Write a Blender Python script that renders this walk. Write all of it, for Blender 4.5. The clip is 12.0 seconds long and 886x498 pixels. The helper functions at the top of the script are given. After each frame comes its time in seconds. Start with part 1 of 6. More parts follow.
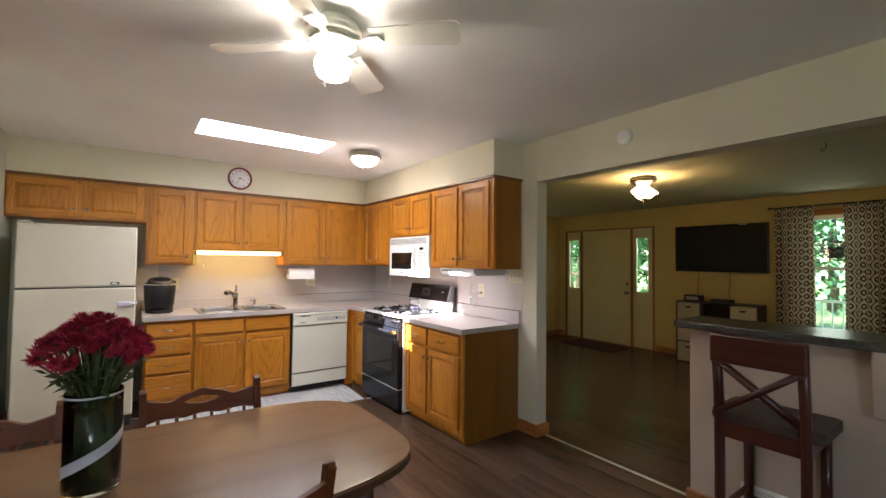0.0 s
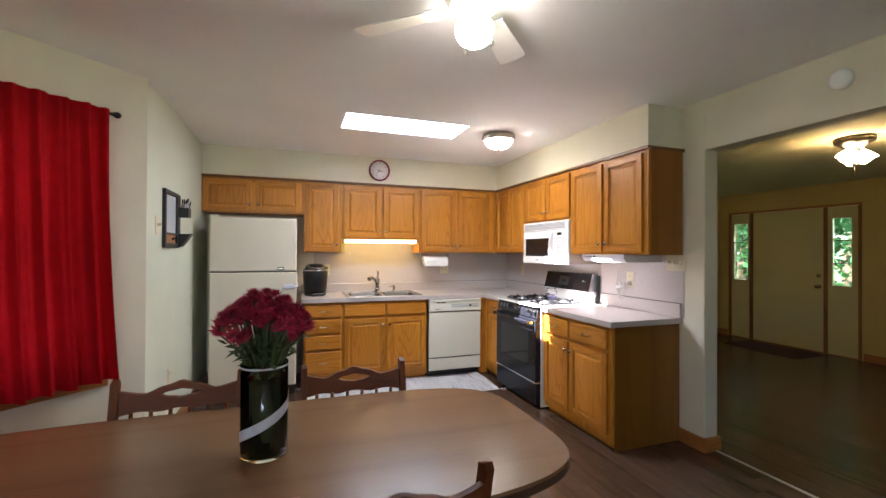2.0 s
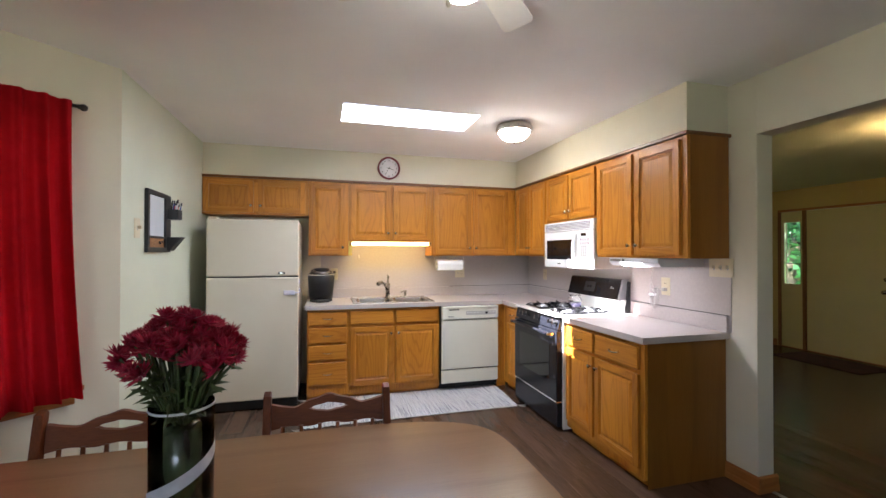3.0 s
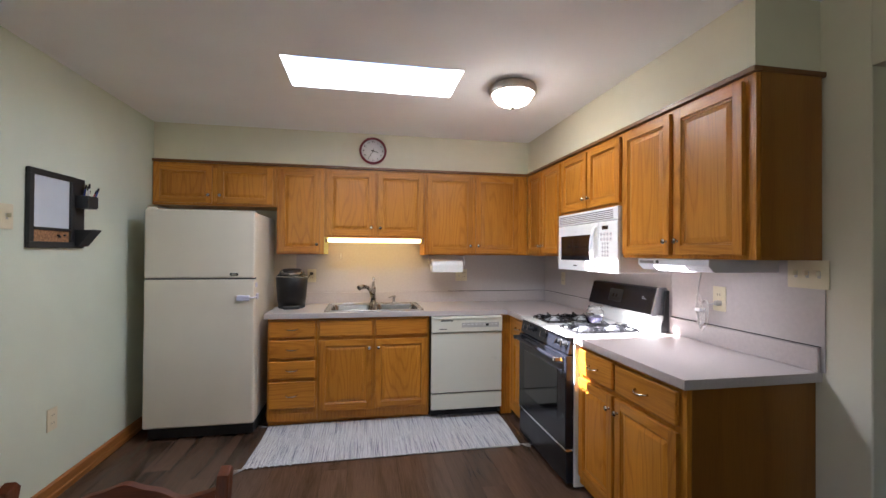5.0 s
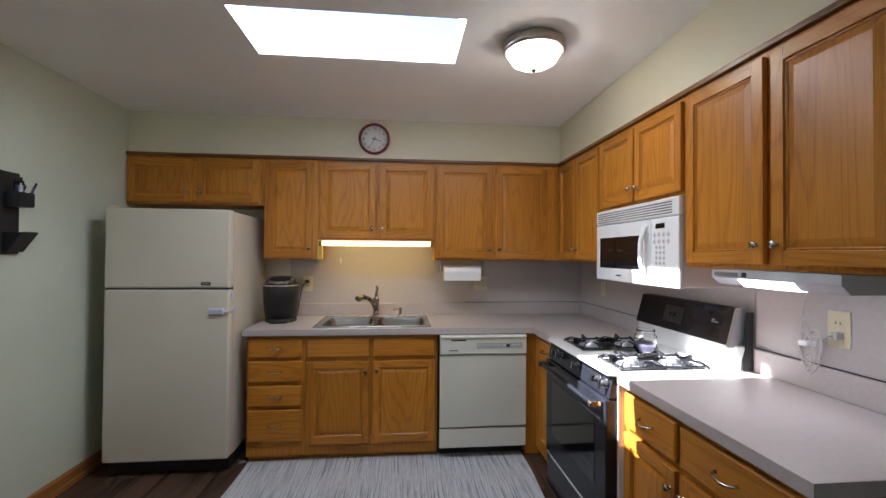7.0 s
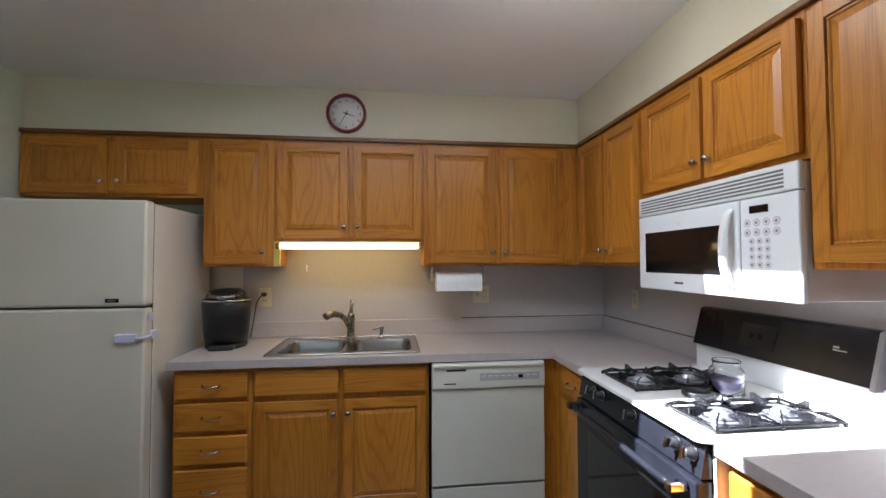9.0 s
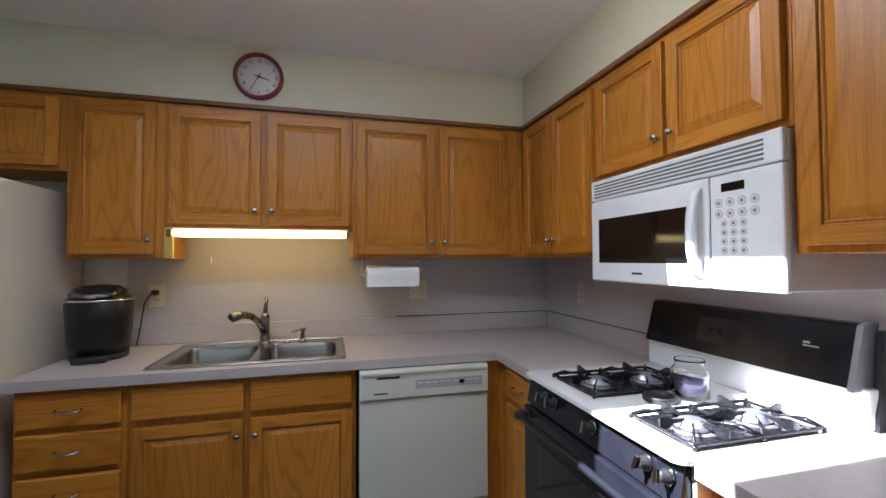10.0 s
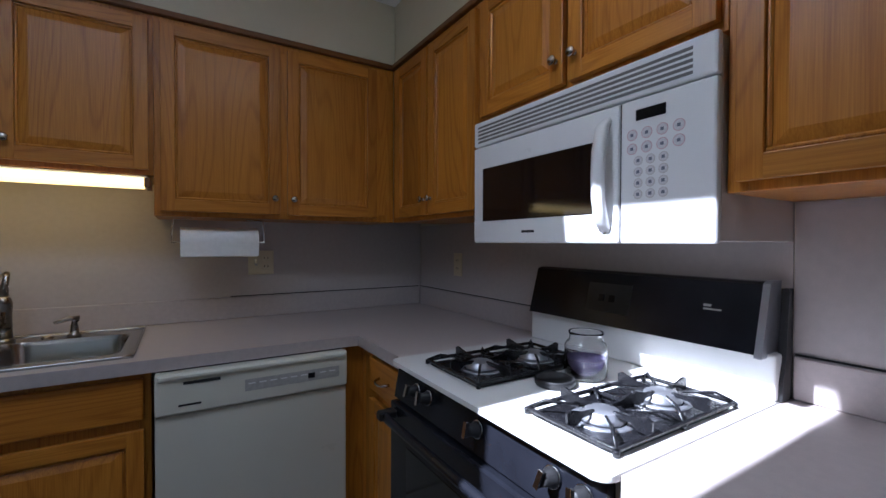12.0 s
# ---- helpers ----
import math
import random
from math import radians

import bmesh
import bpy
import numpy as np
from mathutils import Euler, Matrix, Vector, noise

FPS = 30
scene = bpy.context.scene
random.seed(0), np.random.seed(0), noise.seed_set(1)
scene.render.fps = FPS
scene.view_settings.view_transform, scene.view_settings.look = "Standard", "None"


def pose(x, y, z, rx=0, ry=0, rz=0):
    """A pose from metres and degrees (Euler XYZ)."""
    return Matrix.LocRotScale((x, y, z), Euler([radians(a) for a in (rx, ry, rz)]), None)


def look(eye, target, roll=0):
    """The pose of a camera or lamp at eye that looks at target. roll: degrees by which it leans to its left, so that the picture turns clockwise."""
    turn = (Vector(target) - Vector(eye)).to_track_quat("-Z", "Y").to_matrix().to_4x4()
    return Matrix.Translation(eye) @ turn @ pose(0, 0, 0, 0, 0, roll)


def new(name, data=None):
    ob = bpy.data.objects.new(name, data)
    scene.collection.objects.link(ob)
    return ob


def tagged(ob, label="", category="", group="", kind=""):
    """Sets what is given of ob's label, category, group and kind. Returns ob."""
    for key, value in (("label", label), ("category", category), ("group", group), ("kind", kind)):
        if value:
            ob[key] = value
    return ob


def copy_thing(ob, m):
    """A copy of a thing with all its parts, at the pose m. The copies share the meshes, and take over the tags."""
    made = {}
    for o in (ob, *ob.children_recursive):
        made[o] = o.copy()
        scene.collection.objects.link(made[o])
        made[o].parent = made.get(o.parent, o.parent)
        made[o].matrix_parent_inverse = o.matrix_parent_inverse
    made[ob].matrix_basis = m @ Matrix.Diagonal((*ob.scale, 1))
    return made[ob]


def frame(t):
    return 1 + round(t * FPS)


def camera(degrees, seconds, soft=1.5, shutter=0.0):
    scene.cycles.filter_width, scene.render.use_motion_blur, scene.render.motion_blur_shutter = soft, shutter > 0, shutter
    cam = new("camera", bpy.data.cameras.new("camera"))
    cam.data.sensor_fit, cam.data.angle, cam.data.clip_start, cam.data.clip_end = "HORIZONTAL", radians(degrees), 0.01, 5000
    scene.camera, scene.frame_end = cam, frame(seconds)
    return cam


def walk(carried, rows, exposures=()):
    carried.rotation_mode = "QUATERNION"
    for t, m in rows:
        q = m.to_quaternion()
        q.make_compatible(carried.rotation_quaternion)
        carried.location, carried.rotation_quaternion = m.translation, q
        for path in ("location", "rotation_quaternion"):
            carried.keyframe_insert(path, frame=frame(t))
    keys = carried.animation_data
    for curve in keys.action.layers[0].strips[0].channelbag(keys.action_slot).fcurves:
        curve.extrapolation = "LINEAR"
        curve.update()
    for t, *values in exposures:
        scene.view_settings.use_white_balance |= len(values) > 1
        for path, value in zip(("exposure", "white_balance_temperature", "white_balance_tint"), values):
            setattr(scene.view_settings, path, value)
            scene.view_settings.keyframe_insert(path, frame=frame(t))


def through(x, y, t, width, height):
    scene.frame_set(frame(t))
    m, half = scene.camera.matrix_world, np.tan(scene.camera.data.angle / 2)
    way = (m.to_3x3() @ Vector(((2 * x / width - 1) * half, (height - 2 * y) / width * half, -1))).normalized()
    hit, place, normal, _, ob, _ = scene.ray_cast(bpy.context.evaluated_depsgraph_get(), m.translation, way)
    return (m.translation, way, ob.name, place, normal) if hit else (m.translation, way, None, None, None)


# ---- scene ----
cam = camera(92.7, 12.0)
PATH = [
    (0, (0.423, 0.274, 1.416), (1.605, 1.886, 1.476), 0.6),
    (0.5, (0.382, 0.289, 1.412), (1.439, 1.986, 1.478), 0.4),
    (1, (0.367, 0.316, 1.394), (1.275, 2.097, 1.455), 0.3),
    (1.5, (0.372, 0.365, 1.384), (1.144, 2.21, 1.421), 0.3),
    (2, (0.427, 0.461, 1.375), (1.091, 2.348, 1.387), 0.3),
    (2.5, (0.541, 0.59, 1.385), (1.133, 2.5, 1.393), 0.2),
    (3, (0.675, 0.728, 1.391), (1.211, 2.655, 1.409), 0.1),
    (5, (1.225, 1.342, 1.38), (1.593, 3.308, 1.398), 0.4),
    (5.5, (1.348, 1.469, 1.377), (1.671, 3.443, 1.389), 0.1),
    (6, (1.423, 1.597, 1.379), (1.722, 3.574, 1.383), -0.1),
    (6.5, (1.469, 1.738, 1.397), (1.735, 3.72, 1.405), 0.0),
    (7, (1.505, 1.88, 1.404), (1.698, 3.871, 1.43), 0.4),
    (9, (1.563, 2.53, 1.382), (1.8, 4.515, 1.445), -0.2),
    (9.5, (1.594, 2.672, 1.365), (1.972, 4.635, 1.426), -0.4),
    (10, (1.64, 2.806, 1.348), (2.152, 4.738, 1.4), -0.2),
    (10.5, (1.691, 2.9, 1.323), (2.344, 4.79, 1.362), -0.1),
    (11, (1.729, 2.981, 1.297), (2.534, 4.812, 1.314), 0.3),
    (11.5, (1.777, 3.062, 1.278), (2.712, 4.83, 1.276), 0.4),
    (12, (1.83, 3.158, 1.266), (2.882, 4.859, 1.235), 0.2),
]
walk(cam, [(t, look(eye, target, roll)) for t, eye, target, roll in PATH], exposures=[(0.0, 3.98, 6200, 18), (3.0, 3.99, 5850, 17), (5.0, 3.55, 5750, 17), (7.0, 3.07, 5650, 14), (9.0, 3.0, 5450, 13), (10.5, 2.7, 5300, 14), (11.0, 2.42, 5220, 15), (12.0, 1.78, 5050, 16)])

# ---- world, sun, lamps ----
world = bpy.data.worlds.new("sky")
scene.world = world
world.use_nodes = True
wn = world.node_tree
sky = wn.nodes.new("ShaderNodeTexSky")
sky.sky_type, sky.sun_disc = "NISHITA", False
SUN_WAY = Vector((0.850, -0.115, -1.0)).normalized()
sky.sun_elevation = math.asin(-SUN_WAY.z)
sky.sun_rotation = math.atan2(-SUN_WAY.x, -SUN_WAY.y)
wn.nodes["Background"].inputs["Strength"].default_value = 0.09
wn.links.new(sky.outputs[0], wn.nodes["Background"].inputs["Color"])
sun = new("sun", bpy.data.lights.new("sun", "SUN"))
sun.data.energy, sun.data.angle, sun.data.color = 5.0, radians(0.5), (1.0, 0.95, 0.88)
sun.matrix_world = look((0, 0, 8), Vector((0, 0, 8)) + SUN_WAY)

LAMP_FAN, LAMP_DOME, LAMP_TUBE, LAMP_LIVING, LAMP_UNDER = 3.4, 3.6, 0.85, 3.0, 1.2

# the sky's light in the openings, and a fill from the unseen south side
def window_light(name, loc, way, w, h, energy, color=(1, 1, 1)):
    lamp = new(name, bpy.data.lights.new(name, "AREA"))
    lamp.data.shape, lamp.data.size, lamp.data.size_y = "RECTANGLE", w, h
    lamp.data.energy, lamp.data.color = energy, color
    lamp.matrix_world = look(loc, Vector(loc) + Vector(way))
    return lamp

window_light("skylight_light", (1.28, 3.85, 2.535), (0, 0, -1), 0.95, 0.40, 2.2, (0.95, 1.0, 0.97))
# added fill lamp, tilted up to brighten the dining ceiling and left wall
window_light("south_fill_light", (0.0, -1.66, 1.48), (0, 1, 0.3), 0.9, 1.1, 0.9, (0.95, 1.0, 0.96))
window_light("front_window_light", (7.12, 1.58, 1.35), (-1, 0, 0), 0.8, 1.25, 0.48, (0.88, 1.0, 0.82))

# ---- materials ----
def material(name, color, rough=0.5, metal=0.0, var=0.12, scale=8.0, bump=0.0, bump_scale=60.0, fine=0.0, stretch=(1, 1, 1),
             color2=None, coat=0.0, spec=0.5, island=0.0):
    """A principled surface whose colour and gloss vary at two scales, with fine relief."""
    m = bpy.data.materials.new(name)
    m.use_nodes = True
    nt = m.node_tree
    b = nt.nodes["Principled BSDF"]
    tc = nt.nodes.new("ShaderNodeTexCoord")
    mp = nt.nodes.new("ShaderNodeMapping")
    mp.inputs["Scale"].default_value = stretch
    nt.links.new(tc.outputs["Object"], mp.inputs["Vector"])
    n1 = nt.nodes.new("ShaderNodeTexNoise")
    n1.inputs["Scale"].default_value, n1.inputs["Detail"].default_value = scale, 5
    nt.links.new(mp.outputs[0], n1.inputs["Vector"])
    n2 = nt.nodes.new("ShaderNodeTexNoise")
    n2.inputs["Scale"].default_value, n2.inputs["Detail"].default_value = bump_scale, 3
    nt.links.new(mp.outputs[0], n2.inputs["Vector"])
    add = nt.nodes.new("ShaderNodeMath")
    add.operation = "MULTIPLY_ADD"
    add.inputs[1].default_value = fine
    nt.links.new(n2.outputs["Fac"], add.inputs[0])
    nt.links.new(n1.outputs["Fac"], add.inputs[2])
    ramp = nt.nodes.new("ShaderNodeValToRGB")
    lo = color2 or tuple(c * (1 - var) for c in color)
    hi = color if color2 else tuple(min(1, c * (1 + var)) for c in color)
    ramp.color_ramp.elements[0].position, ramp.color_ramp.elements[1].position = 0.35 + fine * 0.4, 0.68 + fine * 0.6
    ramp.color_ramp.elements[0].color, ramp.color_ramp.elements[1].color = (*lo, 1), (*hi, 1)
    nt.links.new(add.outputs[0], ramp.inputs[0])
    out = ramp.outputs[0]
    if island:
        oi = nt.nodes.new("ShaderNodeObjectInfo")
        hsv = nt.nodes.new("ShaderNodeHueSaturation")
        mr = nt.nodes.new("ShaderNodeMapRange")
        mr.inputs["To Min"].default_value, mr.inputs["To Max"].default_value = 1 - island, 1 + island
        nt.links.new(oi.outputs["Random"], mr.inputs["Value"])
        nt.links.new(mr.outputs[0], hsv.inputs["Value"])
        nt.links.new(out, hsv.inputs["Color"])
        out = hsv.outputs[0]
    nt.links.new(out, b.inputs["Base Color"])
    rr = nt.nodes.new("ShaderNodeMapRange")
    rr.inputs["To Min"].default_value, rr.inputs["To Max"].default_value = max(0.02, rough - 0.07), min(1, rough + 0.07)
    nt.links.new(n1.outputs["Fac"], rr.inputs["Value"])
    nt.links.new(rr.outputs[0], b.inputs["Roughness"])
    b.inputs["Metallic"].default_value = metal
    b.inputs["Coat Weight"].default_value = coat
    b.inputs["Specular IOR Level"].default_value = spec
    if bump:
        bp = nt.nodes.new("ShaderNodeBump")
        bp.inputs["Strength"].default_value, bp.inputs["Distance"].default_value = bump, 0.002
        nt.links.new(n2.outputs["Fac"], bp.inputs["Height"])
        nt.links.new(bp.outputs[0], b.inputs["Normal"])
    return m


def wood(name, light, dark, axis="z", rough=0.36, ring=9.0, figure=1.0, spread=0.12, coat=0.15, spec=0.38, grain=1.0):
    """Wood with long grain along one axis, cathedral figure and open pores; each piece is cut from another place."""
    m = bpy.data.materials.new(name)
    m.use_nodes = True
    nt = m.node_tree
    N, L = nt.nodes, nt.links
    b = N["Principled BSDF"]
    tc, oi = N.new("ShaderNodeTexCoord"), N.new("ShaderNodeObjectInfo")
    shift = N.new("ShaderNodeVectorMath")
    shift.operation = "MULTIPLY_ADD"
    comb = N.new("ShaderNodeCombineXYZ")
    for k in range(3):
        L.new(oi.outputs["Random"], comb.inputs[k])
    L.new(comb.outputs[0], shift.inputs[0])
    shift.inputs[1].default_value = (7.3, 11.1, 5.7)
    L.new(tc.outputs["Object"], shift.inputs[2])
    long = {"x": (0.10, 1, 1), "y": (1, 0.10, 1), "z": (1, 1, 0.10)}[axis]
    fine = {"x": (0.02, 1, 1), "y": (1, 0.02, 1), "z": (1, 1, 0.02)}[axis]
    mp = N.new("ShaderNodeMapping"); mp.inputs["Scale"].default_value = long
    mf = N.new("ShaderNodeMapping"); mf.inputs["Scale"].default_value = fine
    L.new(shift.outputs[0], mp.inputs[0]); L.new(shift.outputs[0], mf.inputs[0])
    nz = N.new("ShaderNodeTexNoise"); nz.inputs["Scale"].default_value = ring * 0.55; nz.inputs["Detail"].default_value = 1.5
    L.new(mp.outputs[0], nz.inputs["Vector"])
    mul = N.new("ShaderNodeMath"); mul.operation = "MULTIPLY"; mul.inputs[1].default_value = 60 * figure
    L.new(nz.outputs["Fac"], mul.inputs[0])
    wave = N.new("ShaderNodeMath"); wave.operation = "SINE"; L.new(mul.outputs[0], wave.inputs[0])
    half = N.new("ShaderNodeMath"); half.operation = "MULTIPLY_ADD"; L.new(wave.outputs[0], half.inputs[0])
    half.inputs[1].default_value, half.inputs[2].default_value = 0.5, 0.5
    line = N.new("ShaderNodeMath"); line.operation = "POWER"; L.new(half.outputs[0], line.inputs[0]); line.inputs[1].default_value = 5
    sn = N.new("ShaderNodeMath"); sn.operation = "MULTIPLY_ADD"; L.new(line.outputs[0], sn.inputs[0])
    sn.inputs[1].default_value, sn.inputs[2].default_value = -2.0, 0.5
    pores = N.new("ShaderNodeTexNoise"); pores.inputs["Scale"].default_value = 420; pores.inputs["Detail"].default_value = 3
    L.new(mf.outputs[0], pores.inputs["Vector"])
    tone = N.new("ShaderNodeTexNoise"); tone.inputs["Scale"].default_value = 3.5; L.new(mp.outputs[0], tone.inputs["Vector"])
    s1 = N.new("ShaderNodeMath"); s1.operation = "MULTIPLY_ADD"; s1.inputs[1].default_value = 0.06 * grain
    soft_tone = N.new("ShaderNodeMath"); soft_tone.operation = "MULTIPLY_ADD"
    soft_tone.inputs[1].default_value, soft_tone.inputs[2].default_value = 0.45, 0.275
    L.new(tone.outputs["Fac"], soft_tone.inputs[0])
    L.new(sn.outputs[0], s1.inputs[0]); L.new(soft_tone.outputs[0], s1.inputs[2])
    s2 = N.new("ShaderNodeMath"); s2.operation = "MULTIPLY_ADD"; s2.inputs[1].default_value = 0.45
    L.new(pores.outputs["Fac"], s2.inputs[0]); L.new(s1.outputs[0], s2.inputs[2])
    ramp = N.new("ShaderNodeValToRGB")
    ramp.color_ramp.elements[0].position, ramp.color_ramp.elements[1].position = 0.53, 0.90
    ramp.color_ramp.elements[0].color, ramp.color_ramp.elements[1].color = (*dark, 1), (*light, 1)
    L.new(s2.outputs[0], ramp.inputs[0])
    hsv = N.new("ShaderNodeHueSaturation")
    mr = N.new("ShaderNodeMapRange"); mr.inputs["To Min"].default_value, mr.inputs["To Max"].default_value = 1 - spread, 1 + spread
    L.new(oi.outputs["Random"], mr.inputs["Value"]); L.new(mr.outputs[0], hsv.inputs["Value"]); L.new(ramp.outputs[0], hsv.inputs["Color"])
    L.new(hsv.outputs[0], b.inputs["Base Color"])
    b.inputs["Specular IOR Level"].default_value = spec
    b.inputs["Roughness"].default_value, b.inputs["Coat Weight"].default_value, b.inputs["Coat Roughness"].default_value = rough, coat, 0.25
    bp = N.new("ShaderNodeBump"); bp.inputs["Strength"].default_value, bp.inputs["Distance"].default_value = 0.25, 0.001
    L.new(pores.outputs["Fac"], bp.inputs["Height"]); L.new(bp.outputs[0], b.inputs["Normal"])
    return m


def glow(name, color, strength):
    m = bpy.data.materials.new(name)
    m.use_nodes = True
    b = m.node_tree.nodes["Principled BSDF"]
    b.inputs["Base Color"].default_value = (0.8, 0.8, 0.78, 1)
    b.inputs["Emission Color"].default_value = (*color, 1)
    b.inputs["Emission Strength"].default_value = strength
    return m


def glass(name, color=(1, 1, 1), rough=0.0, ior=1.45):
    m = bpy.data.materials.new(name)
    m.use_nodes = True
    b = m.node_tree.nodes["Principled BSDF"]
    b.inputs["Base Color"].default_value, b.inputs["Roughness"].default_value = (*color, 1), rough
    b.inputs["Transmission Weight"].default_value, b.inputs["IOR"].default_value = 1.0, ior
    return m


def cloth(name, color, through=0.35, var=0.2, scale=30):
    """Woven cloth that lets some light through."""
    m = material(name, color, rough=0.9, var=var, scale=scale, bump=0.5, bump_scale=700, fine=0.2, spec=0.1)
    nt = m.node_tree
    b = nt.nodes["Principled BSDF"]
    col = b.inputs["Base Color"].links[0].from_socket
    tr, mix = nt.nodes.new("ShaderNodeBsdfTranslucent"), nt.nodes.new("ShaderNodeMixShader")
    nt.links.new(col, tr.inputs["Color"])
    mix.inputs[0].default_value = through
    nt.links.new(b.outputs[0], mix.inputs[1]); nt.links.new(tr.outputs[0], mix.inputs[2])
    nt.links.new(mix.outputs[0], nt.nodes["Material Output"].inputs["Surface"])
    return m


M = {}
M["wall"] = material("cream_wall_paint", (0.69, 0.64, 0.51), 0.7, var=0.03, scale=2.5, bump=0.25, bump_scale=160)
M["wall_sage"] = material("pale_sage_wall_paint", (0.63, 0.66, 0.53), 0.7, var=0.03, scale=2.5, bump=0.25, bump_scale=160)
M["wall_tan"] = material("tan_wall_paint", (0.53, 0.38, 0.12), 0.7, var=0.04, scale=2.5, bump=0.25, bump_scale=160)
M["ceiling"] = material("white_ceiling_paint", (0.88, 0.87, 0.87), 0.85, var=0.03, scale=1.5, bump=0.5, bump_scale=120)
M["white_paint"] = material("white_gloss_paint", (0.8, 0.79, 0.75), 0.35, var=0.03, scale=3)
M["door_paint"] = material("cream_door_paint", (0.60, 0.50, 0.22), 0.4, var=0.03, scale=3)
M["oak"] = wood("honey_oak", (0.57, 0.237, 0.025), (0.32, 0.106, 0.007), "z", grain=1.05, figure=2.3, coat=0.06)
M["oak_x"] = wood("honey_oak_across", (0.57, 0.237, 0.025), (0.32, 0.106, 0.007), "x", grain=1.05, figure=2.3, coat=0.06)
M["oak_trim"] = wood("orange_oak_trim", (0.42, 0.17, 0.04), (0.24, 0.08, 0.015), "x", rough=0.4)
M["oak_trim_y"] = wood("orange_oak_trim_along", (0.42, 0.17, 0.04), (0.24, 0.08, 0.015), "y", rough=0.4)
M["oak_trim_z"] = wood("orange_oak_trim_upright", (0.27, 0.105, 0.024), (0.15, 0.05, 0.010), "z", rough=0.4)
M["oak_end"] = wood("darker_end_oak", (0.31, 0.125, 0.018), (0.215, 0.080, 0.010), "z", figure=0.3)
M["oak_dark"] = wood("dark_oak_edge", (0.22, 0.095, 0.025), (0.11, 0.04, 0.01), "x")
# yellow of the sink light's glow, as a base colour
M["inside"] = material("lamp_lit_cabinet_yellow", (0.62, 0.45, 0.10), 0.6, var=0.05)
M["floor"] = wood("dark_plank", (0.130, 0.077, 0.052), (0.034, 0.019, 0.012), "y", rough=0.26, ring=9, figure=0.5, spread=0.07, coat=0.0, grain=0.7)
M["sub"] = material("dark_joint", (0.02, 0.014, 0.011), 0.8)
M["laminate"] = material("mauve_grey_laminate", (0.46, 0.405, 0.385), 0.38, var=0.05, scale=60, fine=0.6, bump_scale=420)
M["splash"] = material("mauve_grey_wall_laminate", (0.47, 0.425, 0.405), 0.33, var=0.04, scale=50, fine=0.5, bump_scale=400)
M["bisque"] = material("bisque_enamel", (0.67, 0.60, 0.485), 0.38, var=0.02, scale=3, bump=0.25, bump_scale=420)
M["bisque_dw"] = material("pale_bisque_enamel", (0.70, 0.68, 0.58), 0.3, var=0.02, scale=3)
M["bisque_grey"] = material("greyed_label_strip", (0.45, 0.44, 0.41), 0.4, var=0.1, scale=90)
M["white_enamel"] = material("white_enamel", (0.80, 0.80, 0.78), 0.18, var=0.02, scale=4)
M["white_plastic"] = material("white_plastic", (0.80, 0.80, 0.80), 0.3, var=0.02, scale=6)
M["grey_side"] = material("grey_beige_painted_steel", (0.54, 0.51, 0.48), 0.4, var=0.04, scale=8)
M["black"] = material("black_enamel", (0.012, 0.013, 0.018), 0.24, spec=0.28, var=0.2, scale=8)
M["black_glass"] = material("black_oven_glass", (0.006, 0.006, 0.008), 0.05, var=0.2, scale=3)
M["black_matt"] = material("black_matt_plastic", (0.016, 0.016, 0.017), 0.5, var=0.3, scale=12)
M["iron"] = material("cast_iron_enamel", (0.011, 0.011, 0.013), 0.26, var=0.3, scale=40, bump=0.4, bump_scale=300)
M["chrome"] = material("polished_chrome", (0.78, 0.78, 0.80), 0.12, 1.0, var=0.04, scale=20)
M["nickel"] = material("brushed_nickel", (0.46, 0.42, 0.38), 0.2, 1.0, var=0.1, scale=30)
M["steel"] = material("satin_stainless_steel", (0.44, 0.43, 0.42), 0.24, 1.0, var=0.06, scale=5, stretch=(1, 30, 30), bump=0.02, bump_scale=120)
M["tap_metal"] = material("dark_brushed_nickel", (0.26, 0.235, 0.21), 0.28, 1.0, var=0.12, scale=30)
M["rim_metal"] = material("brushed_pewter", (0.44, 0.39, 0.35), 0.36, 0.55, var=0.12, scale=25)
M["guard_end"] = material("satin_aluminium", (0.40, 0.41, 0.44), 0.42, 0.8, var=0.05, scale=20)
M["vent_dark"] = material("shaded_vent_grey", (0.17, 0.16, 0.155), 0.6, var=0.1)
M["light_grey"] = material("pale_grey_plastic", (0.52, 0.52, 0.55), 0.35, var=0.04, scale=12)
M["pewter"] = material("aged_pewter", (0.20, 0.17, 0.145), 0.35, 1.0, var=0.25, scale=25)
M["outlet"] = material("ivory_plastic", (0.66, 0.59, 0.41), 0.35, var=0.02)
M["dark_slot"] = material("dark_slot", (0.02, 0.02, 0.02), 0.7)
M["table"] = wood("brown_laminate_top", (0.235, 0.128, 0.064), (0.170, 0.090, 0.044), "x", rough=0.24, ring=5, figure=0.5, spread=0.02, coat=0.05)
M["table_edge"] = wood("dark_table_edge", (0.10, 0.045, 0.02), (0.05, 0.02, 0.01), "x", rough=0.4)
M["chair"] = wood("red_brown_maple", (0.165, 0.044, 0.013), (0.080, 0.020, 0.006), "x", coat=0.0, spec=0.2, rough=0.45, ring=6, spread=0.08)
M["chair_z"] = wood("red_brown_maple_upright", (0.165, 0.044, 0.013), (0.080, 0.020, 0.006), "z", coat=0.0, spec=0.2, rough=0.45, ring=6, spread=0.08)
M["cherry"] = wood("dark_cherry", (0.082, 0.020, 0.012), (0.04, 0.010, 0.006), "z", rough=0.32, ring=5, spread=0.05)
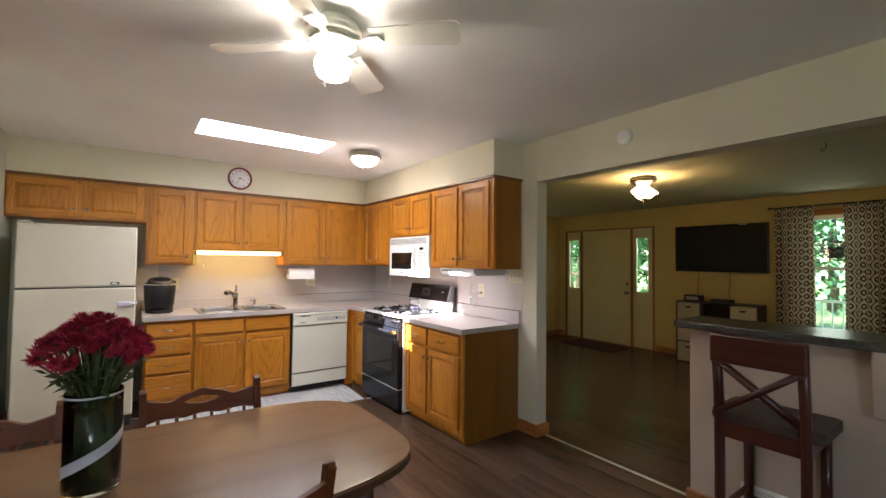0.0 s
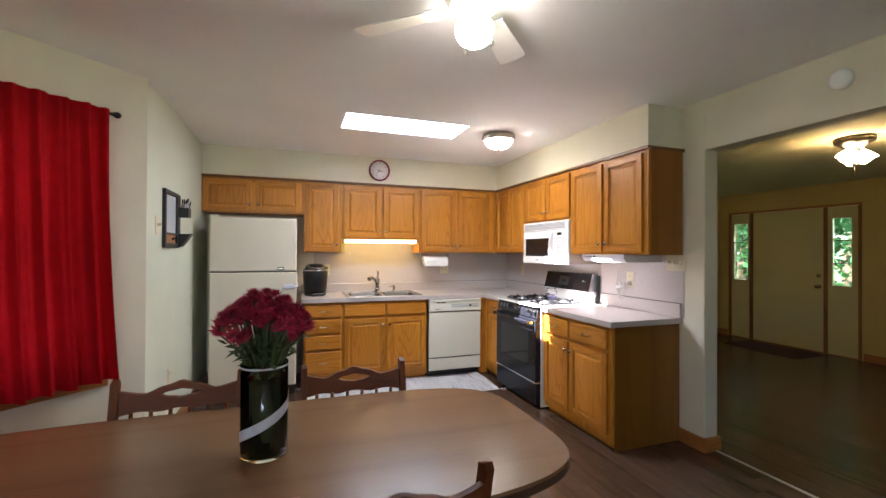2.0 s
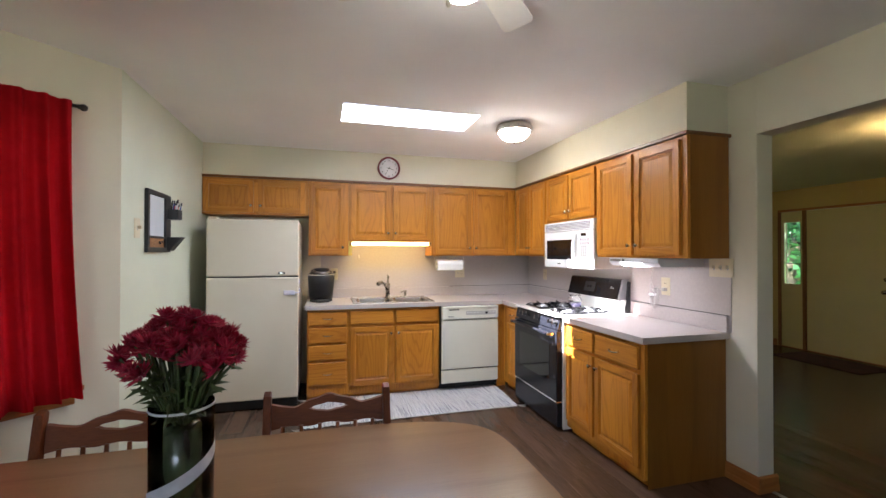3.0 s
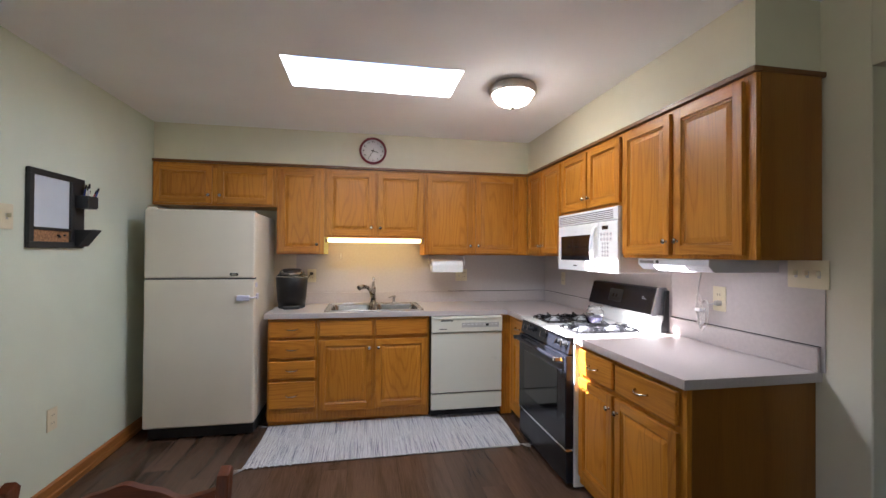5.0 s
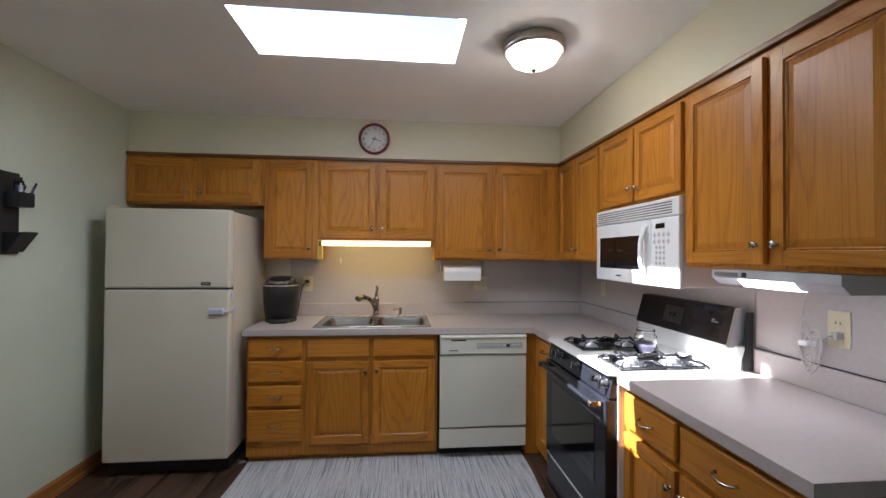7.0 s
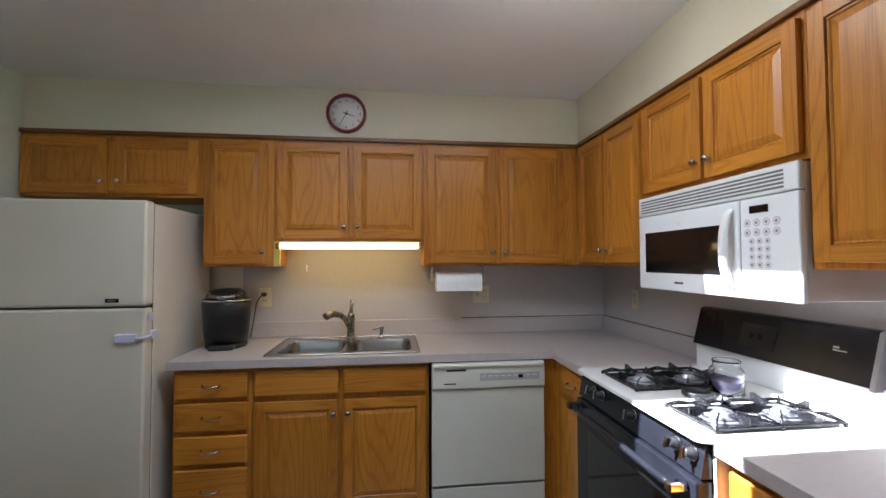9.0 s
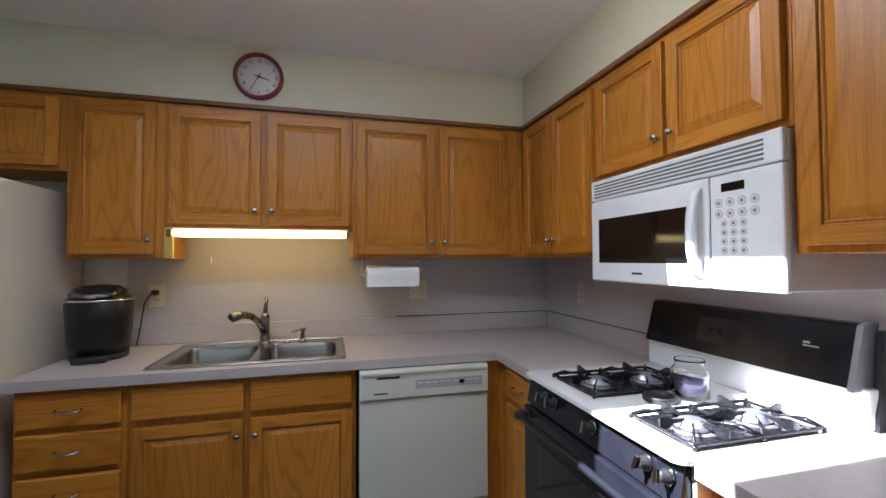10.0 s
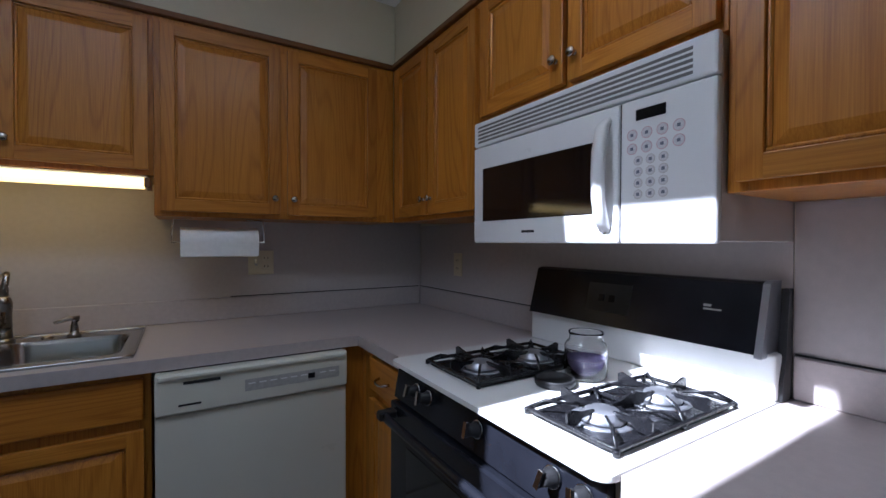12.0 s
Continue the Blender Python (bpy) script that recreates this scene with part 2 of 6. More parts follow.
M["cherry_x"] = wood("dark_cherry_across", (0.082, 0.020, 0.012), (0.04, 0.010, 0.006), "y", rough=0.32, ring=5, spread=0.05)
M["seat_pad"] = material("brown_leatherette", (0.055, 0.035, 0.024), 0.5, var=0.15, scale=15, bump=0.4, bump_scale=200)
M["bar"] = material("dark_green_grey_laminate", (0.066, 0.064, 0.053), 0.25, var=0.25, scale=60, fine=0.5, bump_scale=300)
M["red"] = cloth("crimson_curtain_cloth", (0.38, 0.006, 0.010), 0.30, var=0.10, scale=12)
M["rod"] = material("dark_bronze", (0.03, 0.024, 0.02), 0.45, 0.6, var=0.2)
M["screen"] = material("black_screen", (0.004, 0.004, 0.005), 0.08, var=0.1)
M["drawer_cloth"] = material("cream_cloth_drawer", (0.50, 0.44, 0.28), 0.9, var=0.06, scale=60, bump=0.5, bump_scale=500)
M["espresso"] = wood("espresso_board", (0.03, 0.016, 0.011), (0.014, 0.008, 0.006), "z", rough=0.4)
M["whiteboard"] = material("white_marker_board", (0.62, 0.66, 0.72), 0.15, var=0.02)
M["cork"] = material("cork", (0.34, 0.17, 0.075), 0.9, var=0.35, scale=90, bump=0.6, bump_scale=200)
M["paper"] = material("white_paper", (0.84, 0.83, 0.80), 0.9, var=0.03, scale=60, bump=0.5, bump_scale=220)
M["pen_blue"] = material("blue_pen", (0.03, 0.06, 0.30), 0.3)
M["pen_red"] = material("red_pen", (0.45, 0.03, 0.03), 0.3)
M["pen_white"] = material("pale_pen", (0.6, 0.6, 0.62), 0.3)
M["label"] = material("pale_lilac_strap", (0.62, 0.60, 0.72), 0.35, var=0.03)
M["leaf"] = material("stem_green", (0.052, 0.075, 0.022), 0.55, var=0.4, scale=25)
M["petal"] = material("magenta_red_petal", (0.36, 0.010, 0.040), 0.6, var=0.35, scale=30, island=0.18)
M["water"] = material("murky_green_water", (0.020, 0.030, 0.013), 0.12, var=0.7, scale=40, stretch=(1, 1, 0.15))
M["glass"] = glass("clear_glass")
M["tinted_glass"] = glass("tinted_window_glass", (0.78, 0.88, 0.80))
M["vase_glass"] = glass("thin_vase_glass", ior=1.12)
M["candle"] = material("lilac_wax", (0.045, 0.035, 0.09), 0.45, var=0.06)
M["ribbon"] = material("white_ribbon", (0.48, 0.48, 0.53), 0.6, var=0.10, scale=30)
M["doormat"] = material("dark_red_mat", (0.06, 0.022, 0.018), 0.95, var=0.5, scale=40, bump=0.6, bump_scale=300)
M["fan_white"] = material("white_fan_paint", (0.80, 0.77, 0.70), 0.35, var=0.02)
M["globe"] = glow("lit_fan_globe", (1.0, 0.94, 0.74), LAMP_FAN)
M["dome"] = glow("lit_dome_glass", (1.0, 0.92, 0.70), LAMP_DOME)
M["tube"] = glow("lit_tube", (1.0, 0.68, 0.20), LAMP_TUBE)
M["shade_lit"] = glow("lit_tulip_shade", (1.0, 0.68, 0.30), LAMP_LIVING)
M["under_lens"] = glow("lit_lens", (1.0, 0.96, 0.95), LAMP_UNDER)
M["foliage"] = material("tree_leaf", (0.05, 0.145, 0.06), 0.75, var=0.5, scale=3)
M["bark"] = material("bark", (0.09, 0.06, 0.04), 0.9, var=0.4, scale=14, bump=0.8, bump_scale=40)
M["grass"] = material("lawn", (0.10, 0.17, 0.04), 0.9, var=0.4, scale=2, bump=0.6, bump_scale=60)
M["porch"] = material("pale_concrete", (0.42, 0.41, 0.38), 0.85, var=0.12, scale=5, bump=0.4)
M["siding"] = material("exterior_siding", (0.5, 0.48, 0.42), 0.8, var=0.05)


def striped_rug():
    m = material("rag_rug_weave", (0.56, 0.55, 0.58), 0.95, var=0.1, scale=8, bump=0.8, bump_scale=220, spec=0.1)
    nt = m.node_tree
    N, L = nt.nodes, nt.links
    tc = N.new("ShaderNodeTexCoord")
    mp = N.new("ShaderNodeMapping"); mp.inputs["Scale"].default_value = (170, 1.5, 1)
    L.new(tc.outputs["Object"], mp.inputs[0])
    nz = N.new("ShaderNodeTexNoise"); nz.inputs["Scale"].default_value, nz.inputs["Detail"].default_value = 1.6, 3
    L.new(mp.outputs[0], nz.inputs["Vector"])
    r = N.new("ShaderNodeValToRGB")
    e = r.color_ramp.elements
    e[0].position, e[0].color = 0.33, (0.10, 0.10, 0.14, 1)
    e[1].position, e[1].color = 0.70, (0.62, 0.60, 0.60, 1)
    for p, c in ((0.41, (0.26, 0.26, 0.31, 1)), (0.455, (0.66, 0.65, 0.64, 1)), (0.50, (0.33, 0.32, 0.33, 1)), (0.545, (0.72, 0.71, 0.70, 1)), (0.60, (0.46, 0.46, 0.49, 1))):
        k = e.new(p); k.color = c
    L.new(nz.outputs["Fac"], r.inputs[0])
    L.new(r.outputs[0], N["Principled BSDF"].inputs["Base Color"])
    return m


def ogee_cloth():
    """Brown and cream curtain with upright chains of ovals."""
    m = cloth("brown_ogee_cloth", (0.08, 0.05, 0.035), 0.07)
    nt = m.node_tree
    N, L = nt.nodes, nt.links
    uv = N.new("ShaderNodeTexCoord")
    sep = N.new("ShaderNodeSeparateXYZ"); L.new(uv.outputs["UV"], sep.inputs[0])

    def op(kind, a, b=None):
        n = N.new("ShaderNodeMath"); n.operation = kind
        for k, v in enumerate((a, b)):
            if v is None:
                continue
            if isinstance(v, (int, float)):
                n.inputs[k].default_value = v
            else:
                L.new(v, n.inputs[k])
        return n.outputs[0]
    u = op("MULTIPLY", sep.outputs[0], 2 * math.pi / 0.165)
    v = op("MULTIPLY", sep.outputs[1], 2 * math.pi / 0.155)
    a = op("ADD", op("COSINE", u), op("MULTIPLY", op("COSINE", v), 0.75))
    band = op("ABSOLUTE", op("SINE", op("MULTIPLY", a, 2.3)))
    r = N.new("ShaderNodeValToRGB")
    r.color_ramp.elements[0].position, r.color_ramp.elements[1].position = 0.50, 0.60
    r.color_ramp.elements[0].color, r.color_ramp.elements[1].color = (0.085, 0.045, 0.024, 1), (0.52, 0.45, 0.33, 1)
    L.new(band, r.inputs[0])
    for n in N:
        if n.type == "BSDF_PRINCIPLED":
            L.new(r.outputs[0], n.inputs["Base Color"])
        if n.type == "BSDF_TRANSLUCENT":
            L.new(r.outputs[0], n.inputs["Color"])
    return m


M["rug"], M["ogee"] = striped_rug(), ogee_cloth()

# ---- builders ----
def bx(bm, x0, x1, y0, y1, z0, z1, bevel=0.0, seg=1):
    """A box between two corners, its edges rounded by bevel."""
    vs = [bm.verts.new((x, y, z)) for z in (z0, z1) for y in (y0, y1) for x in (x0, x1)]
    fs = [bm.faces.new([vs[i] for i in f]) for f in ((0, 2, 3, 1), (4, 5, 7, 6), (0, 1, 5, 4), (2, 6, 7, 3), (0, 4, 6, 2), (1, 3, 7, 5))]
    if bevel:
        es = {e for f in fs for e in f.edges}
        bmesh.ops.bevel(bm, geom=list(es), offset=bevel, segments=seg, affect="EDGES", profile=0.5)
    return bm


def box(x0, x1, y0, y1, z0, z1, bevel=0.0, seg=1):
    return bx(bmesh.new(), x0, x1, y0, y1, z0, z1, bevel, seg)


def lathe(bm, profile, seg=24, at=(0, 0, 0), turn=None, cap=True):
    """A body of revolution about z from (radius, z) pairs, then turned and moved."""
    m = Matrix.Translation(at) @ (turn or Matrix())
    rings = []
    for r, z in profile:
        if r < 1e-5:
            rings.append([bm.verts.new(m @ Vector((0, 0, z)))])
        else:
            rings.append([bm.verts.new(m @ Vector((r * math.cos(2 * math.pi * k / seg), r * math.sin(2 * math.pi * k / seg), z))) for k in range(seg)])
    for a, b in zip(rings, rings[1:]):
        for k in range(seg):
            k2 = (k + 1) % seg
            q = [a[k % len(a)], a[k2 % len(a)], b[k2 % len(b)], b[k % len(b)]]
            q = [v for i, v in enumerate(q) if v not in q[:i]]
            if len(q) > 2:
                f = bm.faces.new(q)
                f.smooth = True
    if cap:
        for ring, flip in ((rings[0], True), (rings[-1], False)):
            if len(ring) > 2:
                bm.faces.new(ring[::-1] if flip else ring)
    return bm


TURN_X = Matrix.Rotation(radians(90), 4, "Y")
TURN_Y = Matrix.Rotation(radians(-90), 4, "X")
TURN_NY = Matrix.Rotation(radians(90), 4, "X")


def tube(bm, pts, r, seg=8, closed=False):
    """A round bar along points; r may be a list, one radius a point."""
    pts = [Vector(p) for p in pts]
    n = len(pts)
    rs = r if isinstance(r, (list, tuple)) else [r] * n
    rings = []
    side = None
    for i, p in enumerate(pts):
        if closed:
            d = pts[(i + 1) % n] - pts[i - 1]
        else:
            d = pts[min(i + 1, n - 1)] - pts[max(i - 1, 0)]
        d.normalize()
        if side is None:
            side = d.orthogonal().normalized()
        side = (side - d * side.dot(d)).normalized()
        up = d.cross(side)
        rings.append([bm.verts.new(p + rs[i] * (side * math.cos(2 * math.pi * k / seg) + up * math.sin(2 * math.pi * k / seg))) for k in range(seg)])
    pairs = list(zip(rings, rings[1:])) + ([(rings[-1], rings[0])] if closed else [])
    for a, b in pairs:
        for k in range(seg):
            f = bm.faces.new([a[k], a[(k + 1) % seg], b[(k + 1) % seg], b[k]])
            f.smooth = True
    if not closed:
        bm.faces.new(rings[0][::-1]); bm.faces.new(rings[-1])
    return bm


def prism(bm, outline, z0, z1, m=None, bevel=0.0):
    """An outline in x, y raised from z0 to z1."""
    m = m or Matrix()
    lo = [bm.verts.new(m @ Vector((x, y, z0))) for x, y in outline]
    hi = [bm.verts.new(m @ Vector((x, y, z1))) for x, y in outline]
    fs = [bm.faces.new(lo[::-1]), bm.faces.new(hi)]
    n = len(outline)
    for k in range(n):
        fs.append(bm.faces.new([lo[k], lo[(k + 1) % n], hi[(k + 1) % n], hi[k]]))
    if bevel:
        bmesh.ops.bevel(bm, geom=list(fs[1].edges) + list(fs[0].edges), offset=bevel, segments=2, affect="EDGES", profile=0.5)
    return bm


def mesh_of(name, bm, mat):
    bmesh.ops.recalc_face_normals(bm, faces=bm.faces)
    me = bpy.data.meshes.new(name)
    bm.to_mesh(me)
    bm.free()
    me.materials.append(mat if not isinstance(mat, str) else M[mat])
    return me


def part(name, bm, mat, parent, label="", at=None):
    """One mesh object under a thing or a part; at: its own origin, in the parent's space."""
    if at is not None:
        bmesh.ops.translate(bm, verts=bm.verts, vec=[-c for c in at])
    ob = new(name, mesh_of(name, bm, mat))
    ob.parent = parent
    if at is not None:
        ob.location = at
    return tagged(ob, label) if label else ob


def shared(name, me, parent, at, rot=(0, 0, 0)):
    """Another piece on a mesh that exists."""
    ob = new(name, me)
    ob.parent, ob.location, ob.rotation_euler = parent, at, rot
    return ob


def thing(name, at, rz, label, category, group=""):
    ob = new(name)
    ob.empty_display_size = 0.1
    ob.matrix_world = pose(*at, 0, 0, rz)
    return tagged(ob, label, category, group)


def structure(name, bm, mat, label="", category=""):
    return tagged(new(name, mesh_of(name, bm, mat)), label, category, kind="structure")


# ---- plan ----
YB, XR, XL = 5.325, 3.02, -0.41      # back, right and left wall faces
ZC, ZL = 2.40, 2.30                  # kitchen and living ceilings
XF, YL = 7.08, 5.55                  # living room's front and side wall
YS, XW = -1.7, -1.75                 # walls behind the walk
ZU0, ZU1 = 1.36, 2.085               # wall cabinets
UF_Y, UF_X = 5.02, 2.70              # wall cabinets' face frames
BF_Y, BF_X = 4.72, 2.43              # base cabinets' face frames
SX0, SX1, SY0, SY1 = 0.787, 1.770, 3.640, 4.056
JAMB = 2.55
FZ = 0.045                           # floor
BAY_A, BAY_B = Vector((XL, 3.44, 0)), Vector((XW, 3.44 - (XL - XW), 0))

# ceilings
bm = bmesh.new()
for a in ((XW - 0.15, SX0, YS - 0.15, YB + 0.15), (SX1, XR + 0.12, YS - 0.15, YB + 0.15), (SX0, SX1, YS - 0.15, SY0), (SX0, SX1, SY1, YB + 0.15)):
    bx(bm, *a, ZC, ZC + 0.08)
structure("ceiling", bm, "ceiling", "white painted ceiling with a skylight opening", "ceiling")
bm = bmesh.new()
t = 0.02
for a in ((SX0 - t, SX0, SY0 - t, SY1 + t), (SX1, SX1 + t, SY0 - t, SY1 + t), (SX0, SX1, SY0 - t, SY0), (SX0, SX1, SY1, SY1 + t)):
    bx(bm, *a, ZC + 0.081, ZC + 0.15)
structure("skylight_shaft", bm, "white_paint", "white skylight shaft in the ceiling", "skylight")
M["ceiling_olive"] = material("pale_olive_ceiling", (0.60, 0.57, 0.36), 0.85, var=0.04, scale=1.5, bump=0.5, bump_scale=120)
structure("ceiling_living_room", box(XR + 0.121, XF + 0.15, YS - 0.15, YL + 0.15, ZL, ZL + 0.08), "ceiling_olive", "pale olive living room ceiling", "ceiling")
# unseen roof; the west overhang is set to keep sun off the curtain
bm = bmesh.new()
for a in ((XW - 0.75, SX0 - 0.03, YS - 0.6, YB + 0.6), (SX1 + 0.03, XF + 1.5, YS - 0.6, YB + 0.6), (SX0 - 0.03, SX1 + 0.03, YS - 0.6, SY0 - 0.03), (SX0 - 0.03, SX1 + 0.03, SY1 + 0.03, YB + 0.6)):
    bx(bm, *a, ZC + 0.12, ZC + 0.16)
structure("roof", bm, "siding", "unseen roof deck, its west eave sized to shade the curtain", "roof")

# walls
structure("wall_back", box(XL - 0.12, XR, YB, YB + 0.12, 0, ZC), "wall", "cream painted kitchen wall", "wall")
structure("wall_left", box(XL - 0.12, XL, BAY_A.y, YB, 0, ZC), "wall_sage", "pale cream-green painted wall beside the refrigerator", "wall")
bm = bmesh.new()
bx(bm, XR, XR + 0.12, JAMB, YB + 0.12, 0, ZC, 0.004)
bx(bm, XR, XR + 0.12, YS, JAMB, 2.066, ZC)
structure("wall_right", bm, "wall", "cream wall with a wide opening to the living room", "wall")
bm = bmesh.new()
bx(bm, XL, XR, UF_Y + 0.012, YB, ZU1 + 0.022, ZC)
bx(bm, UF_X + 0.012, XR, 2.725, UF_Y + 0.012, ZU1 + 0.022, ZC)
structure("soffit", bm, "wall", "cream boxed soffit above the wall cabinets", "soffit")
bm = bmesh.new()
bx(bm, XL, UF_X + 0.02, UF_Y - 0.018, UF_Y + 0.012, ZU1, ZU1 + 0.022, 0.003)
bx(bm, UF_X - 0.018, UF_X + 0.012, 2.700, UF_Y - 0.019, ZU1, ZU1 + 0.022, 0.003)
bx(bm, UF_X + 0.013, XR, 2.700, 2.724, ZU1, ZU1 + 0.022, 0.003)
structure("trim_soffit", bm, "oak_dark", "narrow dark oak trim under the soffit", "trim")

# angled wall with the curtained window
u = (BAY_B - BAY_A).normalized()
ang = math.degrees(math.atan2(u.y, u.x))
L45 = (BAY_B - BAY_A).length
W0, W1, WZ0, WZ1 = 0.24, 1.45, 0.72, 2.02
bm = bmesh.new()
for a in ((0, W0, 0, ZC), (W1, L45, 0, ZC), (W0, W1, 0, WZ0), (W0, W1, WZ1, ZC)):
    bx(bm, a[0], a[1], -0.12, 0, a[2], a[3])
ob = structure("wall_angled", bm, "wall", "cream angled wall with a curtained window", "wall")
ob.matrix_world = pose(BAY_A.x, BAY_A.y, 0, 0, 0, ang)
win = tagged(new("window_dining"), "oak trimmed window behind the red curtain", "window", kind="structure")
win.matrix_world = pose(BAY_A.x, BAY_A.y, 0, 0, 0, ang)
part("window_sill", box(W0 - 0.07, W1 + 0.07, -0.02, 0.045, WZ0 - 0.03, WZ0, 0.006), "oak_trim", win, "orange oak sill")
part("apron", box(W0 - 0.04, W1 + 0.04, 0.001, 0.018, WZ0 - 0.095, WZ0 - 0.032, 0.004), "oak_trim", win)
bm = bmesh.new()
for a in ((W0, W0 + 0.05, WZ0, WZ1), (W1 - 0.05, W1, WZ0, WZ1), (W0 + 0.05, W1 - 0.05, WZ0 + 0.001, WZ0 + 0.05), (W0 + 0.05, W1 - 0.05, WZ1 - 0.05, WZ1), (W0 + 0.05, W1 - 0.05, 1.34, 1.39)):
    bx(bm, a[0], a[1], -0.08, -0.04, a[2], a[3])
part("window_frame", bm, "white_paint", win)
bm = bmesh.new()
k = 0
while WZ0 + 0.03 + k * 0.03 < WZ1 - 0.02:
    z = WZ0 + 0.03 + k * 0.03
    k += 1
    if z < 1.0:
        bx(bm, W0 + 0.052, W1 - 0.052, -0.035, -0.012, z, z + 0.0015)
part("blind", bm, "white_paint", win, "white slatted blind")
p = part("pane", box(W0 + 0.05, W1 - 0.05, -0.064, -0.060, WZ0 + 0.05, WZ1 - 0.05), "glass", win)
p.visible_shadow = False

structure("wall_west", box(XW - 0.12, XW, YS, BAY_B.y, 0, ZC), "wall", "cream dining wall", "wall")
# unseen south wall; its window is added to let fill light in
bm = bmesh.new()
for a in ((XW - 0.12, -0.5, 0, ZC), (0.5, XF + 0.12, 0, ZC), (-0.5, 0.5, 0, 0.90), (-0.5, 0.5, 2.05, ZC)):
    bx(bm, a[0], a[1], YS - 0.12, YS, a[2], a[3])
structure("wall_south", bm, "wall", "unseen cream wall with an added window opening for fill light", "wall")
sw_ = tagged(new("window_south"), "added white sash window, unseen, letting in fill light", "window", kind="structure")
for a in ((-0.5, -0.45, 0.90, 2.05), (0.45, 0.5, 0.90, 2.05), (-0.449, 0.449, 1.45, 1.50), (-0.449, 0.449, 0.90, 0.949), (-0.449, 0.449, 2.001, 2.05)):
    part("window_frame", box(a[0], a[1], YS - 0.08, YS - 0.03, a[2], a[3]), "white_paint", sw_)
structure("wall_living_side", box(XR + 0.12, XF + 0.12, YL, YL + 0.12, 0, ZL + 0.1), "wall_tan", "tan painted living room wall", "wall")
DY0, DY1, DZ = 3.685, 5.385, 2.02
LW0, LW1, LZ0, LZ1 = 1.18, 1.98, 0.62, 2.02
bm = bmesh.new()
for a in ((YS, LW0, 0, ZL), (LW1, DY0, 0, ZL), (DY1, YL, 0, ZL), (LW0, LW1, 0, LZ0), (LW0, LW1, LZ1, ZL), (DY0, DY1, DZ, ZL)):
    bx(bm, XF, XF + 0.14, a[0], a[1], a[2], a[3])
structure("wall_front", bm, "wall_tan", "tan painted front wall with entry door and window", "wall")

# floor slab and thresholds
structure("floor_slab", box(XW - 0.1, XF + 0.1, YS - 0.1, YL + 0.1, -0.14, FZ - 0.006), "sub", "dark bedding under the floor planks", "floor")
structure("threshold_strip", box(3.100, 3.124, 1.46, JAMB, FZ, FZ + 0.005, 0.002), "rim_metal", "thin metal threshold strip in the opening", "trim")

# half wall and bar
HW = 1.41
M["half_wall"] = material("rosy_beige_wall_paint", (0.46, 0.36, 0.285), 0.7, var=0.04, scale=2.5, bump=0.25, bump_scale=160)
structure("half_wall", box(XR + 0.01, XR + 0.15, YS, HW, 0, 1.055, 0.003), "half_wall", "rosy beige half wall under the breakfast bar", "wall")
bm = bmesh.new()
prism(bm, [(2.93, YS + 0.002), (3.30, YS + 0.002), (3.30, HW + 0.02), (3.26, HW + 0.06), (2.97, HW + 0.06), (2.93, HW + 0.02)], 1.056, 1.096, bevel=0.008)
tagged(new("breakfast_bar_top", mesh_of("breakfast_bar_top", bm, "bar")), "dark grey-green laminate breakfast bar top on the half wall", "counter")
for y in (0.62, -0.15):
    bm = bmesh.new()
    prism(bm, [(0, 0), (0.085, 0), (0.085, -0.03), (0.05, -0.28), (0, -0.30)], -0.03, 0.03, Matrix(((-1, 0, 0, XR + 0.008), (0, 0, 1, y), (0, 1, 0, 1.054), (0, 0, 0, 1))))
    tagged(new("bracket", mesh_of("bracket", bm, "half_wall")), "painted bracket under the bar top", "bracket", "bar brackets")

# baseboards
def baseboard(name, a, b, inward, trim="oak_trim"):
    """A stained board along the wall from a to b, on the side that inward points to."""
    a, b = Vector((*a, FZ)), Vector((*b, FZ))
    d = b - a
    bm = bmesh.new()
    prof = [(0.001, 0.001), (0.018, 0.001), (0.018, 0.03), (0.013, 0.035), (0.013, 0.082), (0.005, 0.092), (0.001, 0.092)]
    n = Vector((*inward, 0))
    lo = [bm.verts.new(a + n * p + Vector((0, 0, z))) for p, z in prof]
    hi = [bm.verts.new(b + n * p + Vector((0, 0, z))) for p, z in prof]
    for k in range(len(prof)):
        k2 = (k + 1) % len(prof)
        bm.faces.new([lo[k], lo[k2], hi[k2], hi[k]])
    bm.faces.new(lo); bm.faces.new(hi[::-1])
    return structure(name, bm, trim, "stained orange oak baseboard along the wall", "baseboard")

baseboard("baseboard_left", (XL, BAY_A.y), (XL, YB), (1, 0), "oak_trim_y")
baseboard("baseboard_angled", (BAY_A.x, BAY_A.y), (BAY_B.x, BAY_B.y), (0.7071, -0.7071), "oak_trim_y")
baseboard("baseboard_stub", (XR, JAMB - 0.018), (XR, 2.745), (-1, 0), "oak_trim_y")
baseboard("baseboard_jamb", (XR + 0.001, JAMB), (XR + 0.138, JAMB), (0, -1))
baseboard("baseboard_half_wall", (XR + 0.01, YS), (XR + 0.01, HW + 0.018), (-1, 0), "oak_trim_y")
baseboard("baseboard_half_wall_end", (XR + 0.011, HW), (XR + 0.149, HW), (0, 1))
baseboard("baseboard_front_1", (XF, LW0 - 2.5), (XF, DY0 - 0.02), (-1, 0), "oak_trim_y")
baseboard("baseboard_front_2", (XF, DY1 + 0.02), (XF, YL), (-1, 0), "oak_trim_y")
baseboard("baseboard_side", (XR + 0.12, YL), (XF - 0.02, YL), (0, -1))

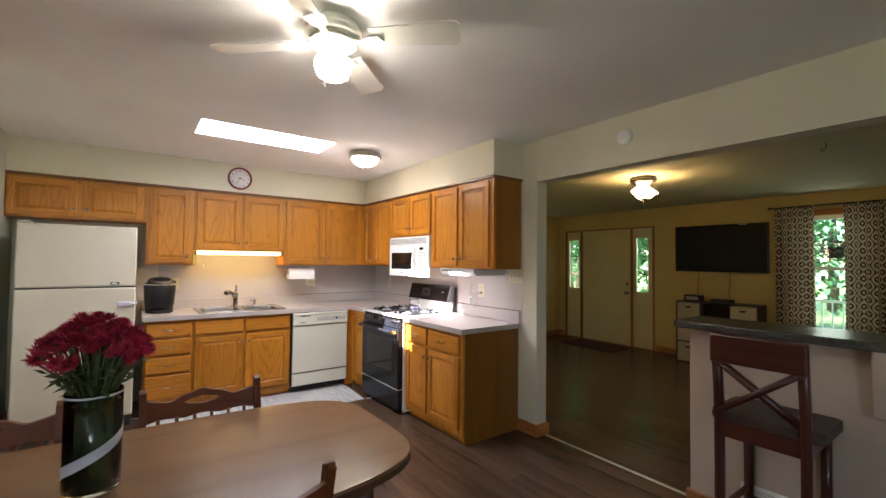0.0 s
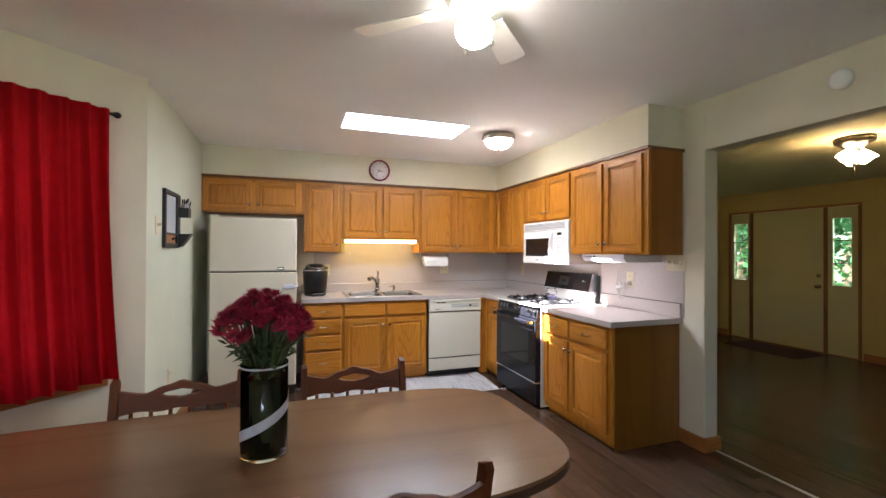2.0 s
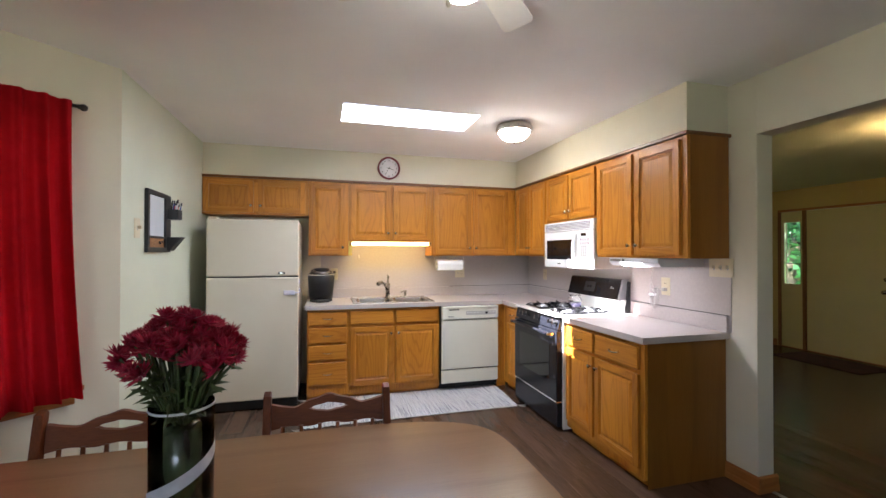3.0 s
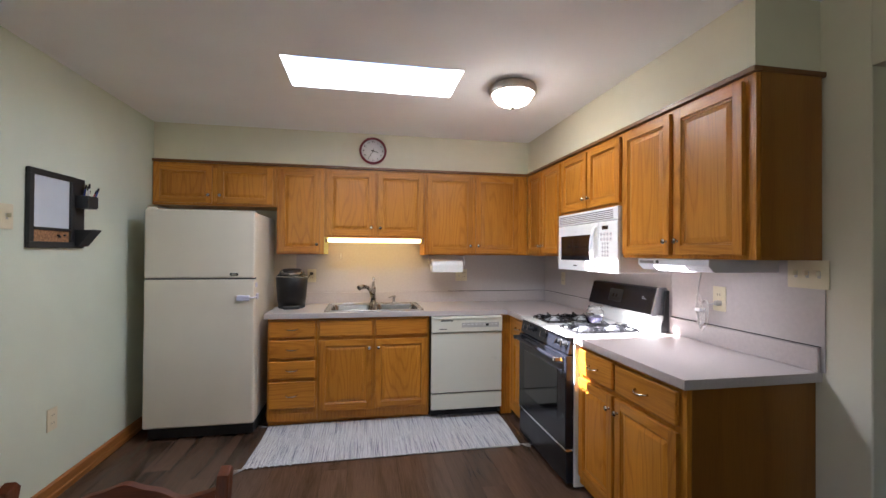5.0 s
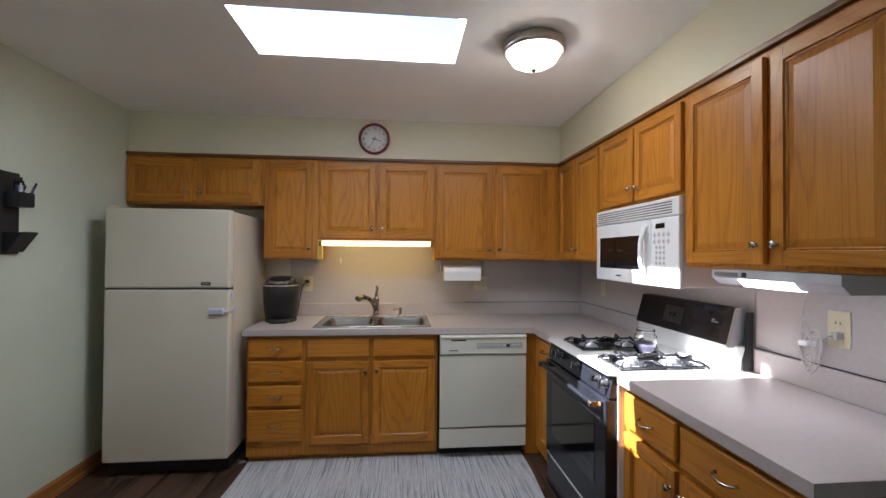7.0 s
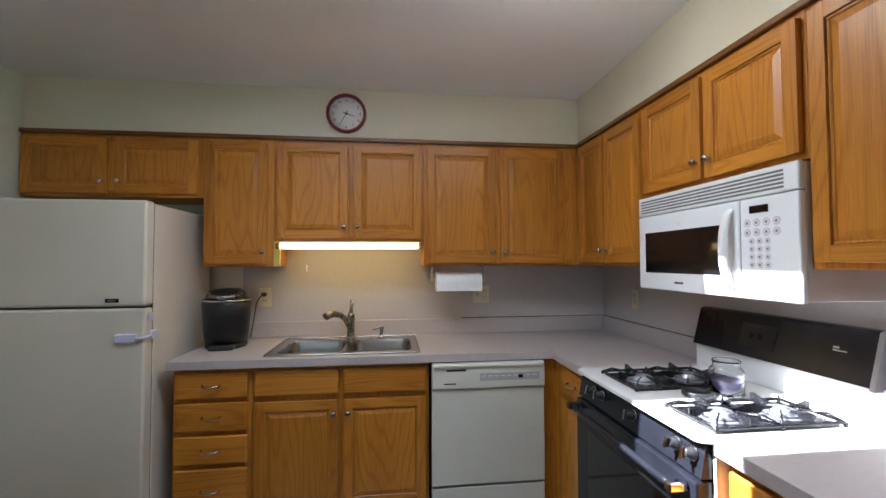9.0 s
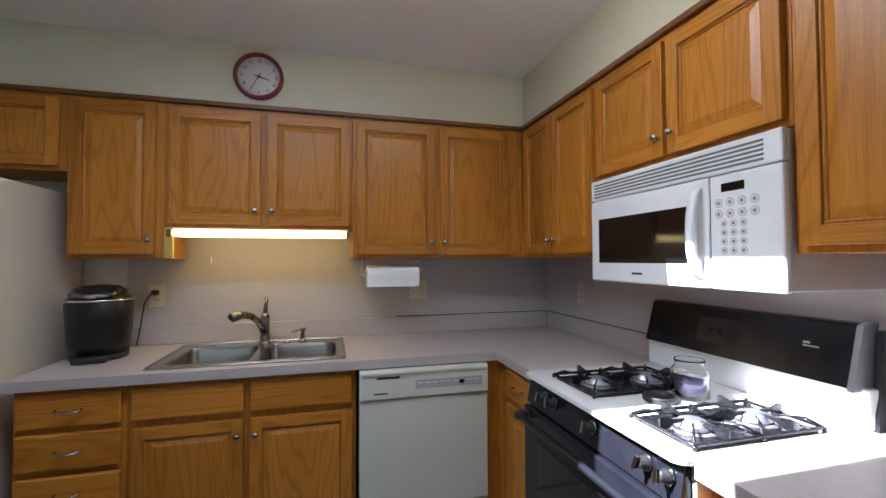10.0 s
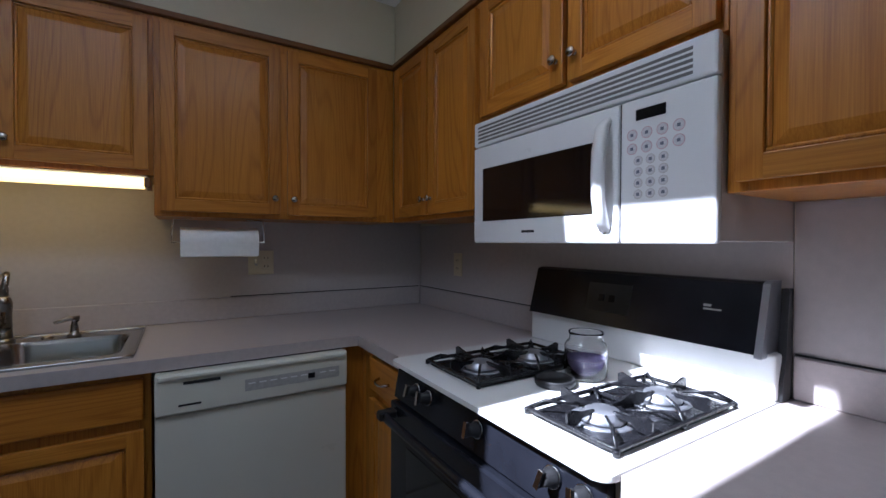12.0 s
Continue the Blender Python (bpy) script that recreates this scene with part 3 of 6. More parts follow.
# ---- kitchen cabinets ----
def knob(parent, at):
    bm = lathe(bmesh.new(), [(0.0, 0.026), (0.009, 0.0255), (0.0145, 0.022), (0.0155, 0.018), (0.013, 0.014), (0.006, 0.010), (0.005, 0.004), (0.009, 0.001), (0.009, 0)], 16, turn=TURN_NY)
    ob = part("knob", bm, "nickel", parent, "round brushed nickel knob")
    ob.location, ob.scale = at, (0.88, 0.9, 0.88)
    return ob


def pull(parent, at):
    pts = [(-0.05, 0, 0.002), (-0.047, -0.014, 0.001), (-0.034, -0.025, -0.002), (-0.012, -0.029, -0.004), (0.012, -0.029, -0.004), (0.034, -0.025, -0.002), (0.047, -0.014, 0.001), (0.05, 0, 0.002)]
    bm = tube(bmesh.new(), pts, [0.006, 0.005, 0.0042, 0.005, 0.005, 0.0042, 0.005, 0.006], 8)
    ob = part("drawer_pull", bm, "nickel", parent, "arched nickel drawer pull")
    ob.location, ob.scale = at, (0.82, 0.9, 0.9)
    return ob


def panel_door(cab, x0, x1, z0, z1, knob_at=None):
    """A framed door with a recessed panel: stiles, rails, inner moulding, panel, knob."""
    w, h, s, t = x1 - x0, z1 - z0, 0.045, 0.020
    door = part("door", box(0.001, w - 0.001, -0.0018, 0, 0.001, h - 0.001), "oak", cab)
    door.location = (x0, -0.001, z0)
    for a in (0, w - s):
        part("stile", box(a, a + s, -t, -0.002, 0, h, 0.0022, 2), "oak", door)
    for a in (0, h - s):
        part("rail", box(s - 0.0018, w - s + 0.0018, -t + 0.0004, -0.0021, a, a + s, 0.0022, 2), "oak_x", door)
    bm = bmesh.new()
    l = 0.009
    for a in ((s, s + l, s + l, h - s - l), (w - s - l, w - s, s + l, h - s - l)):
        bx(bm, a[0], a[1], -t + 0.006, -0.0022, a[2], a[3], 0.003)
    for a in ((s, w - s, s, s + l), (s, w - s, h - s - l, h - s)):
        bx(bm, a[0], a[1], -t + 0.006, -0.0022, a[2], a[3], 0.003)
    part("moulding", bm, "oak", door)
    bm = bmesh.new()
    e, g = s + l, 0.024
    lo = [bm.verts.new((x, -0.0085, z)) for x, z in ((e, e), (w - e, e), (w - e, h - e), (e, h - e))]
    hi = [bm.verts.new((x, -0.0150, z)) for x, z in ((e + g, e + g), (w - e - g, e + g), (w - e - g, h - e - g), (e + g, h - e - g))]
    bk = [bm.verts.new((v.co.x, -0.0022, v.co.z)) for v in lo]
    bm.faces.new(hi)
    for k in range(4):
        bm.faces.new([lo[k], lo[(k + 1) % 4], hi[(k + 1) % 4], hi[k]])
        bm.faces.new([bk[k], bk[(k + 1) % 4], lo[(k + 1) % 4], lo[k]])
    bm.faces.new(bk[::-1])
    part("panel", bm, "oak", door)
    if knob_at:
        kx = s / 2 if knob_at[0] == "l" else w - s / 2
        knob(door, (kx, -t, h - 0.065 if knob_at[1] == "t" else 0.065))
    return door


def drawer(cab, x0, x1, z0, z1, handle=True):
    bm = box(0, x1 - x0, -0.020, 0, 0, z1 - z0, 0.007, 3)
    d = part("drawer_front", bm, "oak_x", cab)
    d.location = (x0, -0.001, z0)
    if handle:
        pull(d, ((x1 - x0) / 2, -0.020, (z1 - z0) / 2))
    return d


def carcass(cab, w, h, d, frame_bars, z0=0.0, low=0.0):
    """The box behind the face frame, and the frame's bars."""
    bm = bmesh.new()
    bx(bm, 0, w, 0.019, d, z0, z0 + h - low)
    part("body", bm, "oak", cab)
    bm = bmesh.new()
    for x0, x1, a, b in frame_bars:
        bx(bm, x0, x1, 0, 0.0188, a, b, 0.0012)
    part("face_frame", bm, "oak", cab)


def wall_cabinet(at, rz, w, h, doors, label, frame=0.035, end=False):
    cab = thing("wall_cabinet", at, rz, label, "cabinet", "wall cabinets")
    bars = [(0, frame, 0, h), (w - frame, w, 0, h), (frame, w - frame, 0, frame), (frame, w - frame, h - frame, h)]
    carcass(cab, w, h, 0.302, bars)
    bm = box(frame, w - frame, 0.0005, 0.0185, frame, h - frame)
    part("frame_filling", bm, "oak", cab)
    if end:
        part("end_panel", box(w + 0.0002, w + 0.0045, 0.0195, 0.302, 0, h), "oak_end", cab, "darker oak end panel")
    for x0, x1, k in doors:
        panel_door(cab, x0, x1, 0.018, h - 0.022, k)
    return cab


H = ZU1 - ZU0
wall_cabinet((XL, UF_Y, 1.745), 0, 0.925, ZU1 - 1.745, [(0.012, 0.435, "rb"), (0.475, 0.897, "lb")], "short honey oak wall cabinet above the refrigerator")
wall_cabinet((0.516, UF_Y, ZU0), 0, 0.378, H, [(0.018, 0.345, "rb")], "narrow honey oak wall cabinet above the coffee maker")
wall_cabinet((0.895, UF_Y, 1.505), 0, 0.850, ZU1 - 1.505, [(0.022, 0.413, "rb"), (0.444, 0.836, "lb")], "honey oak wall cabinet above the sink light")
wall_cabinet((1.746, UF_Y, ZU0), 0, 0.953, H, [(0.020, 0.433, "rb"), (0.462, 0.860, "lb")], "honey oak wall cabinet over the back corner")
wall_cabinet((UF_X, UF_Y - 0.001, ZU0), -90, 0.704, H, [(0.060, 0.352, "rb"), (0.366, 0.690, "lb")], "honey oak wall cabinet beside the microwave")
wall_cabinet((UF_X, 4.314, 1.665), -90, 0.760, ZU1 - 1.665, [(0.012, 0.372, "rb"), (0.390, 0.748, "lb")], "short honey oak wall cabinet above the microwave")
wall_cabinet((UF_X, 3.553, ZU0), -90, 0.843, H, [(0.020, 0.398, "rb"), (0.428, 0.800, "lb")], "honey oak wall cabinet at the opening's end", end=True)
# cabinet end beside the sink light; the lamp's yellow glow is put into its colour
tagged(new("light_side_panel", mesh_of("light_side_panel", box(0.8945, 0.930, UF_Y - 0.0, UF_Y + 0.018, 1.362, 1.504, 0.001), "inside")), "cabinet end strip coloured yellow as lit by the sink light", "filler")


def base_cabinet(at, rz, w, label, drawers, doors, bars=(), depth=0.60, low=0.0, end=False):
    cab = thing("base_cabinet", at, rz, label, "cabinet", "base cabinets")
    fr = [(0, 0.03, 0.095, 0.874), (w - 0.03, w, 0.095, 0.874), (0.03, w - 0.03, 0.84, 0.874), (0.03, w - 0.03, 0.095, 0.15), *bars]
    carcass(cab, w, 0.779, depth, fr, 0.095, low)
    part("frame_filling", box(0.03, w - 0.03, 0.001, 0.0185, 0.15, 0.84), "oak", cab)
    part("toe_board", box(0.0, w, 0.045, 0.06, FZ, 0.0945), "oak_x", cab)
    part("plinth", box(0.0, w, 0.061, depth, FZ, 0.0945), "oak_dark", cab)
    if end:
        part("end_panel", box(w + 0.0002, w + 0.0045, 0.0195, depth, FZ, 0.874), "oak_end", cab, "darker oak end panel")
    for d in drawers:
        drawer(cab, *d)
    for d in doors:
        panel_door(cab, *d)
    return cab


base_cabinet((0.517, BF_Y, 0), 0, 0.363, "honey oak base cabinet with four drawers beside the refrigerator",
             [(0.012, 0.348, 0.730, 0.855), (0.012, 0.348, 0.573, 0.708), (0.012, 0.348, 0.418, 0.550), (0.012, 0.348, 0.192, 0.394)], [])
base_cabinet((0.881, BF_Y, 0), 0, 0.868, "honey oak sink cabinet with two doors",
             [(0.015, 0.415, 0.730, 0.855, False), (0.440, 0.850, 0.730, 0.855, False)], [(0.015, 0.415, 0.165, 0.700, "rt"), (0.440, 0.850, 0.165, 0.700, "lt")], low=0.20)
base_cabinet((BF_X, BF_Y - 0.001, 0), -90, 0.396, "honey oak corner base cabinet beside the stove",
             [(0.115, 0.385, 0.730, 0.855)], [(0.115, 0.385, 0.165, 0.700, "rt")], depth=0.585)
base_cabinet((BF_X, 3.547, 0), -90, 0.802, "honey oak base cabinet at the counter's end",
             [(0.018, 0.338, 0.715, 0.850), (0.362, 0.768, 0.715, 0.850)], [(0.018, 0.338, 0.150, 0.690, "rt"), (0.362, 0.768, 0.150, 0.690, "lt")], depth=0.585, end=True)
tagged(new("corner_filler", mesh_of("corner_filler", box(2.352, BF_X + 0.018, BF_Y - 0.0, BF_Y + 0.018, FZ, 0.874, 0.002), "oak")), "honey oak filler beside the dishwasher", "filler")

# ---- worktop ----
ct0, ct1 = 0.8755, 0.914
hx0, hx1, hy0, hy1 = 0.955, 1.680, 4.765, 5.165
CE_Y, CE_X = 4.678, 2.395
bm = bmesh.new()
for a in ((0.500, hx0, CE_Y, YB - 0.001), (hx1, XR - 0.001, CE_Y, YB - 0.001), (hx0, hx1, CE_Y, hy0), (hx0, hx1, hy1, YB - 0.001), (CE_X, XR - 0.001, 4.318, CE_Y)):
    bx(bm, a[0], a[1], a[2], a[3], ct0, ct1)
bmesh.ops.remove_doubles(bm, verts=bm.verts, dist=0.0002)
work = thing("worktop", (0, 0, ct0), 0, "mauve-grey laminate worktop with a low back ledge", "worktop", "worktops")
part("slab", bm, "laminate", work, at=(0, 0, ct0)).location = (0, 0, 0)
bm = bmesh.new()
bx(bm, 0.500, XR - 0.022, YB - 0.021, YB - 0.0055, ct1 + 0.0005, 1.012, 0.003)
bx(bm, XR - 0.021, XR - 0.0055, 4.318, YB - 0.022, ct1 + 0.0005, 1.012, 0.003)
part("back_ledge", bm, "laminate", work, at=(0, 0, ct0)).location = (0, 0, 0)
work = thing("worktop", (0, 0, ct0), 0, "mauve-grey laminate worktop between the stove and the opening", "worktop", "worktops")
bm = bmesh.new()
prism(bm, [(CE_X, 3.556), (CE_X, 2.718), (XR - 0.001, 2.718), (XR - 0.001, 3.556)], ct0, ct1, bevel=0.002)
part("slab", bm, "laminate", work, at=(0, 0, ct0)).location = (0, 0, 0)
part("back_ledge", box(XR - 0.021, XR - 0.0055, 2.720, 3.549, ct1 + 0.0005, 1.012, 0.003), "laminate", work, at=(0, 0, ct0)).location = (0, 0, 0)
bm = bmesh.new()
bx(bm, 2.02, XR - 0.022, YB - 0.0085, YB - 0.0055, 1.0122, 1.0165)
bx(bm, XR - 0.0085, XR - 0.0055, 4.318, YB - 0.009, 1.0122, 1.0165)
bx(bm, XR - 0.0085, XR - 0.0055, 2.720, 3.549, 1.0122, 1.0165)
structure("caulk_line", bm, "dark_slot", "thin dark seam above the worktop ledge", "trim")
# laminate on the walls
bm = bmesh.new()
bx(bm, 0.63, XR - 0.006, YB - 0.005, YB - 0.0005, ct1, 1.52)
structure("backsplash_back", bm, "splash", "mauve-grey laminate backsplash behind the sink", "backsplash")
bm = bmesh.new()
bx(bm, XR - 0.005, XR - 0.0005, 2.705, 3.5535, ct1, ZU0 - 0.001)
bx(bm, XR - 0.005, XR - 0.0005, 3.5565, YB - 0.006, ct1, ZU0 - 0.001)
structure("backsplash_right", bm, "splash", "mauve-grey laminate backsplash behind the stove", "backsplash")

# ---- sink and tap ----
sink = thing("sink", (1.315, 4.985, 0.914), 0, "double-bowl stainless steel sink set in the worktop", "sink")
def rounded(x0, x1, y0, y1, r, n=5):
    pts = []
    for cx, cy, a0 in ((x1 - r, y1 - r, 0), (x0 + r, y1 - r, 90), (x0 + r, y0 + r, 180), (x1 - r, y0 + r, 270)):
        for k in range(n + 1):
            a = radians(a0 + 90 * k / n)
            pts.append((cx + r * math.cos(a), cy + r * math.sin(a)))
    return pts
bowls = [(-0.345, -0.015, -0.205, 0.140), (0.020, 0.350, -0.205, 0.140)]
bm = bmesh.new()
# rim bars round the bowls
for a in ((-0.390, 0.390, -0.258, -0.205), (-0.390, 0.390, 0.140, 0.255), (-0.390, -0.345, -0.205, 0.140), (0.350, 0.390, -0.205, 0.140), (-0.015, 0.020, -0.205, 0.140)):
    bx(bm, a[0], a[1], a[2], a[3], 0.0005, 0.006)
part("rim", bm, "steel", sink)
bm = bmesh.new()
tube(bm, [(x, y, 0.006) for x, y in rounded(-0.388, 0.388, -0.256, 0.253, 0.03)], 0.0045, 6, True)
part("rolled_edge", bm, "steel", sink)
for x0, x1, y0, y1 in bowls:
    bm = bmesh.new()
    rings = [[bm.verts.new((x, y, z)) for x, y in rounded(x0 + i, x1 - i, y0 + i, y1 - i, r)] for i, z, r in ((0.0, 0.0065, 0.05), (0.006, -0.01, 0.05), (0.012, -0.12, 0.05), (0.03, -0.165, 0.06), (0.06, -0.178, 0.05))]
    for a, b in zip(rings, rings[1:]):
        for k in range(len(a)):
            f = bm.faces.new([a[k], a[(k + 1) % len(a)], b[(k + 1) % len(a)], b[k]])
            f.smooth = True
    bm.faces.new(rings[-1])
    # corner plates between the rounded bowl and the square rim
    for cx, cy, sx, sy in ((x0, y0, 1, 1), (x1, y0, -1, 1), (x0, y1, 1, -1), (x1, y1, -1, -1)):
        pts = [(cx, cy)] + [(cx + sx * (0.05 - 0.05 * math.cos(radians(a))), cy + sy * (0.05 - 0.05 * math.sin(radians(a)))) for a in range(0, 91, 15)]
        bm.faces.new([bm.verts.new((x, y, 0.0055)) for x, y in pts])
    bowl = part("bowl", bm, "steel", sink)
    part("drain", lathe(bmesh.new(), [(0.045, 0), (0.042, 0.003), (0.030, 0.002), (0.0, 0.001)], 18, ((x0 + x1) / 2, (y0 + y1) / 2, -0.177)), "chrome", bowl)
tap = thing("tap", (1.310, 5.175, 0.920), 0, "brushed nickel single-lever tap behind the sink", "tap")
part("base_plate", lathe(bmesh.new(), [(0.030, 0), (0.030, 0.006), (0.024, 0.012), (0.022, 0.014)], 20), "tap_metal", tap)
part("column", lathe(bmesh.new(), [(0.024, 0.012), (0.022, 0.06), (0.022, 0.10), (0.024, 0.13), (0.019, 0.15), (0.012, 0.157), (0, 0.159)], 20), "tap_metal", tap)
bm = tube(bmesh.new(), [(0, -0.002, 0.05), (-0.022, -0.045, 0.115), (-0.050, -0.09, 0.152), (-0.085, -0.135, 0.166), (-0.115, -0.165, 0.162), (-0.125, -0.175, 0.152)], [0.018, 0.017, 0.016, 0.019, 0.024, 0.022], 14)
part("spout", bm, "tap_metal", tap)
bm = tube(bmesh.new(), [(0, 0, 0.150), (0.003, 0.004, 0.19), (0.006, 0.012, 0.225), (0.002, 0.02, 0.232)], [0.014, 0.010, 0.009, 0.011], 12)
part("lever", bm, "tap_metal", tap)
soap = thing("soap_dispenser", (1.495, 5.175, 0.920), 0, "small nickel soap dispenser beside the tap", "dispenser")
part("collar", lathe(bmesh.new(), [(0.021, 0), (0.021, 0.006), (0.014, 0.012), (0.012, 0.035), (0.008, 0.05), (0.008, 0.06)], 16), "tap_metal", soap)
part("nozzle", tube(bmesh.new(), [(0.012, 0.004, 0.062), (-0.01, -0.006, 0.066), (-0.05, -0.03, 0.056)], [0.012, 0.009, 0.006], 10), "tap_metal", soap)
cap = thing("sink_hole_cap", (1.42, 5.185, 0.920), 0, "low round nickel cap on the sink rim", "cap")
part("disc", lathe(bmesh.new(), [(0.018, 0), (0.018, 0.004), (0.010, 0.008), (0, 0.009)], 16), "nickel", cap)

# ---- refrigerator ----
fr = thing("refrigerator", (-0.272, 4.598, 0), 0, "bisque top-freezer refrigerator with textured doors beside the wall", "refrigerator")
W = 0.722
part("cabinet", box(0.004, W - 0.004, 0.075, 0.70, 0.132, 1.665, 0.008, 2), "bisque", fr)
part("freezer_door", box(0, W, 0, 0.068, 1.188, 1.672, 0.012, 3), "bisque", fr)
part("fridge_door", box(0, W, 0, 0.068, 0.140, 1.178, 0.012, 3), "bisque", fr)
bm = bmesh.new()
bx(bm, 0.006, W - 0.006, 0.0685, 0.0745, 0.13, 1.665)
bx(bm, 0.004, W - 0.004, 0.012, 0.0675, 1.1785, 1.1875)
part("gasket", bm, "black_matt", fr, "dark door gasket")
part("kick_grille", box(0.01, W - 0.01, 0.060, 0.66, 0.050, 0.1315, 0.003), "black_matt", fr, "black plinth grille")
badge = part("badge", box(0.555, 0.612, -0.003, -0.0002, 1.206, 1.224, 0.001), "black", fr, "small black badge")
part("badge_bar", box(0.565, 0.602, -0.0036, -0.0031, 1.212, 1.218), "chrome", badge)
hb = part("hinge_cap", box(0.005, 0.075, 0.02, 0.12, 1.6725, 1.690, 0.004), "bisque", fr)
part("foot", lathe(bmesh.new(), [(0.02, FZ), (0.02, 0.0505)], 12, (0.06, 0.6, 0)), "black_matt", fr)
part("foot", lathe(bmesh.new(), [(0.02, FZ), (0.02, 0.0505)], 12, (W - 0.06, 0.6, 0)), "black_matt", fr)
part("foot", lathe(bmesh.new(), [(0.02, FZ), (0.02, 0.0505)], 12, (0.06, 0.20, 0)), "black_matt", fr)
part("foot", lathe(bmesh.new(), [(0.02, FZ), (0.02, 0.0505)], 12, (W - 0.06, 0.20, 0)), "black_matt", fr)
lock = thing("door_strap", (-0.272 + W, 4.598, 1.045), 0, "pale lilac child lock strap on the refrigerator door", "strap")
part("pad", box(-0.120, -0.030, -0.014, -0.0005, -0.020, 0.020, 0.005, 2), "label", lock)
part("band", tube(bmesh.new(), [(-0.08, -0.009, 0), (-0.01, -0.011, 0.001), (0.006, 0.0, 0.003), (0.007, 0.05, 0.006)], 0.0055, 8), "label", lock)
part("pad", box(0.0005, 0.012, 0.035, 0.085, -0.013, 0.028, 0.004, 2), "label", lock)
part("clip", box(0.0005, 0.010, 0.02, 0.05, 0.075, 0.11, 0.003, 2), "label", lock)

# ---- dishwasher ----
dw = thing("dishwasher", (1.757, 4.662, 0), 0, "pale bisque built-in dishwasher under the worktop", "dishwasher")
W = 0.588
part("tub", box(0.006, W - 0.006, 0.03, 0.60, 0.125, 0.868), "black_matt", dw)
part("door_panel", box(0.002, W - 0.002, 0, 0.028, 0.262, 0.738, 0.005, 2), "bisque_dw", dw)
part("lower_panel", box(0.002, W - 0.002, 0.004, 0.028, 0.126, 0.250, 0.005, 2), "bisque_dw", dw)
cp = part("control_panel", box(0.002, W - 0.002, -0.012, 0.028, 0.745, 0.870, 0.006, 2), "bisque_dw", dw)
part("latch_slot", box(0.075, 0.175, -0.0135, -0.0122, 0.833, 0.842), "dark_slot", cp)
part("latch_lip", box(0.01, W - 0.01, -0.020, -0.0125, 0.852, 0.866, 0.003), "bisque_dw", cp)
part("label_strip", box(0.245, 0.555, -0.0132, -0.0122, 0.782, 0.820), "bisque_grey", cp, "grey strip of unreadable labels")
part("button", box(0.445, 0.468, -0.0160, -0.0134, 0.792, 0.810, 0.001), "black", cp)
for k in range(9):
    if k != 6:
        part("label_bar", box(0.255 + k * 0.033, 0.277 + k * 0.033, -0.0137, -0.0133, 0.804, 0.808), "white_plastic", cp)
part("nameplate", box(0.062, 0.122, -0.0130, -0.0121, 0.768, 0.774), "dark_slot", cp)
part("toe_panel", box(0.004, W - 0.004, 0.090, 0.102, FZ, 0.1245), "black_matt", dw)

# ---- microwave ----
mw = thing("microwave", (2.665, 4.312, 1.265), -90, "white over-the-range microwave with a dark window", "microwave")
W, HM = 0.757, 0.396
# case greyer than the white front: the side's shade is in its colour
part("case", box(0.002, W - 0.002, 0.022, 0.349, 0.004, HM - 0.003, 0.002), "grey_side", mw, "steel case, its side's shade put into a grey-beige")
part("control_face", box(0.556, W, 0, 0.021, 0.0, 0.312, 0.006, 2), "white_plastic", mw)
door = part("door", box(0, 0.553, 0, 0.021, 0.0, 0.312, 0.006, 2), "white_plastic", mw)
part("window", box(0.050, 0.482, -0.0015, 0.001, 0.070, 0.240, 0.0008), "black_glass", door, "dark glass window")
bm = bmesh.new()
prof = [(0.518, 0.010), (0.520, -0.018), (0.522, -0.034), (0.523, -0.038), (0.522, -0.034), (0.520, -0.018), (0.518, 0.010)]
zs = [0.018, 0.045, 0.10, 0.155, 0.21, 0.27, 0.296]
rows = []
for (x, y), z in zip(prof, zs):
    rows.append([bm.verts.new((x + dx, y + dy, z)) for dx, dy in ((-0.017, 0.012), (-0.019, 0.002), (-0.008, -0.004), (0.010, -0.002), (0.014, 0.010))])
for a, b in zip(rows, rows[1:]):
    for k in range(5):
        f = bm.faces.new([a[k], a[(k + 1) % 5], b[(k + 1) % 5], b[k]])
        f.smooth = True
bm.faces.new(rows[0]); bm.faces.new(rows[-1])
part("handle", bm, "white_plastic", door, "bowed white handle")
part("nameplate", box(0.235, 0.285, -0.001, -0.0001, 0.030, 0.037), "dark_slot", door)
part("door_gap", box(0.5535, 0.5555, 0.004, 0.020, 0.002, 0.310), "dark_slot", mw)
top = part("vent_panel", box(0, W, 0, 0.021, 0.315, HM, 0.006, 2), "white_plastic", mw)
for k in range(5):
    part("vent_slot", box(0.024, 0.712, -0.0008, 0.001, 0.326 + k * 0.0118, 0.3325 + k * 0.0118), "vent_dark", top)
part("display", box(0.594, 0.660, -0.0012, 0.0006, 0.264, 0.287), "black_glass", mw, "dark display")
key_me = mesh_of("key", lathe(bmesh.new(), [(0.0105, 0), (0.0105, 0.0006), (0, 0.0007)], 14, turn=TURN_NY), "grey_side")
M["key_face"] = material("pale_grey_key", (0.66, 0.64, 0.66), 0.5, var=0.1, scale=300)
keyw_me = mesh_of("key", lathe(bmesh.new(), [(0.0090, 0.0008), (0, 0.0010)], 14, turn=TURN_NY), "key_face")
M["key_pink"] = material("pale_pink_print", (0.60, 0.42, 0.44), 0.5)
keyp_me = mesh_of("key", lathe(bmesh.new(), [(0.0125, 0), (0.0125, 0.0006), (0, 0.0007)], 14, turn=TURN_NY), "key_pink")
for me in (key_me, keyw_me, keyp_me):
    for f in me.polygons:
        f.use_smooth = False
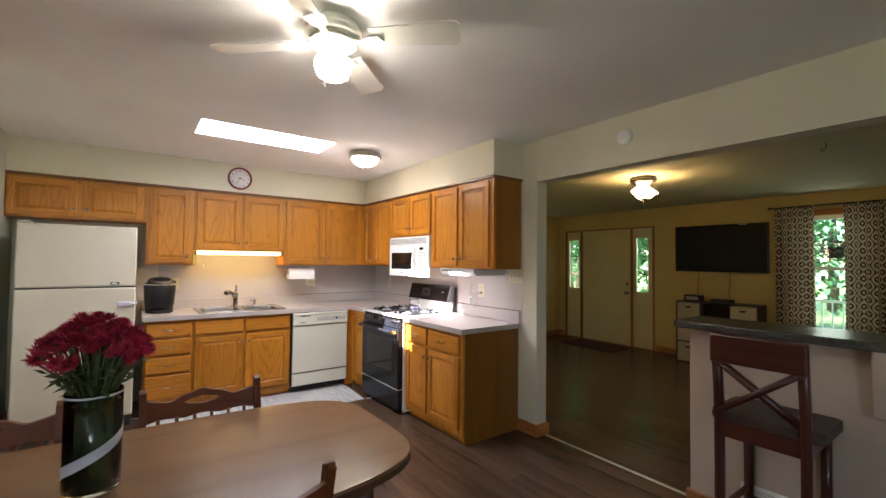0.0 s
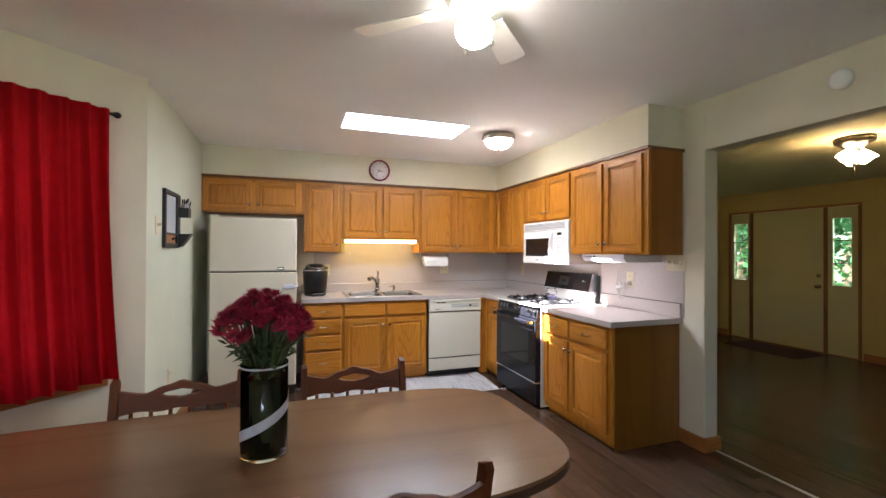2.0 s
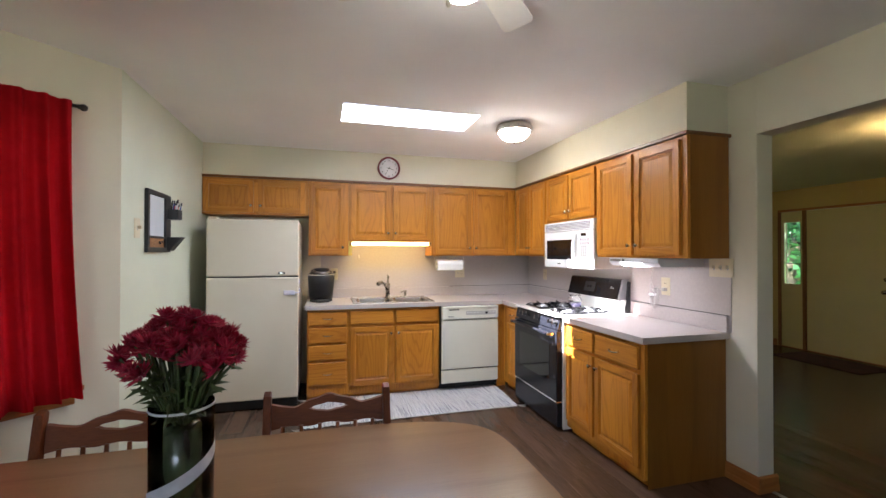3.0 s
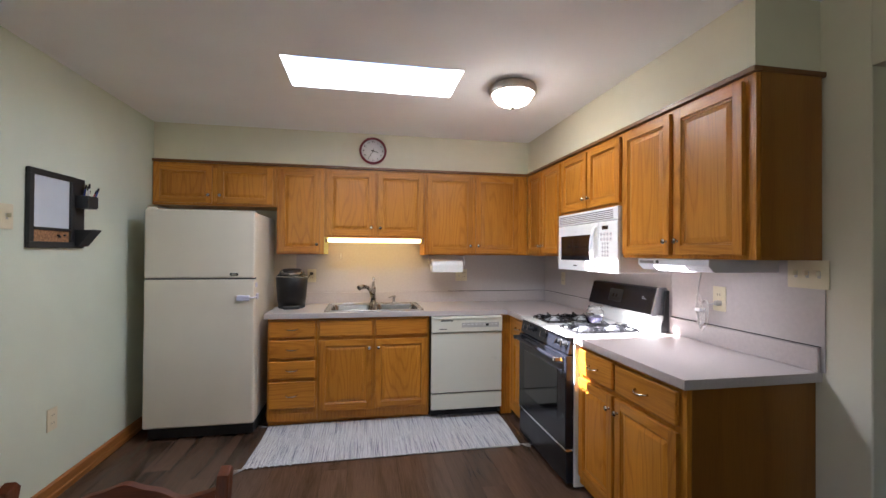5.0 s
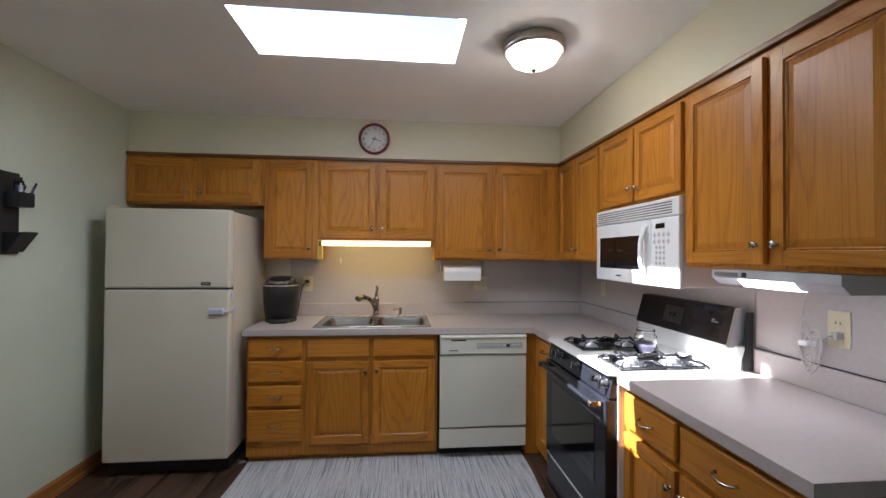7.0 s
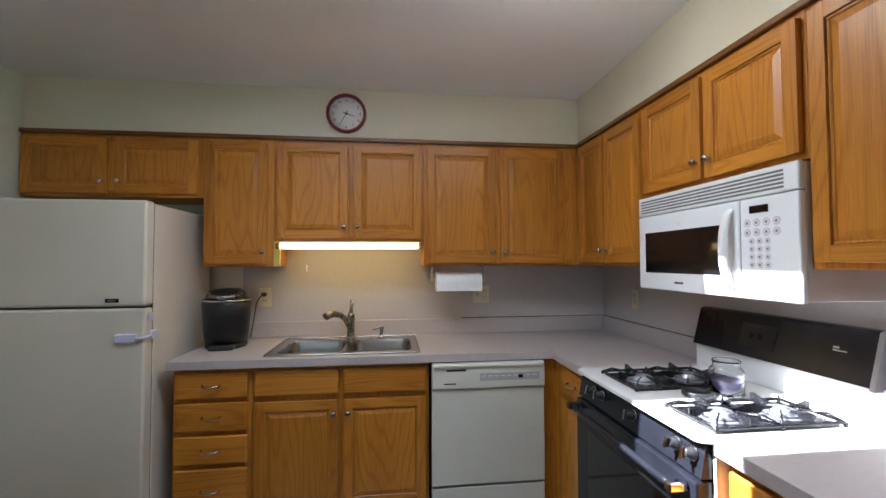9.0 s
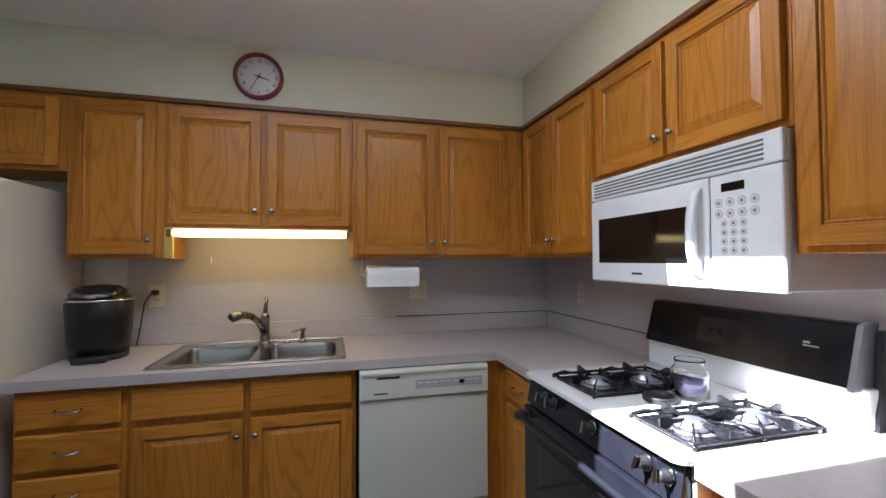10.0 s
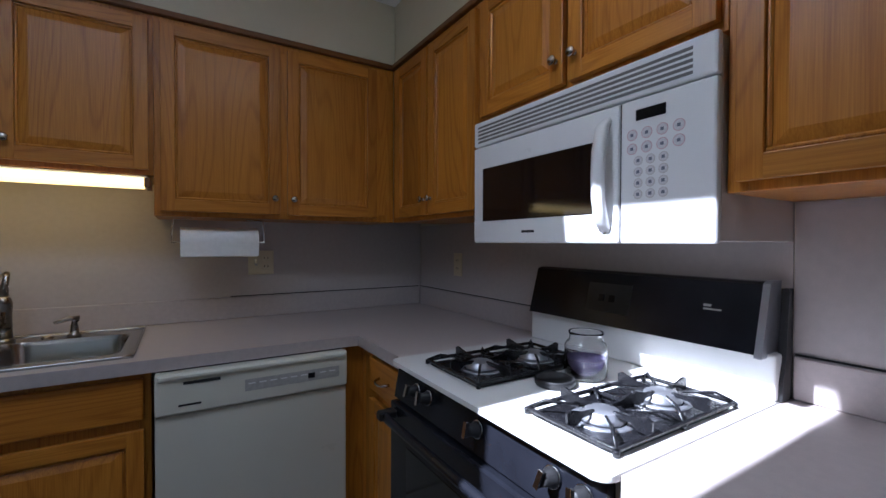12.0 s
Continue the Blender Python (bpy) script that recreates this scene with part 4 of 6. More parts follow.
M["print"] = material("blue_grey_print", (0.16, 0.17, 0.22), 0.5)
bar_me = mesh_of("key_mark", box(-0.0036, 0.0036, -0.0013, -0.0011, -0.0034, 0.0034), "print")
for r in range(6):
    for c in range(4 if r < 2 else 3):
        x = (0.585 + c * 0.034) if r < 2 else (0.600 + c * 0.028)
        z = 0.235 - r * 0.030 if r < 2 else 0.178 - (r - 2) * 0.024
        k = shared("key", keyp_me if r < 2 else key_me, mw, (x, -0.0001, z))
        shared("key_face", keyw_me, k, (0, 0, 0), (0, 0, 0)).scale = (1.2, 1, 1.2) if r < 2 else (1, 1, 1)
        shared("key_mark", bar_me, k, (0, 0, 0))

# ---- stove ----
st = thing("gas_stove", (2.382, 4.314, 0), -90, "white and black gas stove with cast iron grates", "stove")
W, D = 0.756, 0.632
part("side_panel", box(0, 0.012, 0.02, D, 0.062, 0.905), "white_enamel", st)
part("side_panel", box(W - 0.012, W, 0.02, D, 0.062, 0.905), "white_enamel", st)
part("oven_body", box(0.0125, W - 0.0125, 0.03, D, 0.062, 0.903), "black", st)
for x, y in ((0.03, 0.06), (W - 0.03, 0.06), (0.03, D - 0.06), (W - 0.03, D - 0.06)):
    part("foot", lathe(bmesh.new(), [(0.018, FZ), (0.018, 0.0615)], 12, (x, y, 0)), "black_matt", st)
od = part("oven_door", box(0.014, W - 0.014, -0.028, 0.028, 0.270, 0.800, 0.006, 2), "black", st)
part("oven_window", box(0.12, W - 0.12, -0.0295, -0.0282, 0.40, 0.70), "black_glass", od, "dark oven window")
bm = tube(bmesh.new(), [(0.05, -0.028, 0.775), (0.055, -0.062, 0.775), (0.09, -0.070, 0.775), (W - 0.09, -0.070, 0.775), (W - 0.055, -0.062, 0.775), (W - 0.05, -0.028, 0.775)], 0.012, 10)
part("oven_handle", bm, "black", od)
part("handle_end", box(W - 0.068, W - 0.040, -0.084, -0.030, 0.762, 0.788, 0.004), "chrome", od)
part("handle_end", box(0.040, 0.068, -0.084, -0.030, 0.762, 0.788, 0.004), "black_matt", od)
part("broiler_drawer", box(0.014, W - 0.014, -0.022, 0.028, 0.075, 0.255, 0.006, 2), "black", st)
part("drawer_trim", box(0.014, W - 0.014, -0.026, 0.02, 0.2565, 0.2690, 0.002), "chrome", st, "thin bright strip")
bm = bmesh.new()
prism(bm, [(-0.014, 0.808), (0.028, 0.808), (0.028, 0.904), (0.004, 0.904)], 0.013, W - 0.013, Matrix(((0, 0, 1, 0), (1, 0, 0, 0), (0, 1, 0, 0), (0, 0, 0, 1))))
cpan = part("control_panel", bm, "black", st)
knob_bm = lathe(bmesh.new(), [(0.020, 0), (0.020, 0.008), (0.016, 0.012), (0.0155, 0.030), (0.012, 0.034), (0, 0.034)], 20, turn=TURN_NY)
bx(knob_bm, -0.005, 0.005, -0.043, -0.030, -0.018, 0.018, 0.002)
kn = mesh_of("burner_knob", knob_bm, "black_matt")
cap_me = mesh_of("knob_cap", box(-0.0062, 0.0062, -0.0452, -0.0432, -0.0200, 0.0200, 0.0006), "nickel")
ring_me = mesh_of("knob_ring", lathe(bmesh.new(), [(0.023, 0), (0.023, 0.003), (0.0205, 0.004), (0.0205, 0)], 20, turn=TURN_NY), "chrome")
for x, a in ((0.140, 10), (0.205, -6), (0.420, 0), (0.638, 14), (0.706, -8)):
    k = shared("burner_knob", kn, cpan, (x, -0.008, 0.860), (radians(-10), radians(a), 0))
    k.scale = (0.86, 0.8, 0.86)
    shared("knob_cap", cap_me, k, (0, 0, 0))
    shared("knob_ring", ring_me, k, (0, 0.0005, 0))
# cooktop: a dished white pan
bm = bmesh.new()
zt = 0.9165
prism(bm, rounded(-0.001, W + 0.001, -0.022, 0.625, 0.025), 0.9045, zt, bevel=0.002)
ck = part("cooktop", bm, "white_enamel", st)
for cx, wdt in ((0.226, 0.245), (0.6200, 0.2090)):
    bm = bmesh.new()
    # burner well: dark pan under the grate
    prism(bm, rounded(cx - wdt / 2 + 0.003, cx + wdt / 2 - 0.003, 0.050, 0.443, 0.02), zt + 0.0006, zt + 0.0035)
    part("burner_pan", bm, "iron", ck)
    for cy in (0.148, 0.345):
        b = part("burner", lathe(bmesh.new(), [(0.042, 0), (0.044, 0.006), (0.036, 0.010), (0.034, 0.018), (0.030, 0.021), (0, 0.022)], 22, (cx, cy, zt + 0.0036)), "guard_end", ck)
    g = bmesh.new()
    x0, x1, y0, y1, zg = cx - wdt / 2, cx + wdt / 2, 0.048, 0.445, zt + 0.012
    tube(g, [(x, y, zg) for x, y in rounded(x0, x1, y0, y1, 0.012, 3)], 0.0050, 6, True)
    ym = (y0 + y1) / 2
    tube(g, [(x0, ym, zg), (x1, ym, zg)], 0.005, 6)
    for x, y in ((x0, y0), (x1, y0), (x0, y1), (x1, y1), (x0, ym), (x1, ym)):
        tube(g, [(x, y, zt + 0.001), (x, y, zg)], 0.006, 6)
    for cy, c0, c1 in ((0.148, y0, ym), (0.345, ym, y1)):
        # upright fins from the sides, highest at the frame
        for dx, dy in ((1, 0), (0, 1), (-1, 0), (0, -1)):
            R = wdt / 2 if dx else ((c1 - cy) if dy > 0 else (cy - c0))
            turn = Matrix(((dx, 0, -dy, cx), (dy, 0, dx, cy), (0, 1, 0, zg), (0, 0, 0, 1)))
            prism(g, [(R, -0.002), (R + 0.001, 0.024), (R - 0.008, 0.028), (R * 0.55, 0.018), (0.026, 0.017), (0.026, 0.009), (R * 0.6, 0.008), (R - 0.030, -0.002)], -0.0026, 0.0026, turn)
        # thin bars from the corners
        for ex, ey in ((x0, c0), (x1, c0), (x1, c1), (x0, c1)):
            tube(g, [(ex, ey, zg), (cx + (ex - cx) * 0.75, cy + (ey - cy) * 0.75, zg + 0.018), (cx + (ex - cx) * 0.30, cy + (ey - cy) * 0.30, zg + 0.014)], 0.0036, 6)
        part("burner_ring", lathe(bmesh.new(), [(0.062, 0), (0.062, 0.0022), (0.047, 0.0022), (0.047, 0)], 26, (cx, cy, zt + 0.0036), cap=False), "guard_end", ck)
    part("grate", g, "iron", ck, "cast iron grate over two burners")
# backguard
part("riser", box(0, W, 0.570, 0.618, zt + 0.0005, 1.020, 0.005, 2), "white_enamel", st).location.y = -0.020
bm = bmesh.new()
prism(bm, [(0.570, 1.018), (0.660, 1.018), (0.660, 1.178), (0.625, 1.178), (0.612, 1.172)], 0.012, W - 0.03, Matrix(((0, 0, 1, 0), (1, 0, 0, 0), (0, 1, 0, 0), (0, 0, 0, 1))))
bg = part("backguard", bm, "black", st, "sloping black backguard")
bg.location.y = -0.042
def on_guard(x0, x1, s0, s1, lift=0.001):
    """A thin plate on the sloping face, s from 0 at the bottom to 1 at the top."""
    a, b = Vector((0, 0.570, 1.018)), Vector((0, 0.612, 1.172))
    n = Vector((0, -(b - a).z, (b - a).y)).normalized()
    bm = bmesh.new()
    q = []
    for off in (0.0002, lift):
        for x, s in ((x0, s0), (x1, s0), (x1, s1), (x0, s1)):
            q.append(bm.verts.new(a + (b - a) * s + n * off + Vector((x, 0, 0))))
    for f in ((0, 1, 2, 3), (4, 5, 6, 7), (0, 1, 5, 4), (1, 2, 6, 5), (2, 3, 7, 6), (3, 0, 4, 7)):
        bm.faces.new([q[i] for i in f])
    return bm
part("clock_plate", on_guard(0.255, 0.405, 0.25, 0.80, 0.003), "black_matt", bg, "dark clock panel")
part("control_button", on_guard(0.300, 0.318, 0.45, 0.58, 0.006), "black", bg)
part("control_button", on_guard(0.336, 0.354, 0.45, 0.58, 0.006), "black", bg)
part("maker_mark", on_guard(0.604, 0.646, 0.55, 0.575), "bisque_grey", bg)
part("maker_mark", on_guard(0.604, 0.622, 0.60, 0.64), "bisque_grey", bg)
bm = bmesh.new()
prism(bm, [(0.562, 1.012), (0.660, 1.012), (0.660, 1.182), (0.622, 1.182), (0.606, 1.176)], W - 0.0295, W - 0.015, Matrix(((0, 0, 1, 0), (1, 0, 0, 0), (0, 1, 0, 0), (0, 0, 0, 1))))
part("end_cap", bm, "guard_end", bg, "bright end cap")
bm = bmesh.new()
prism(bm, [(0.610, 0.9177), (0.655, 0.9177), (0.660, 1.165), (0.640, 1.165), (0.625, 1.0), (0.612, 0.96)], W - 0.0075, W + 0.008, Matrix(((0, 0, 1, 0), (1, 0, 0, 0), (0, 1, 0, 0), (0, 0, 0, 1))))
part("side_support", bm, "black_matt", st, "black side support").location.y = -0.042

# ---- things on the worktop and stove ----
jar = thing("candle_jar", (2.722, 3.893, 0.9171), 0, "clear glass jar with a lilac candle on the stove", "candle")
g = lathe(bmesh.new(), [(0.0, 0.001), (0.049, 0.001), (0.054, 0.007), (0.054, 0.082), (0.050, 0.092), (0.042, 0.099), (0.042, 0.112), (0.045, 0.116), (0.043, 0.120), (0.0395, 0.118), (0.0395, 0.098), (0.048, 0.090), (0.0515, 0.081), (0.0515, 0.010), (0.0, 0.008)], 28, cap=False)
part("jar", g, "glass", jar)
part("wax", lathe(bmesh.new(), [(0.0, 0.009), (0.0505, 0.0105), (0.051, 0.052), (0.046, 0.050), (0.0, 0.049)], 24, cap=False), "candle", jar, "lilac candle wax")
part("wick", tube(bmesh.new(), [(0, 0, 0.04), (0.001, 0, 0.056)], 0.0012, 6), "black_matt", jar)
lid = thing("jar_lid", (2.610, 3.893, 0.9171), 0, "round black jar lid lying on the stove", "lid")
part("disc", lathe(bmesh.new(), [(0.0, 0), (0.046, 0), (0.049, 0.004), (0.049, 0.016), (0.046, 0.019), (0.042, 0.016), (0.040, 0.009), (0.0, 0.008)], 28), "black_matt", lid)

M["black_gloss"] = material("black_plastic", (0.010, 0.010, 0.011), 0.34, spec=0.4, var=0.2, scale=10)
cm = thing("coffee_maker", (0.636, 5.050, 0.914), 8, "black single-cup coffee maker on the worktop", "coffee maker")
cm.scale = (1.12, 1.12, 1.0)
part("base", lathe(bmesh.new(), [(0.092, 0), (0.096, 0.006), (0.096, 0.022), (0.090, 0.026), (0, 0.026)], 28), "black_matt", cm)
part("body", lathe(bmesh.new(), [(0.096, 0.026), (0.103, 0.08), (0.109, 0.17), (0.114, 0.250), (0.108, 0.258), (0, 0.260)], 32), "black_gloss", cm)
part("head", lathe(bmesh.new(), [(0.106, 0.2605), (0.107, 0.270), (0.092, 0.282), (0.084, 0.306), (0.060, 0.324), (0, 0.330)], 32), "black_gloss", cm)
part("chrome_band", lathe(bmesh.new(), [(0.1135, 0.259), (0.115, 0.261), (0.115, 0.265), (0.1125, 0.267)], 32, cap=False), "chrome", cm)
bm = tube(bmesh.new(), [(-0.07, -0.03, 0.306), (-0.065, -0.095, 0.290), (0, -0.115, 0.282), (0.065, -0.095, 0.290), (0.07, -0.03, 0.306)], 0.010, 10)
part("lid_handle", bm, "tap_metal", cm, "dark metal lid handle")
part("handle_badge", box(-0.018, 0.018, -0.127, -0.124, 0.279, 0.285, 0.001), "nickel", cm)
part("drip_tray", box(-0.055, 0.055, -0.125, -0.070, 0.001, 0.028, 0.006, 2), "black_matt", cm)

# towel roll
tr = thing("paper_towel_holder", (1.965, 5.115, 1.358), 0, "white paper towel roll under the wall cabinet", "paper towels")
bm = lathe(bmesh.new(), [(0.020, -0.14), (0.058, -0.14), (0.060, -0.136), (0.060, 0.136), (0.058, 0.14), (0.020, 0.14), (0.020, -0.14)], 28, (0, 0, -0.095), TURN_X, cap=False)
part("roll", bm, "paper", tr, "white paper roll")
part("loose_sheet", box(-0.138, 0.138, -0.0612, -0.0600, -0.150, -0.095), "paper", tr)
part("bracket", tube(bmesh.new(), [(-0.10, 0, 0), (-0.162, 0, -0.004), (-0.168, 0, -0.06), (-0.168, 0, -0.095), (-0.10, 0, -0.095)], 0.004, 8), "chrome", tr)
part("bracket", tube(bmesh.new(), [(0.10, 0, 0), (0.162, 0, -0.004), (0.168, 0, -0.06), (0.168, 0, -0.095), (0.10, 0, -0.095)], 0.004, 8), "chrome", tr)

# sink light
tl = thing("under_cabinet_light", (1.320, 5.075, 1.504), 0, "lit fluorescent strip light above the sink", "light")
part("housing", box(-0.405, 0.405, -0.050, 0.07, -0.009, -0.0005, 0.002), "white_plastic", tl)
part("diffuser", box(-0.396, 0.396, -0.060, 0.06, -0.040, -0.0095, 0.008, 3), "tube", tl, "lit warm diffuser")
for sx in (-1, 1):
    part("end_cap", box(min(sx * 0.3965, sx * 0.415), max(sx * 0.3965, sx * 0.415), -0.063, 0.065, -0.044, -0.0095, 0.003), "oak_dark", tl, "dark end cap")
sw = thing("pull_switch", (1.02, YB - 0.006, 1.345), 0, "small clear hook on the backsplash", "hook")
part("hook", tube(bmesh.new(), [(0, -0.001, 0.02), (0, -0.010, 0.012), (0, -0.010, -0.012), (0, -0.002, -0.02)], 0.004, 8), "white_plastic", sw)

# lamp under the end cabinet
ul = thing("under_cabinet_light", (2.86, 3.12, ZU0), -90, "slim silver under-cabinet light beside the microwave", "light")
ALONG = Matrix(((0, 0, 1, 0), (1, 0, 0, 0), (0, 1, 0, 0), (0, 0, 0, 1)))
bm = bmesh.new()
prism(bm, [(-0.222, -0.003), (-0.222, -0.030), (-0.194, -0.056), (0.13, -0.056), (0.13, -0.003)], -0.21, 0.25, ALONG, bevel=0.002)
part("housing", bm, "light_grey", ul, "pale grey plastic housing")
bm = bmesh.new()
prism(bm, [(-0.2205, -0.0335), (-0.1955, -0.0563), (-0.060, -0.0563), (-0.060, -0.0585), (-0.1965, -0.0585), (-0.2220, -0.0350)], -0.09, 0.11, ALONG)
part("lens", bm, "under_lens", ul, "lit white lens")
part("switch_box", box(-0.195, -0.09, -0.2245, -0.2222, -0.024, -0.011), "vent_dark", ul)
part("switch", box(-0.072, -0.052, -0.2265, -0.2222, -0.025, -0.009, 0.002), "black_matt", ul)

# outlets and switches
def plate(name, at, rz, w, h, label, category, slots):
    t = thing(name, at, rz, label, category, "wall plates")
    part("cover", box(-w / 2, w / 2, -0.006, -0.0005, -h / 2, h / 2, 0.002, 2), "outlet", t)
    for x, z, kind in slots:
        if kind == "socket":
            s = part("socket", box(x - 0.016, x + 0.016, -0.008, -0.0062, z - 0.013, z + 0.013, 0.001), "outlet", t)
            part("slot", box(x - 0.009, x - 0.006, -0.0085, -0.0081, z - 0.003, z + 0.007), "dark_slot", s)
            part("slot", box(x + 0.006, x + 0.009, -0.0085, -0.0081, z - 0.003, z + 0.007), "dark_slot", s)
        elif kind == "toggle":
            part("toggle", box(x - 0.005, x + 0.005, -0.028, -0.0062, z - 0.004, z + 0.016, 0.002), "outlet", t)
            part("toggle_slot", box(x - 0.0065, x + 0.0065, -0.0068, -0.0061, z - 0.014, z + 0.014), "bisque_grey", t)
    return t

sock = [(0, 0.02, "socket"), (0, -0.02, "socket")]
plate("outlet", (0.765, YB - 0.005, 1.165), 0, 0.075, 0.118, "ivory wall outlet beside the coffee maker", "outlet", sock)
plate("outlet", (2.150, YB - 0.005, 1.168), 0, 0.112, 0.112, "ivory outlet and switch plate under the paper towels", "outlet", [(-0.022, 0.0, "toggle"), (0.022, 0.02, "socket"), (0.022, -0.02, "socket")])
plate("outlet", (XR - 0.005, 4.925, 1.155), -90, 0.072, 0.115, "ivory wall outlet above the corner worktop", "outlet", sock)
plate("outlet", (XR - 0.005, 3.205, 1.155), -90, 0.078, 0.125, "ivory wall outlet with a cord plugged in", "outlet", sock)
plate("light_switch", (XR - 0.005, 2.768, 1.302), -90, 0.165, 0.115, "ivory three-gang light switch plate", "switch", [(-0.046, 0, "toggle"), (0, 0, "toggle"), (0.046, 0, "toggle")])
plate("outlet", (XL, 3.955, 0.475), 90, 0.075, 0.118, "ivory wall outlet low on the cream wall", "outlet", sock)
plate("light_switch", (XL, 3.640, 1.535), 90, 0.075, 0.118, "ivory light switch on the cream wall", "switch", [(0, 0, "toggle")])
pl = thing("plug", (0.765, YB - 0.014, 1.185), 0, "black plug in the outlet with its cord", "plug")
part("body", box(-0.014, 0.014, -0.035, 0, -0.012, 0.012, 0.004, 2), "black_matt", pl)
part("cord", tube(bmesh.new(), [(0, -0.035, 0), (-0.012, -0.052, -0.012), (-0.035, -0.050, -0.05), (-0.055, -0.035, -0.16), (-0.07, -0.040, -0.262)], 0.0035, 6), "black_matt", pl)
cord = thing("lamp_cord", (XR - 0.014, 3.195, 1.135), -90, "coiled grey lamp cord hanging from the outlet", "cord")
part("plug_body", box(-0.012, 0.012, -0.03, 0, -0.012, 0.012, 0.004, 2), "bisque_grey", cord)
part("lead", tube(bmesh.new(), [(0, -0.03, 0), (-0.03, -0.045, -0.012), (-0.08, -0.04, -0.02), (-0.115, -0.03, -0.01), (-0.12, -0.02, 0.06), (-0.10, -0.015, 0.195)], 0.003, 6), "bisque_grey", cord)
for k in range(5):
    pts = []
    for i in range(18):
        a = 2 * math.pi * i / 18
        u, v = (0.020 + 0.006 * (k % 3)) * math.sin(a), (0.060 + 0.010 * (k % 4)) * math.cos(a)
        lean = radians(-34 + 13 * k)
        pts.append((-0.085 + 0.010 * (k % 3) + u * math.cos(lean) - v * math.sin(lean), -0.030 - 0.005 * k, -0.045 - 0.012 * (k % 3) + u * math.sin(lean) + v * math.cos(lean)))
    part("coil", tube(bmesh.new(), pts, 0.0029, 6, True), "grey_side", cord)
part("tie", box(-0.098, -0.060, -0.066, -0.024, -0.052, -0.034, 0.004), "white_plastic", cord)

# ---- ceiling fan and lamps ----
fan = thing("ceiling_fan", (1.070, 1.940, ZC), 0, "white four-blade ceiling fan with a lit glass globe", "ceiling fan")
part("motor_housing", lathe(bmesh.new(), [(0.088, -0.001), (0.104, -0.010), (0.108, -0.026), (0.116, -0.034), (0.118, -0.056), (0.108, -0.066), (0.090, -0.072), (0.060, -0.074)], 40), "fan_white", fan)
part("flywheel", lathe(bmesh.new(), [(0.050, -0.0745), (0.092, -0.078), (0.098, -0.084), (0.094, -0.091), (0.070, -0.094), (0.040, -0.095)], 40), "fan_white", fan)
part("switch_cup", lathe(bmesh.new(), [(0.036, -0.0955), (0.046, -0.099), (0.048, -0.114), (0.040, -0.122), (0.034, -0.124)], 28), "fan_white", fan)
part("fitter_ring", lathe(bmesh.new(), [(0.033, -0.1245), (0.044, -0.126), (0.044, -0.134), (0.036, -0.137)], 28), "fan_white", fan)
part("globe", lathe(bmesh.new(), [(0.035, -0.1375), (0.050, -0.142), (0.067, -0.152), (0.074, -0.168), (0.073, -0.190), (0.066, -0.210), (0.056, -0.224), (0.042, -0.233), (0.020, -0.237), (0, -0.238)], 36), "globe", fan, "lit white ribbed glass globe")
for k in range(4):
    a = radians(47 + 90 * k)
    m = Matrix.Rotation(a, 4, "Z")
    iron = bmesh.new()
    prism(iron, [(0.075, -0.020), (0.12, -0.010), (0.155, -0.036), (0.20, -0.040), (0.215, 0.0), (0.20, 0.040), (0.155, 0.036), (0.12, 0.010), (0.075, 0.020)], -0.086, -0.081, m)
    b = part("blade_iron", iron, "fan_white", fan)
    bm = bmesh.new()
    out = [(0.165, -0.048), (0.50, -0.064), (0.516, -0.060), (0.528, -0.046), (0.528, 0.046), (0.516, 0.060), (0.50, 0.064), (0.165, 0.048)]
    prism(bm, out, -0.080, -0.074, m @ Matrix.Rotation(radians(-12), 4, "X"))
    part("blade", bm, "fan_white", fan)
for x, y, l in ((-0.030, -0.034, 0.150), (0.016, -0.042, 0.112)):
    ch = part("pull_chain", tube(bmesh.new(), [(x, y, -0.13), (x * 1.9, y * 1.9, -0.17), (x * 2.1, y * 2.1, -0.14 - l)], 0.0016, 6), "nickel", fan)
    part("bob", lathe(bmesh.new(), [(0, 0.012), (0.005, 0.008), (0.008, -0.008), (0.006, -0.014), (0, -0.016)], 12, (x * 2.1, y * 2.1, -0.15 - l)), "fan_white", ch)

dome = thing("dome_ceiling_light", (2.11, 3.79, ZC), 0, "lit frosted dome ceiling light with a pewter rim", "ceiling light")
part("pan", lathe(bmesh.new(), [(0.128, -0.001), (0.136, -0.008), (0.142, -0.022), (0.144, -0.038), (0.144, -0.050), (0.137, -0.057), (0.125, -0.053), (0.120, -0.048)], 40), "rim_metal", dome, "brushed pewter rim")
part("glass_bowl", lathe(bmesh.new(), [(0.119, -0.0485), (0.118, -0.066), (0.100, -0.096), (0.064, -0.116), (0.028, -0.125), (0, -0.127)], 40), "dome", dome, "lit frosted bowl")
part("finial", lathe(bmesh.new(), [(0, -0.1275), (0.012, -0.128), (0.014, -0.136), (0.007, -0.142), (0, -0.146)], 14), "pewter", dome)

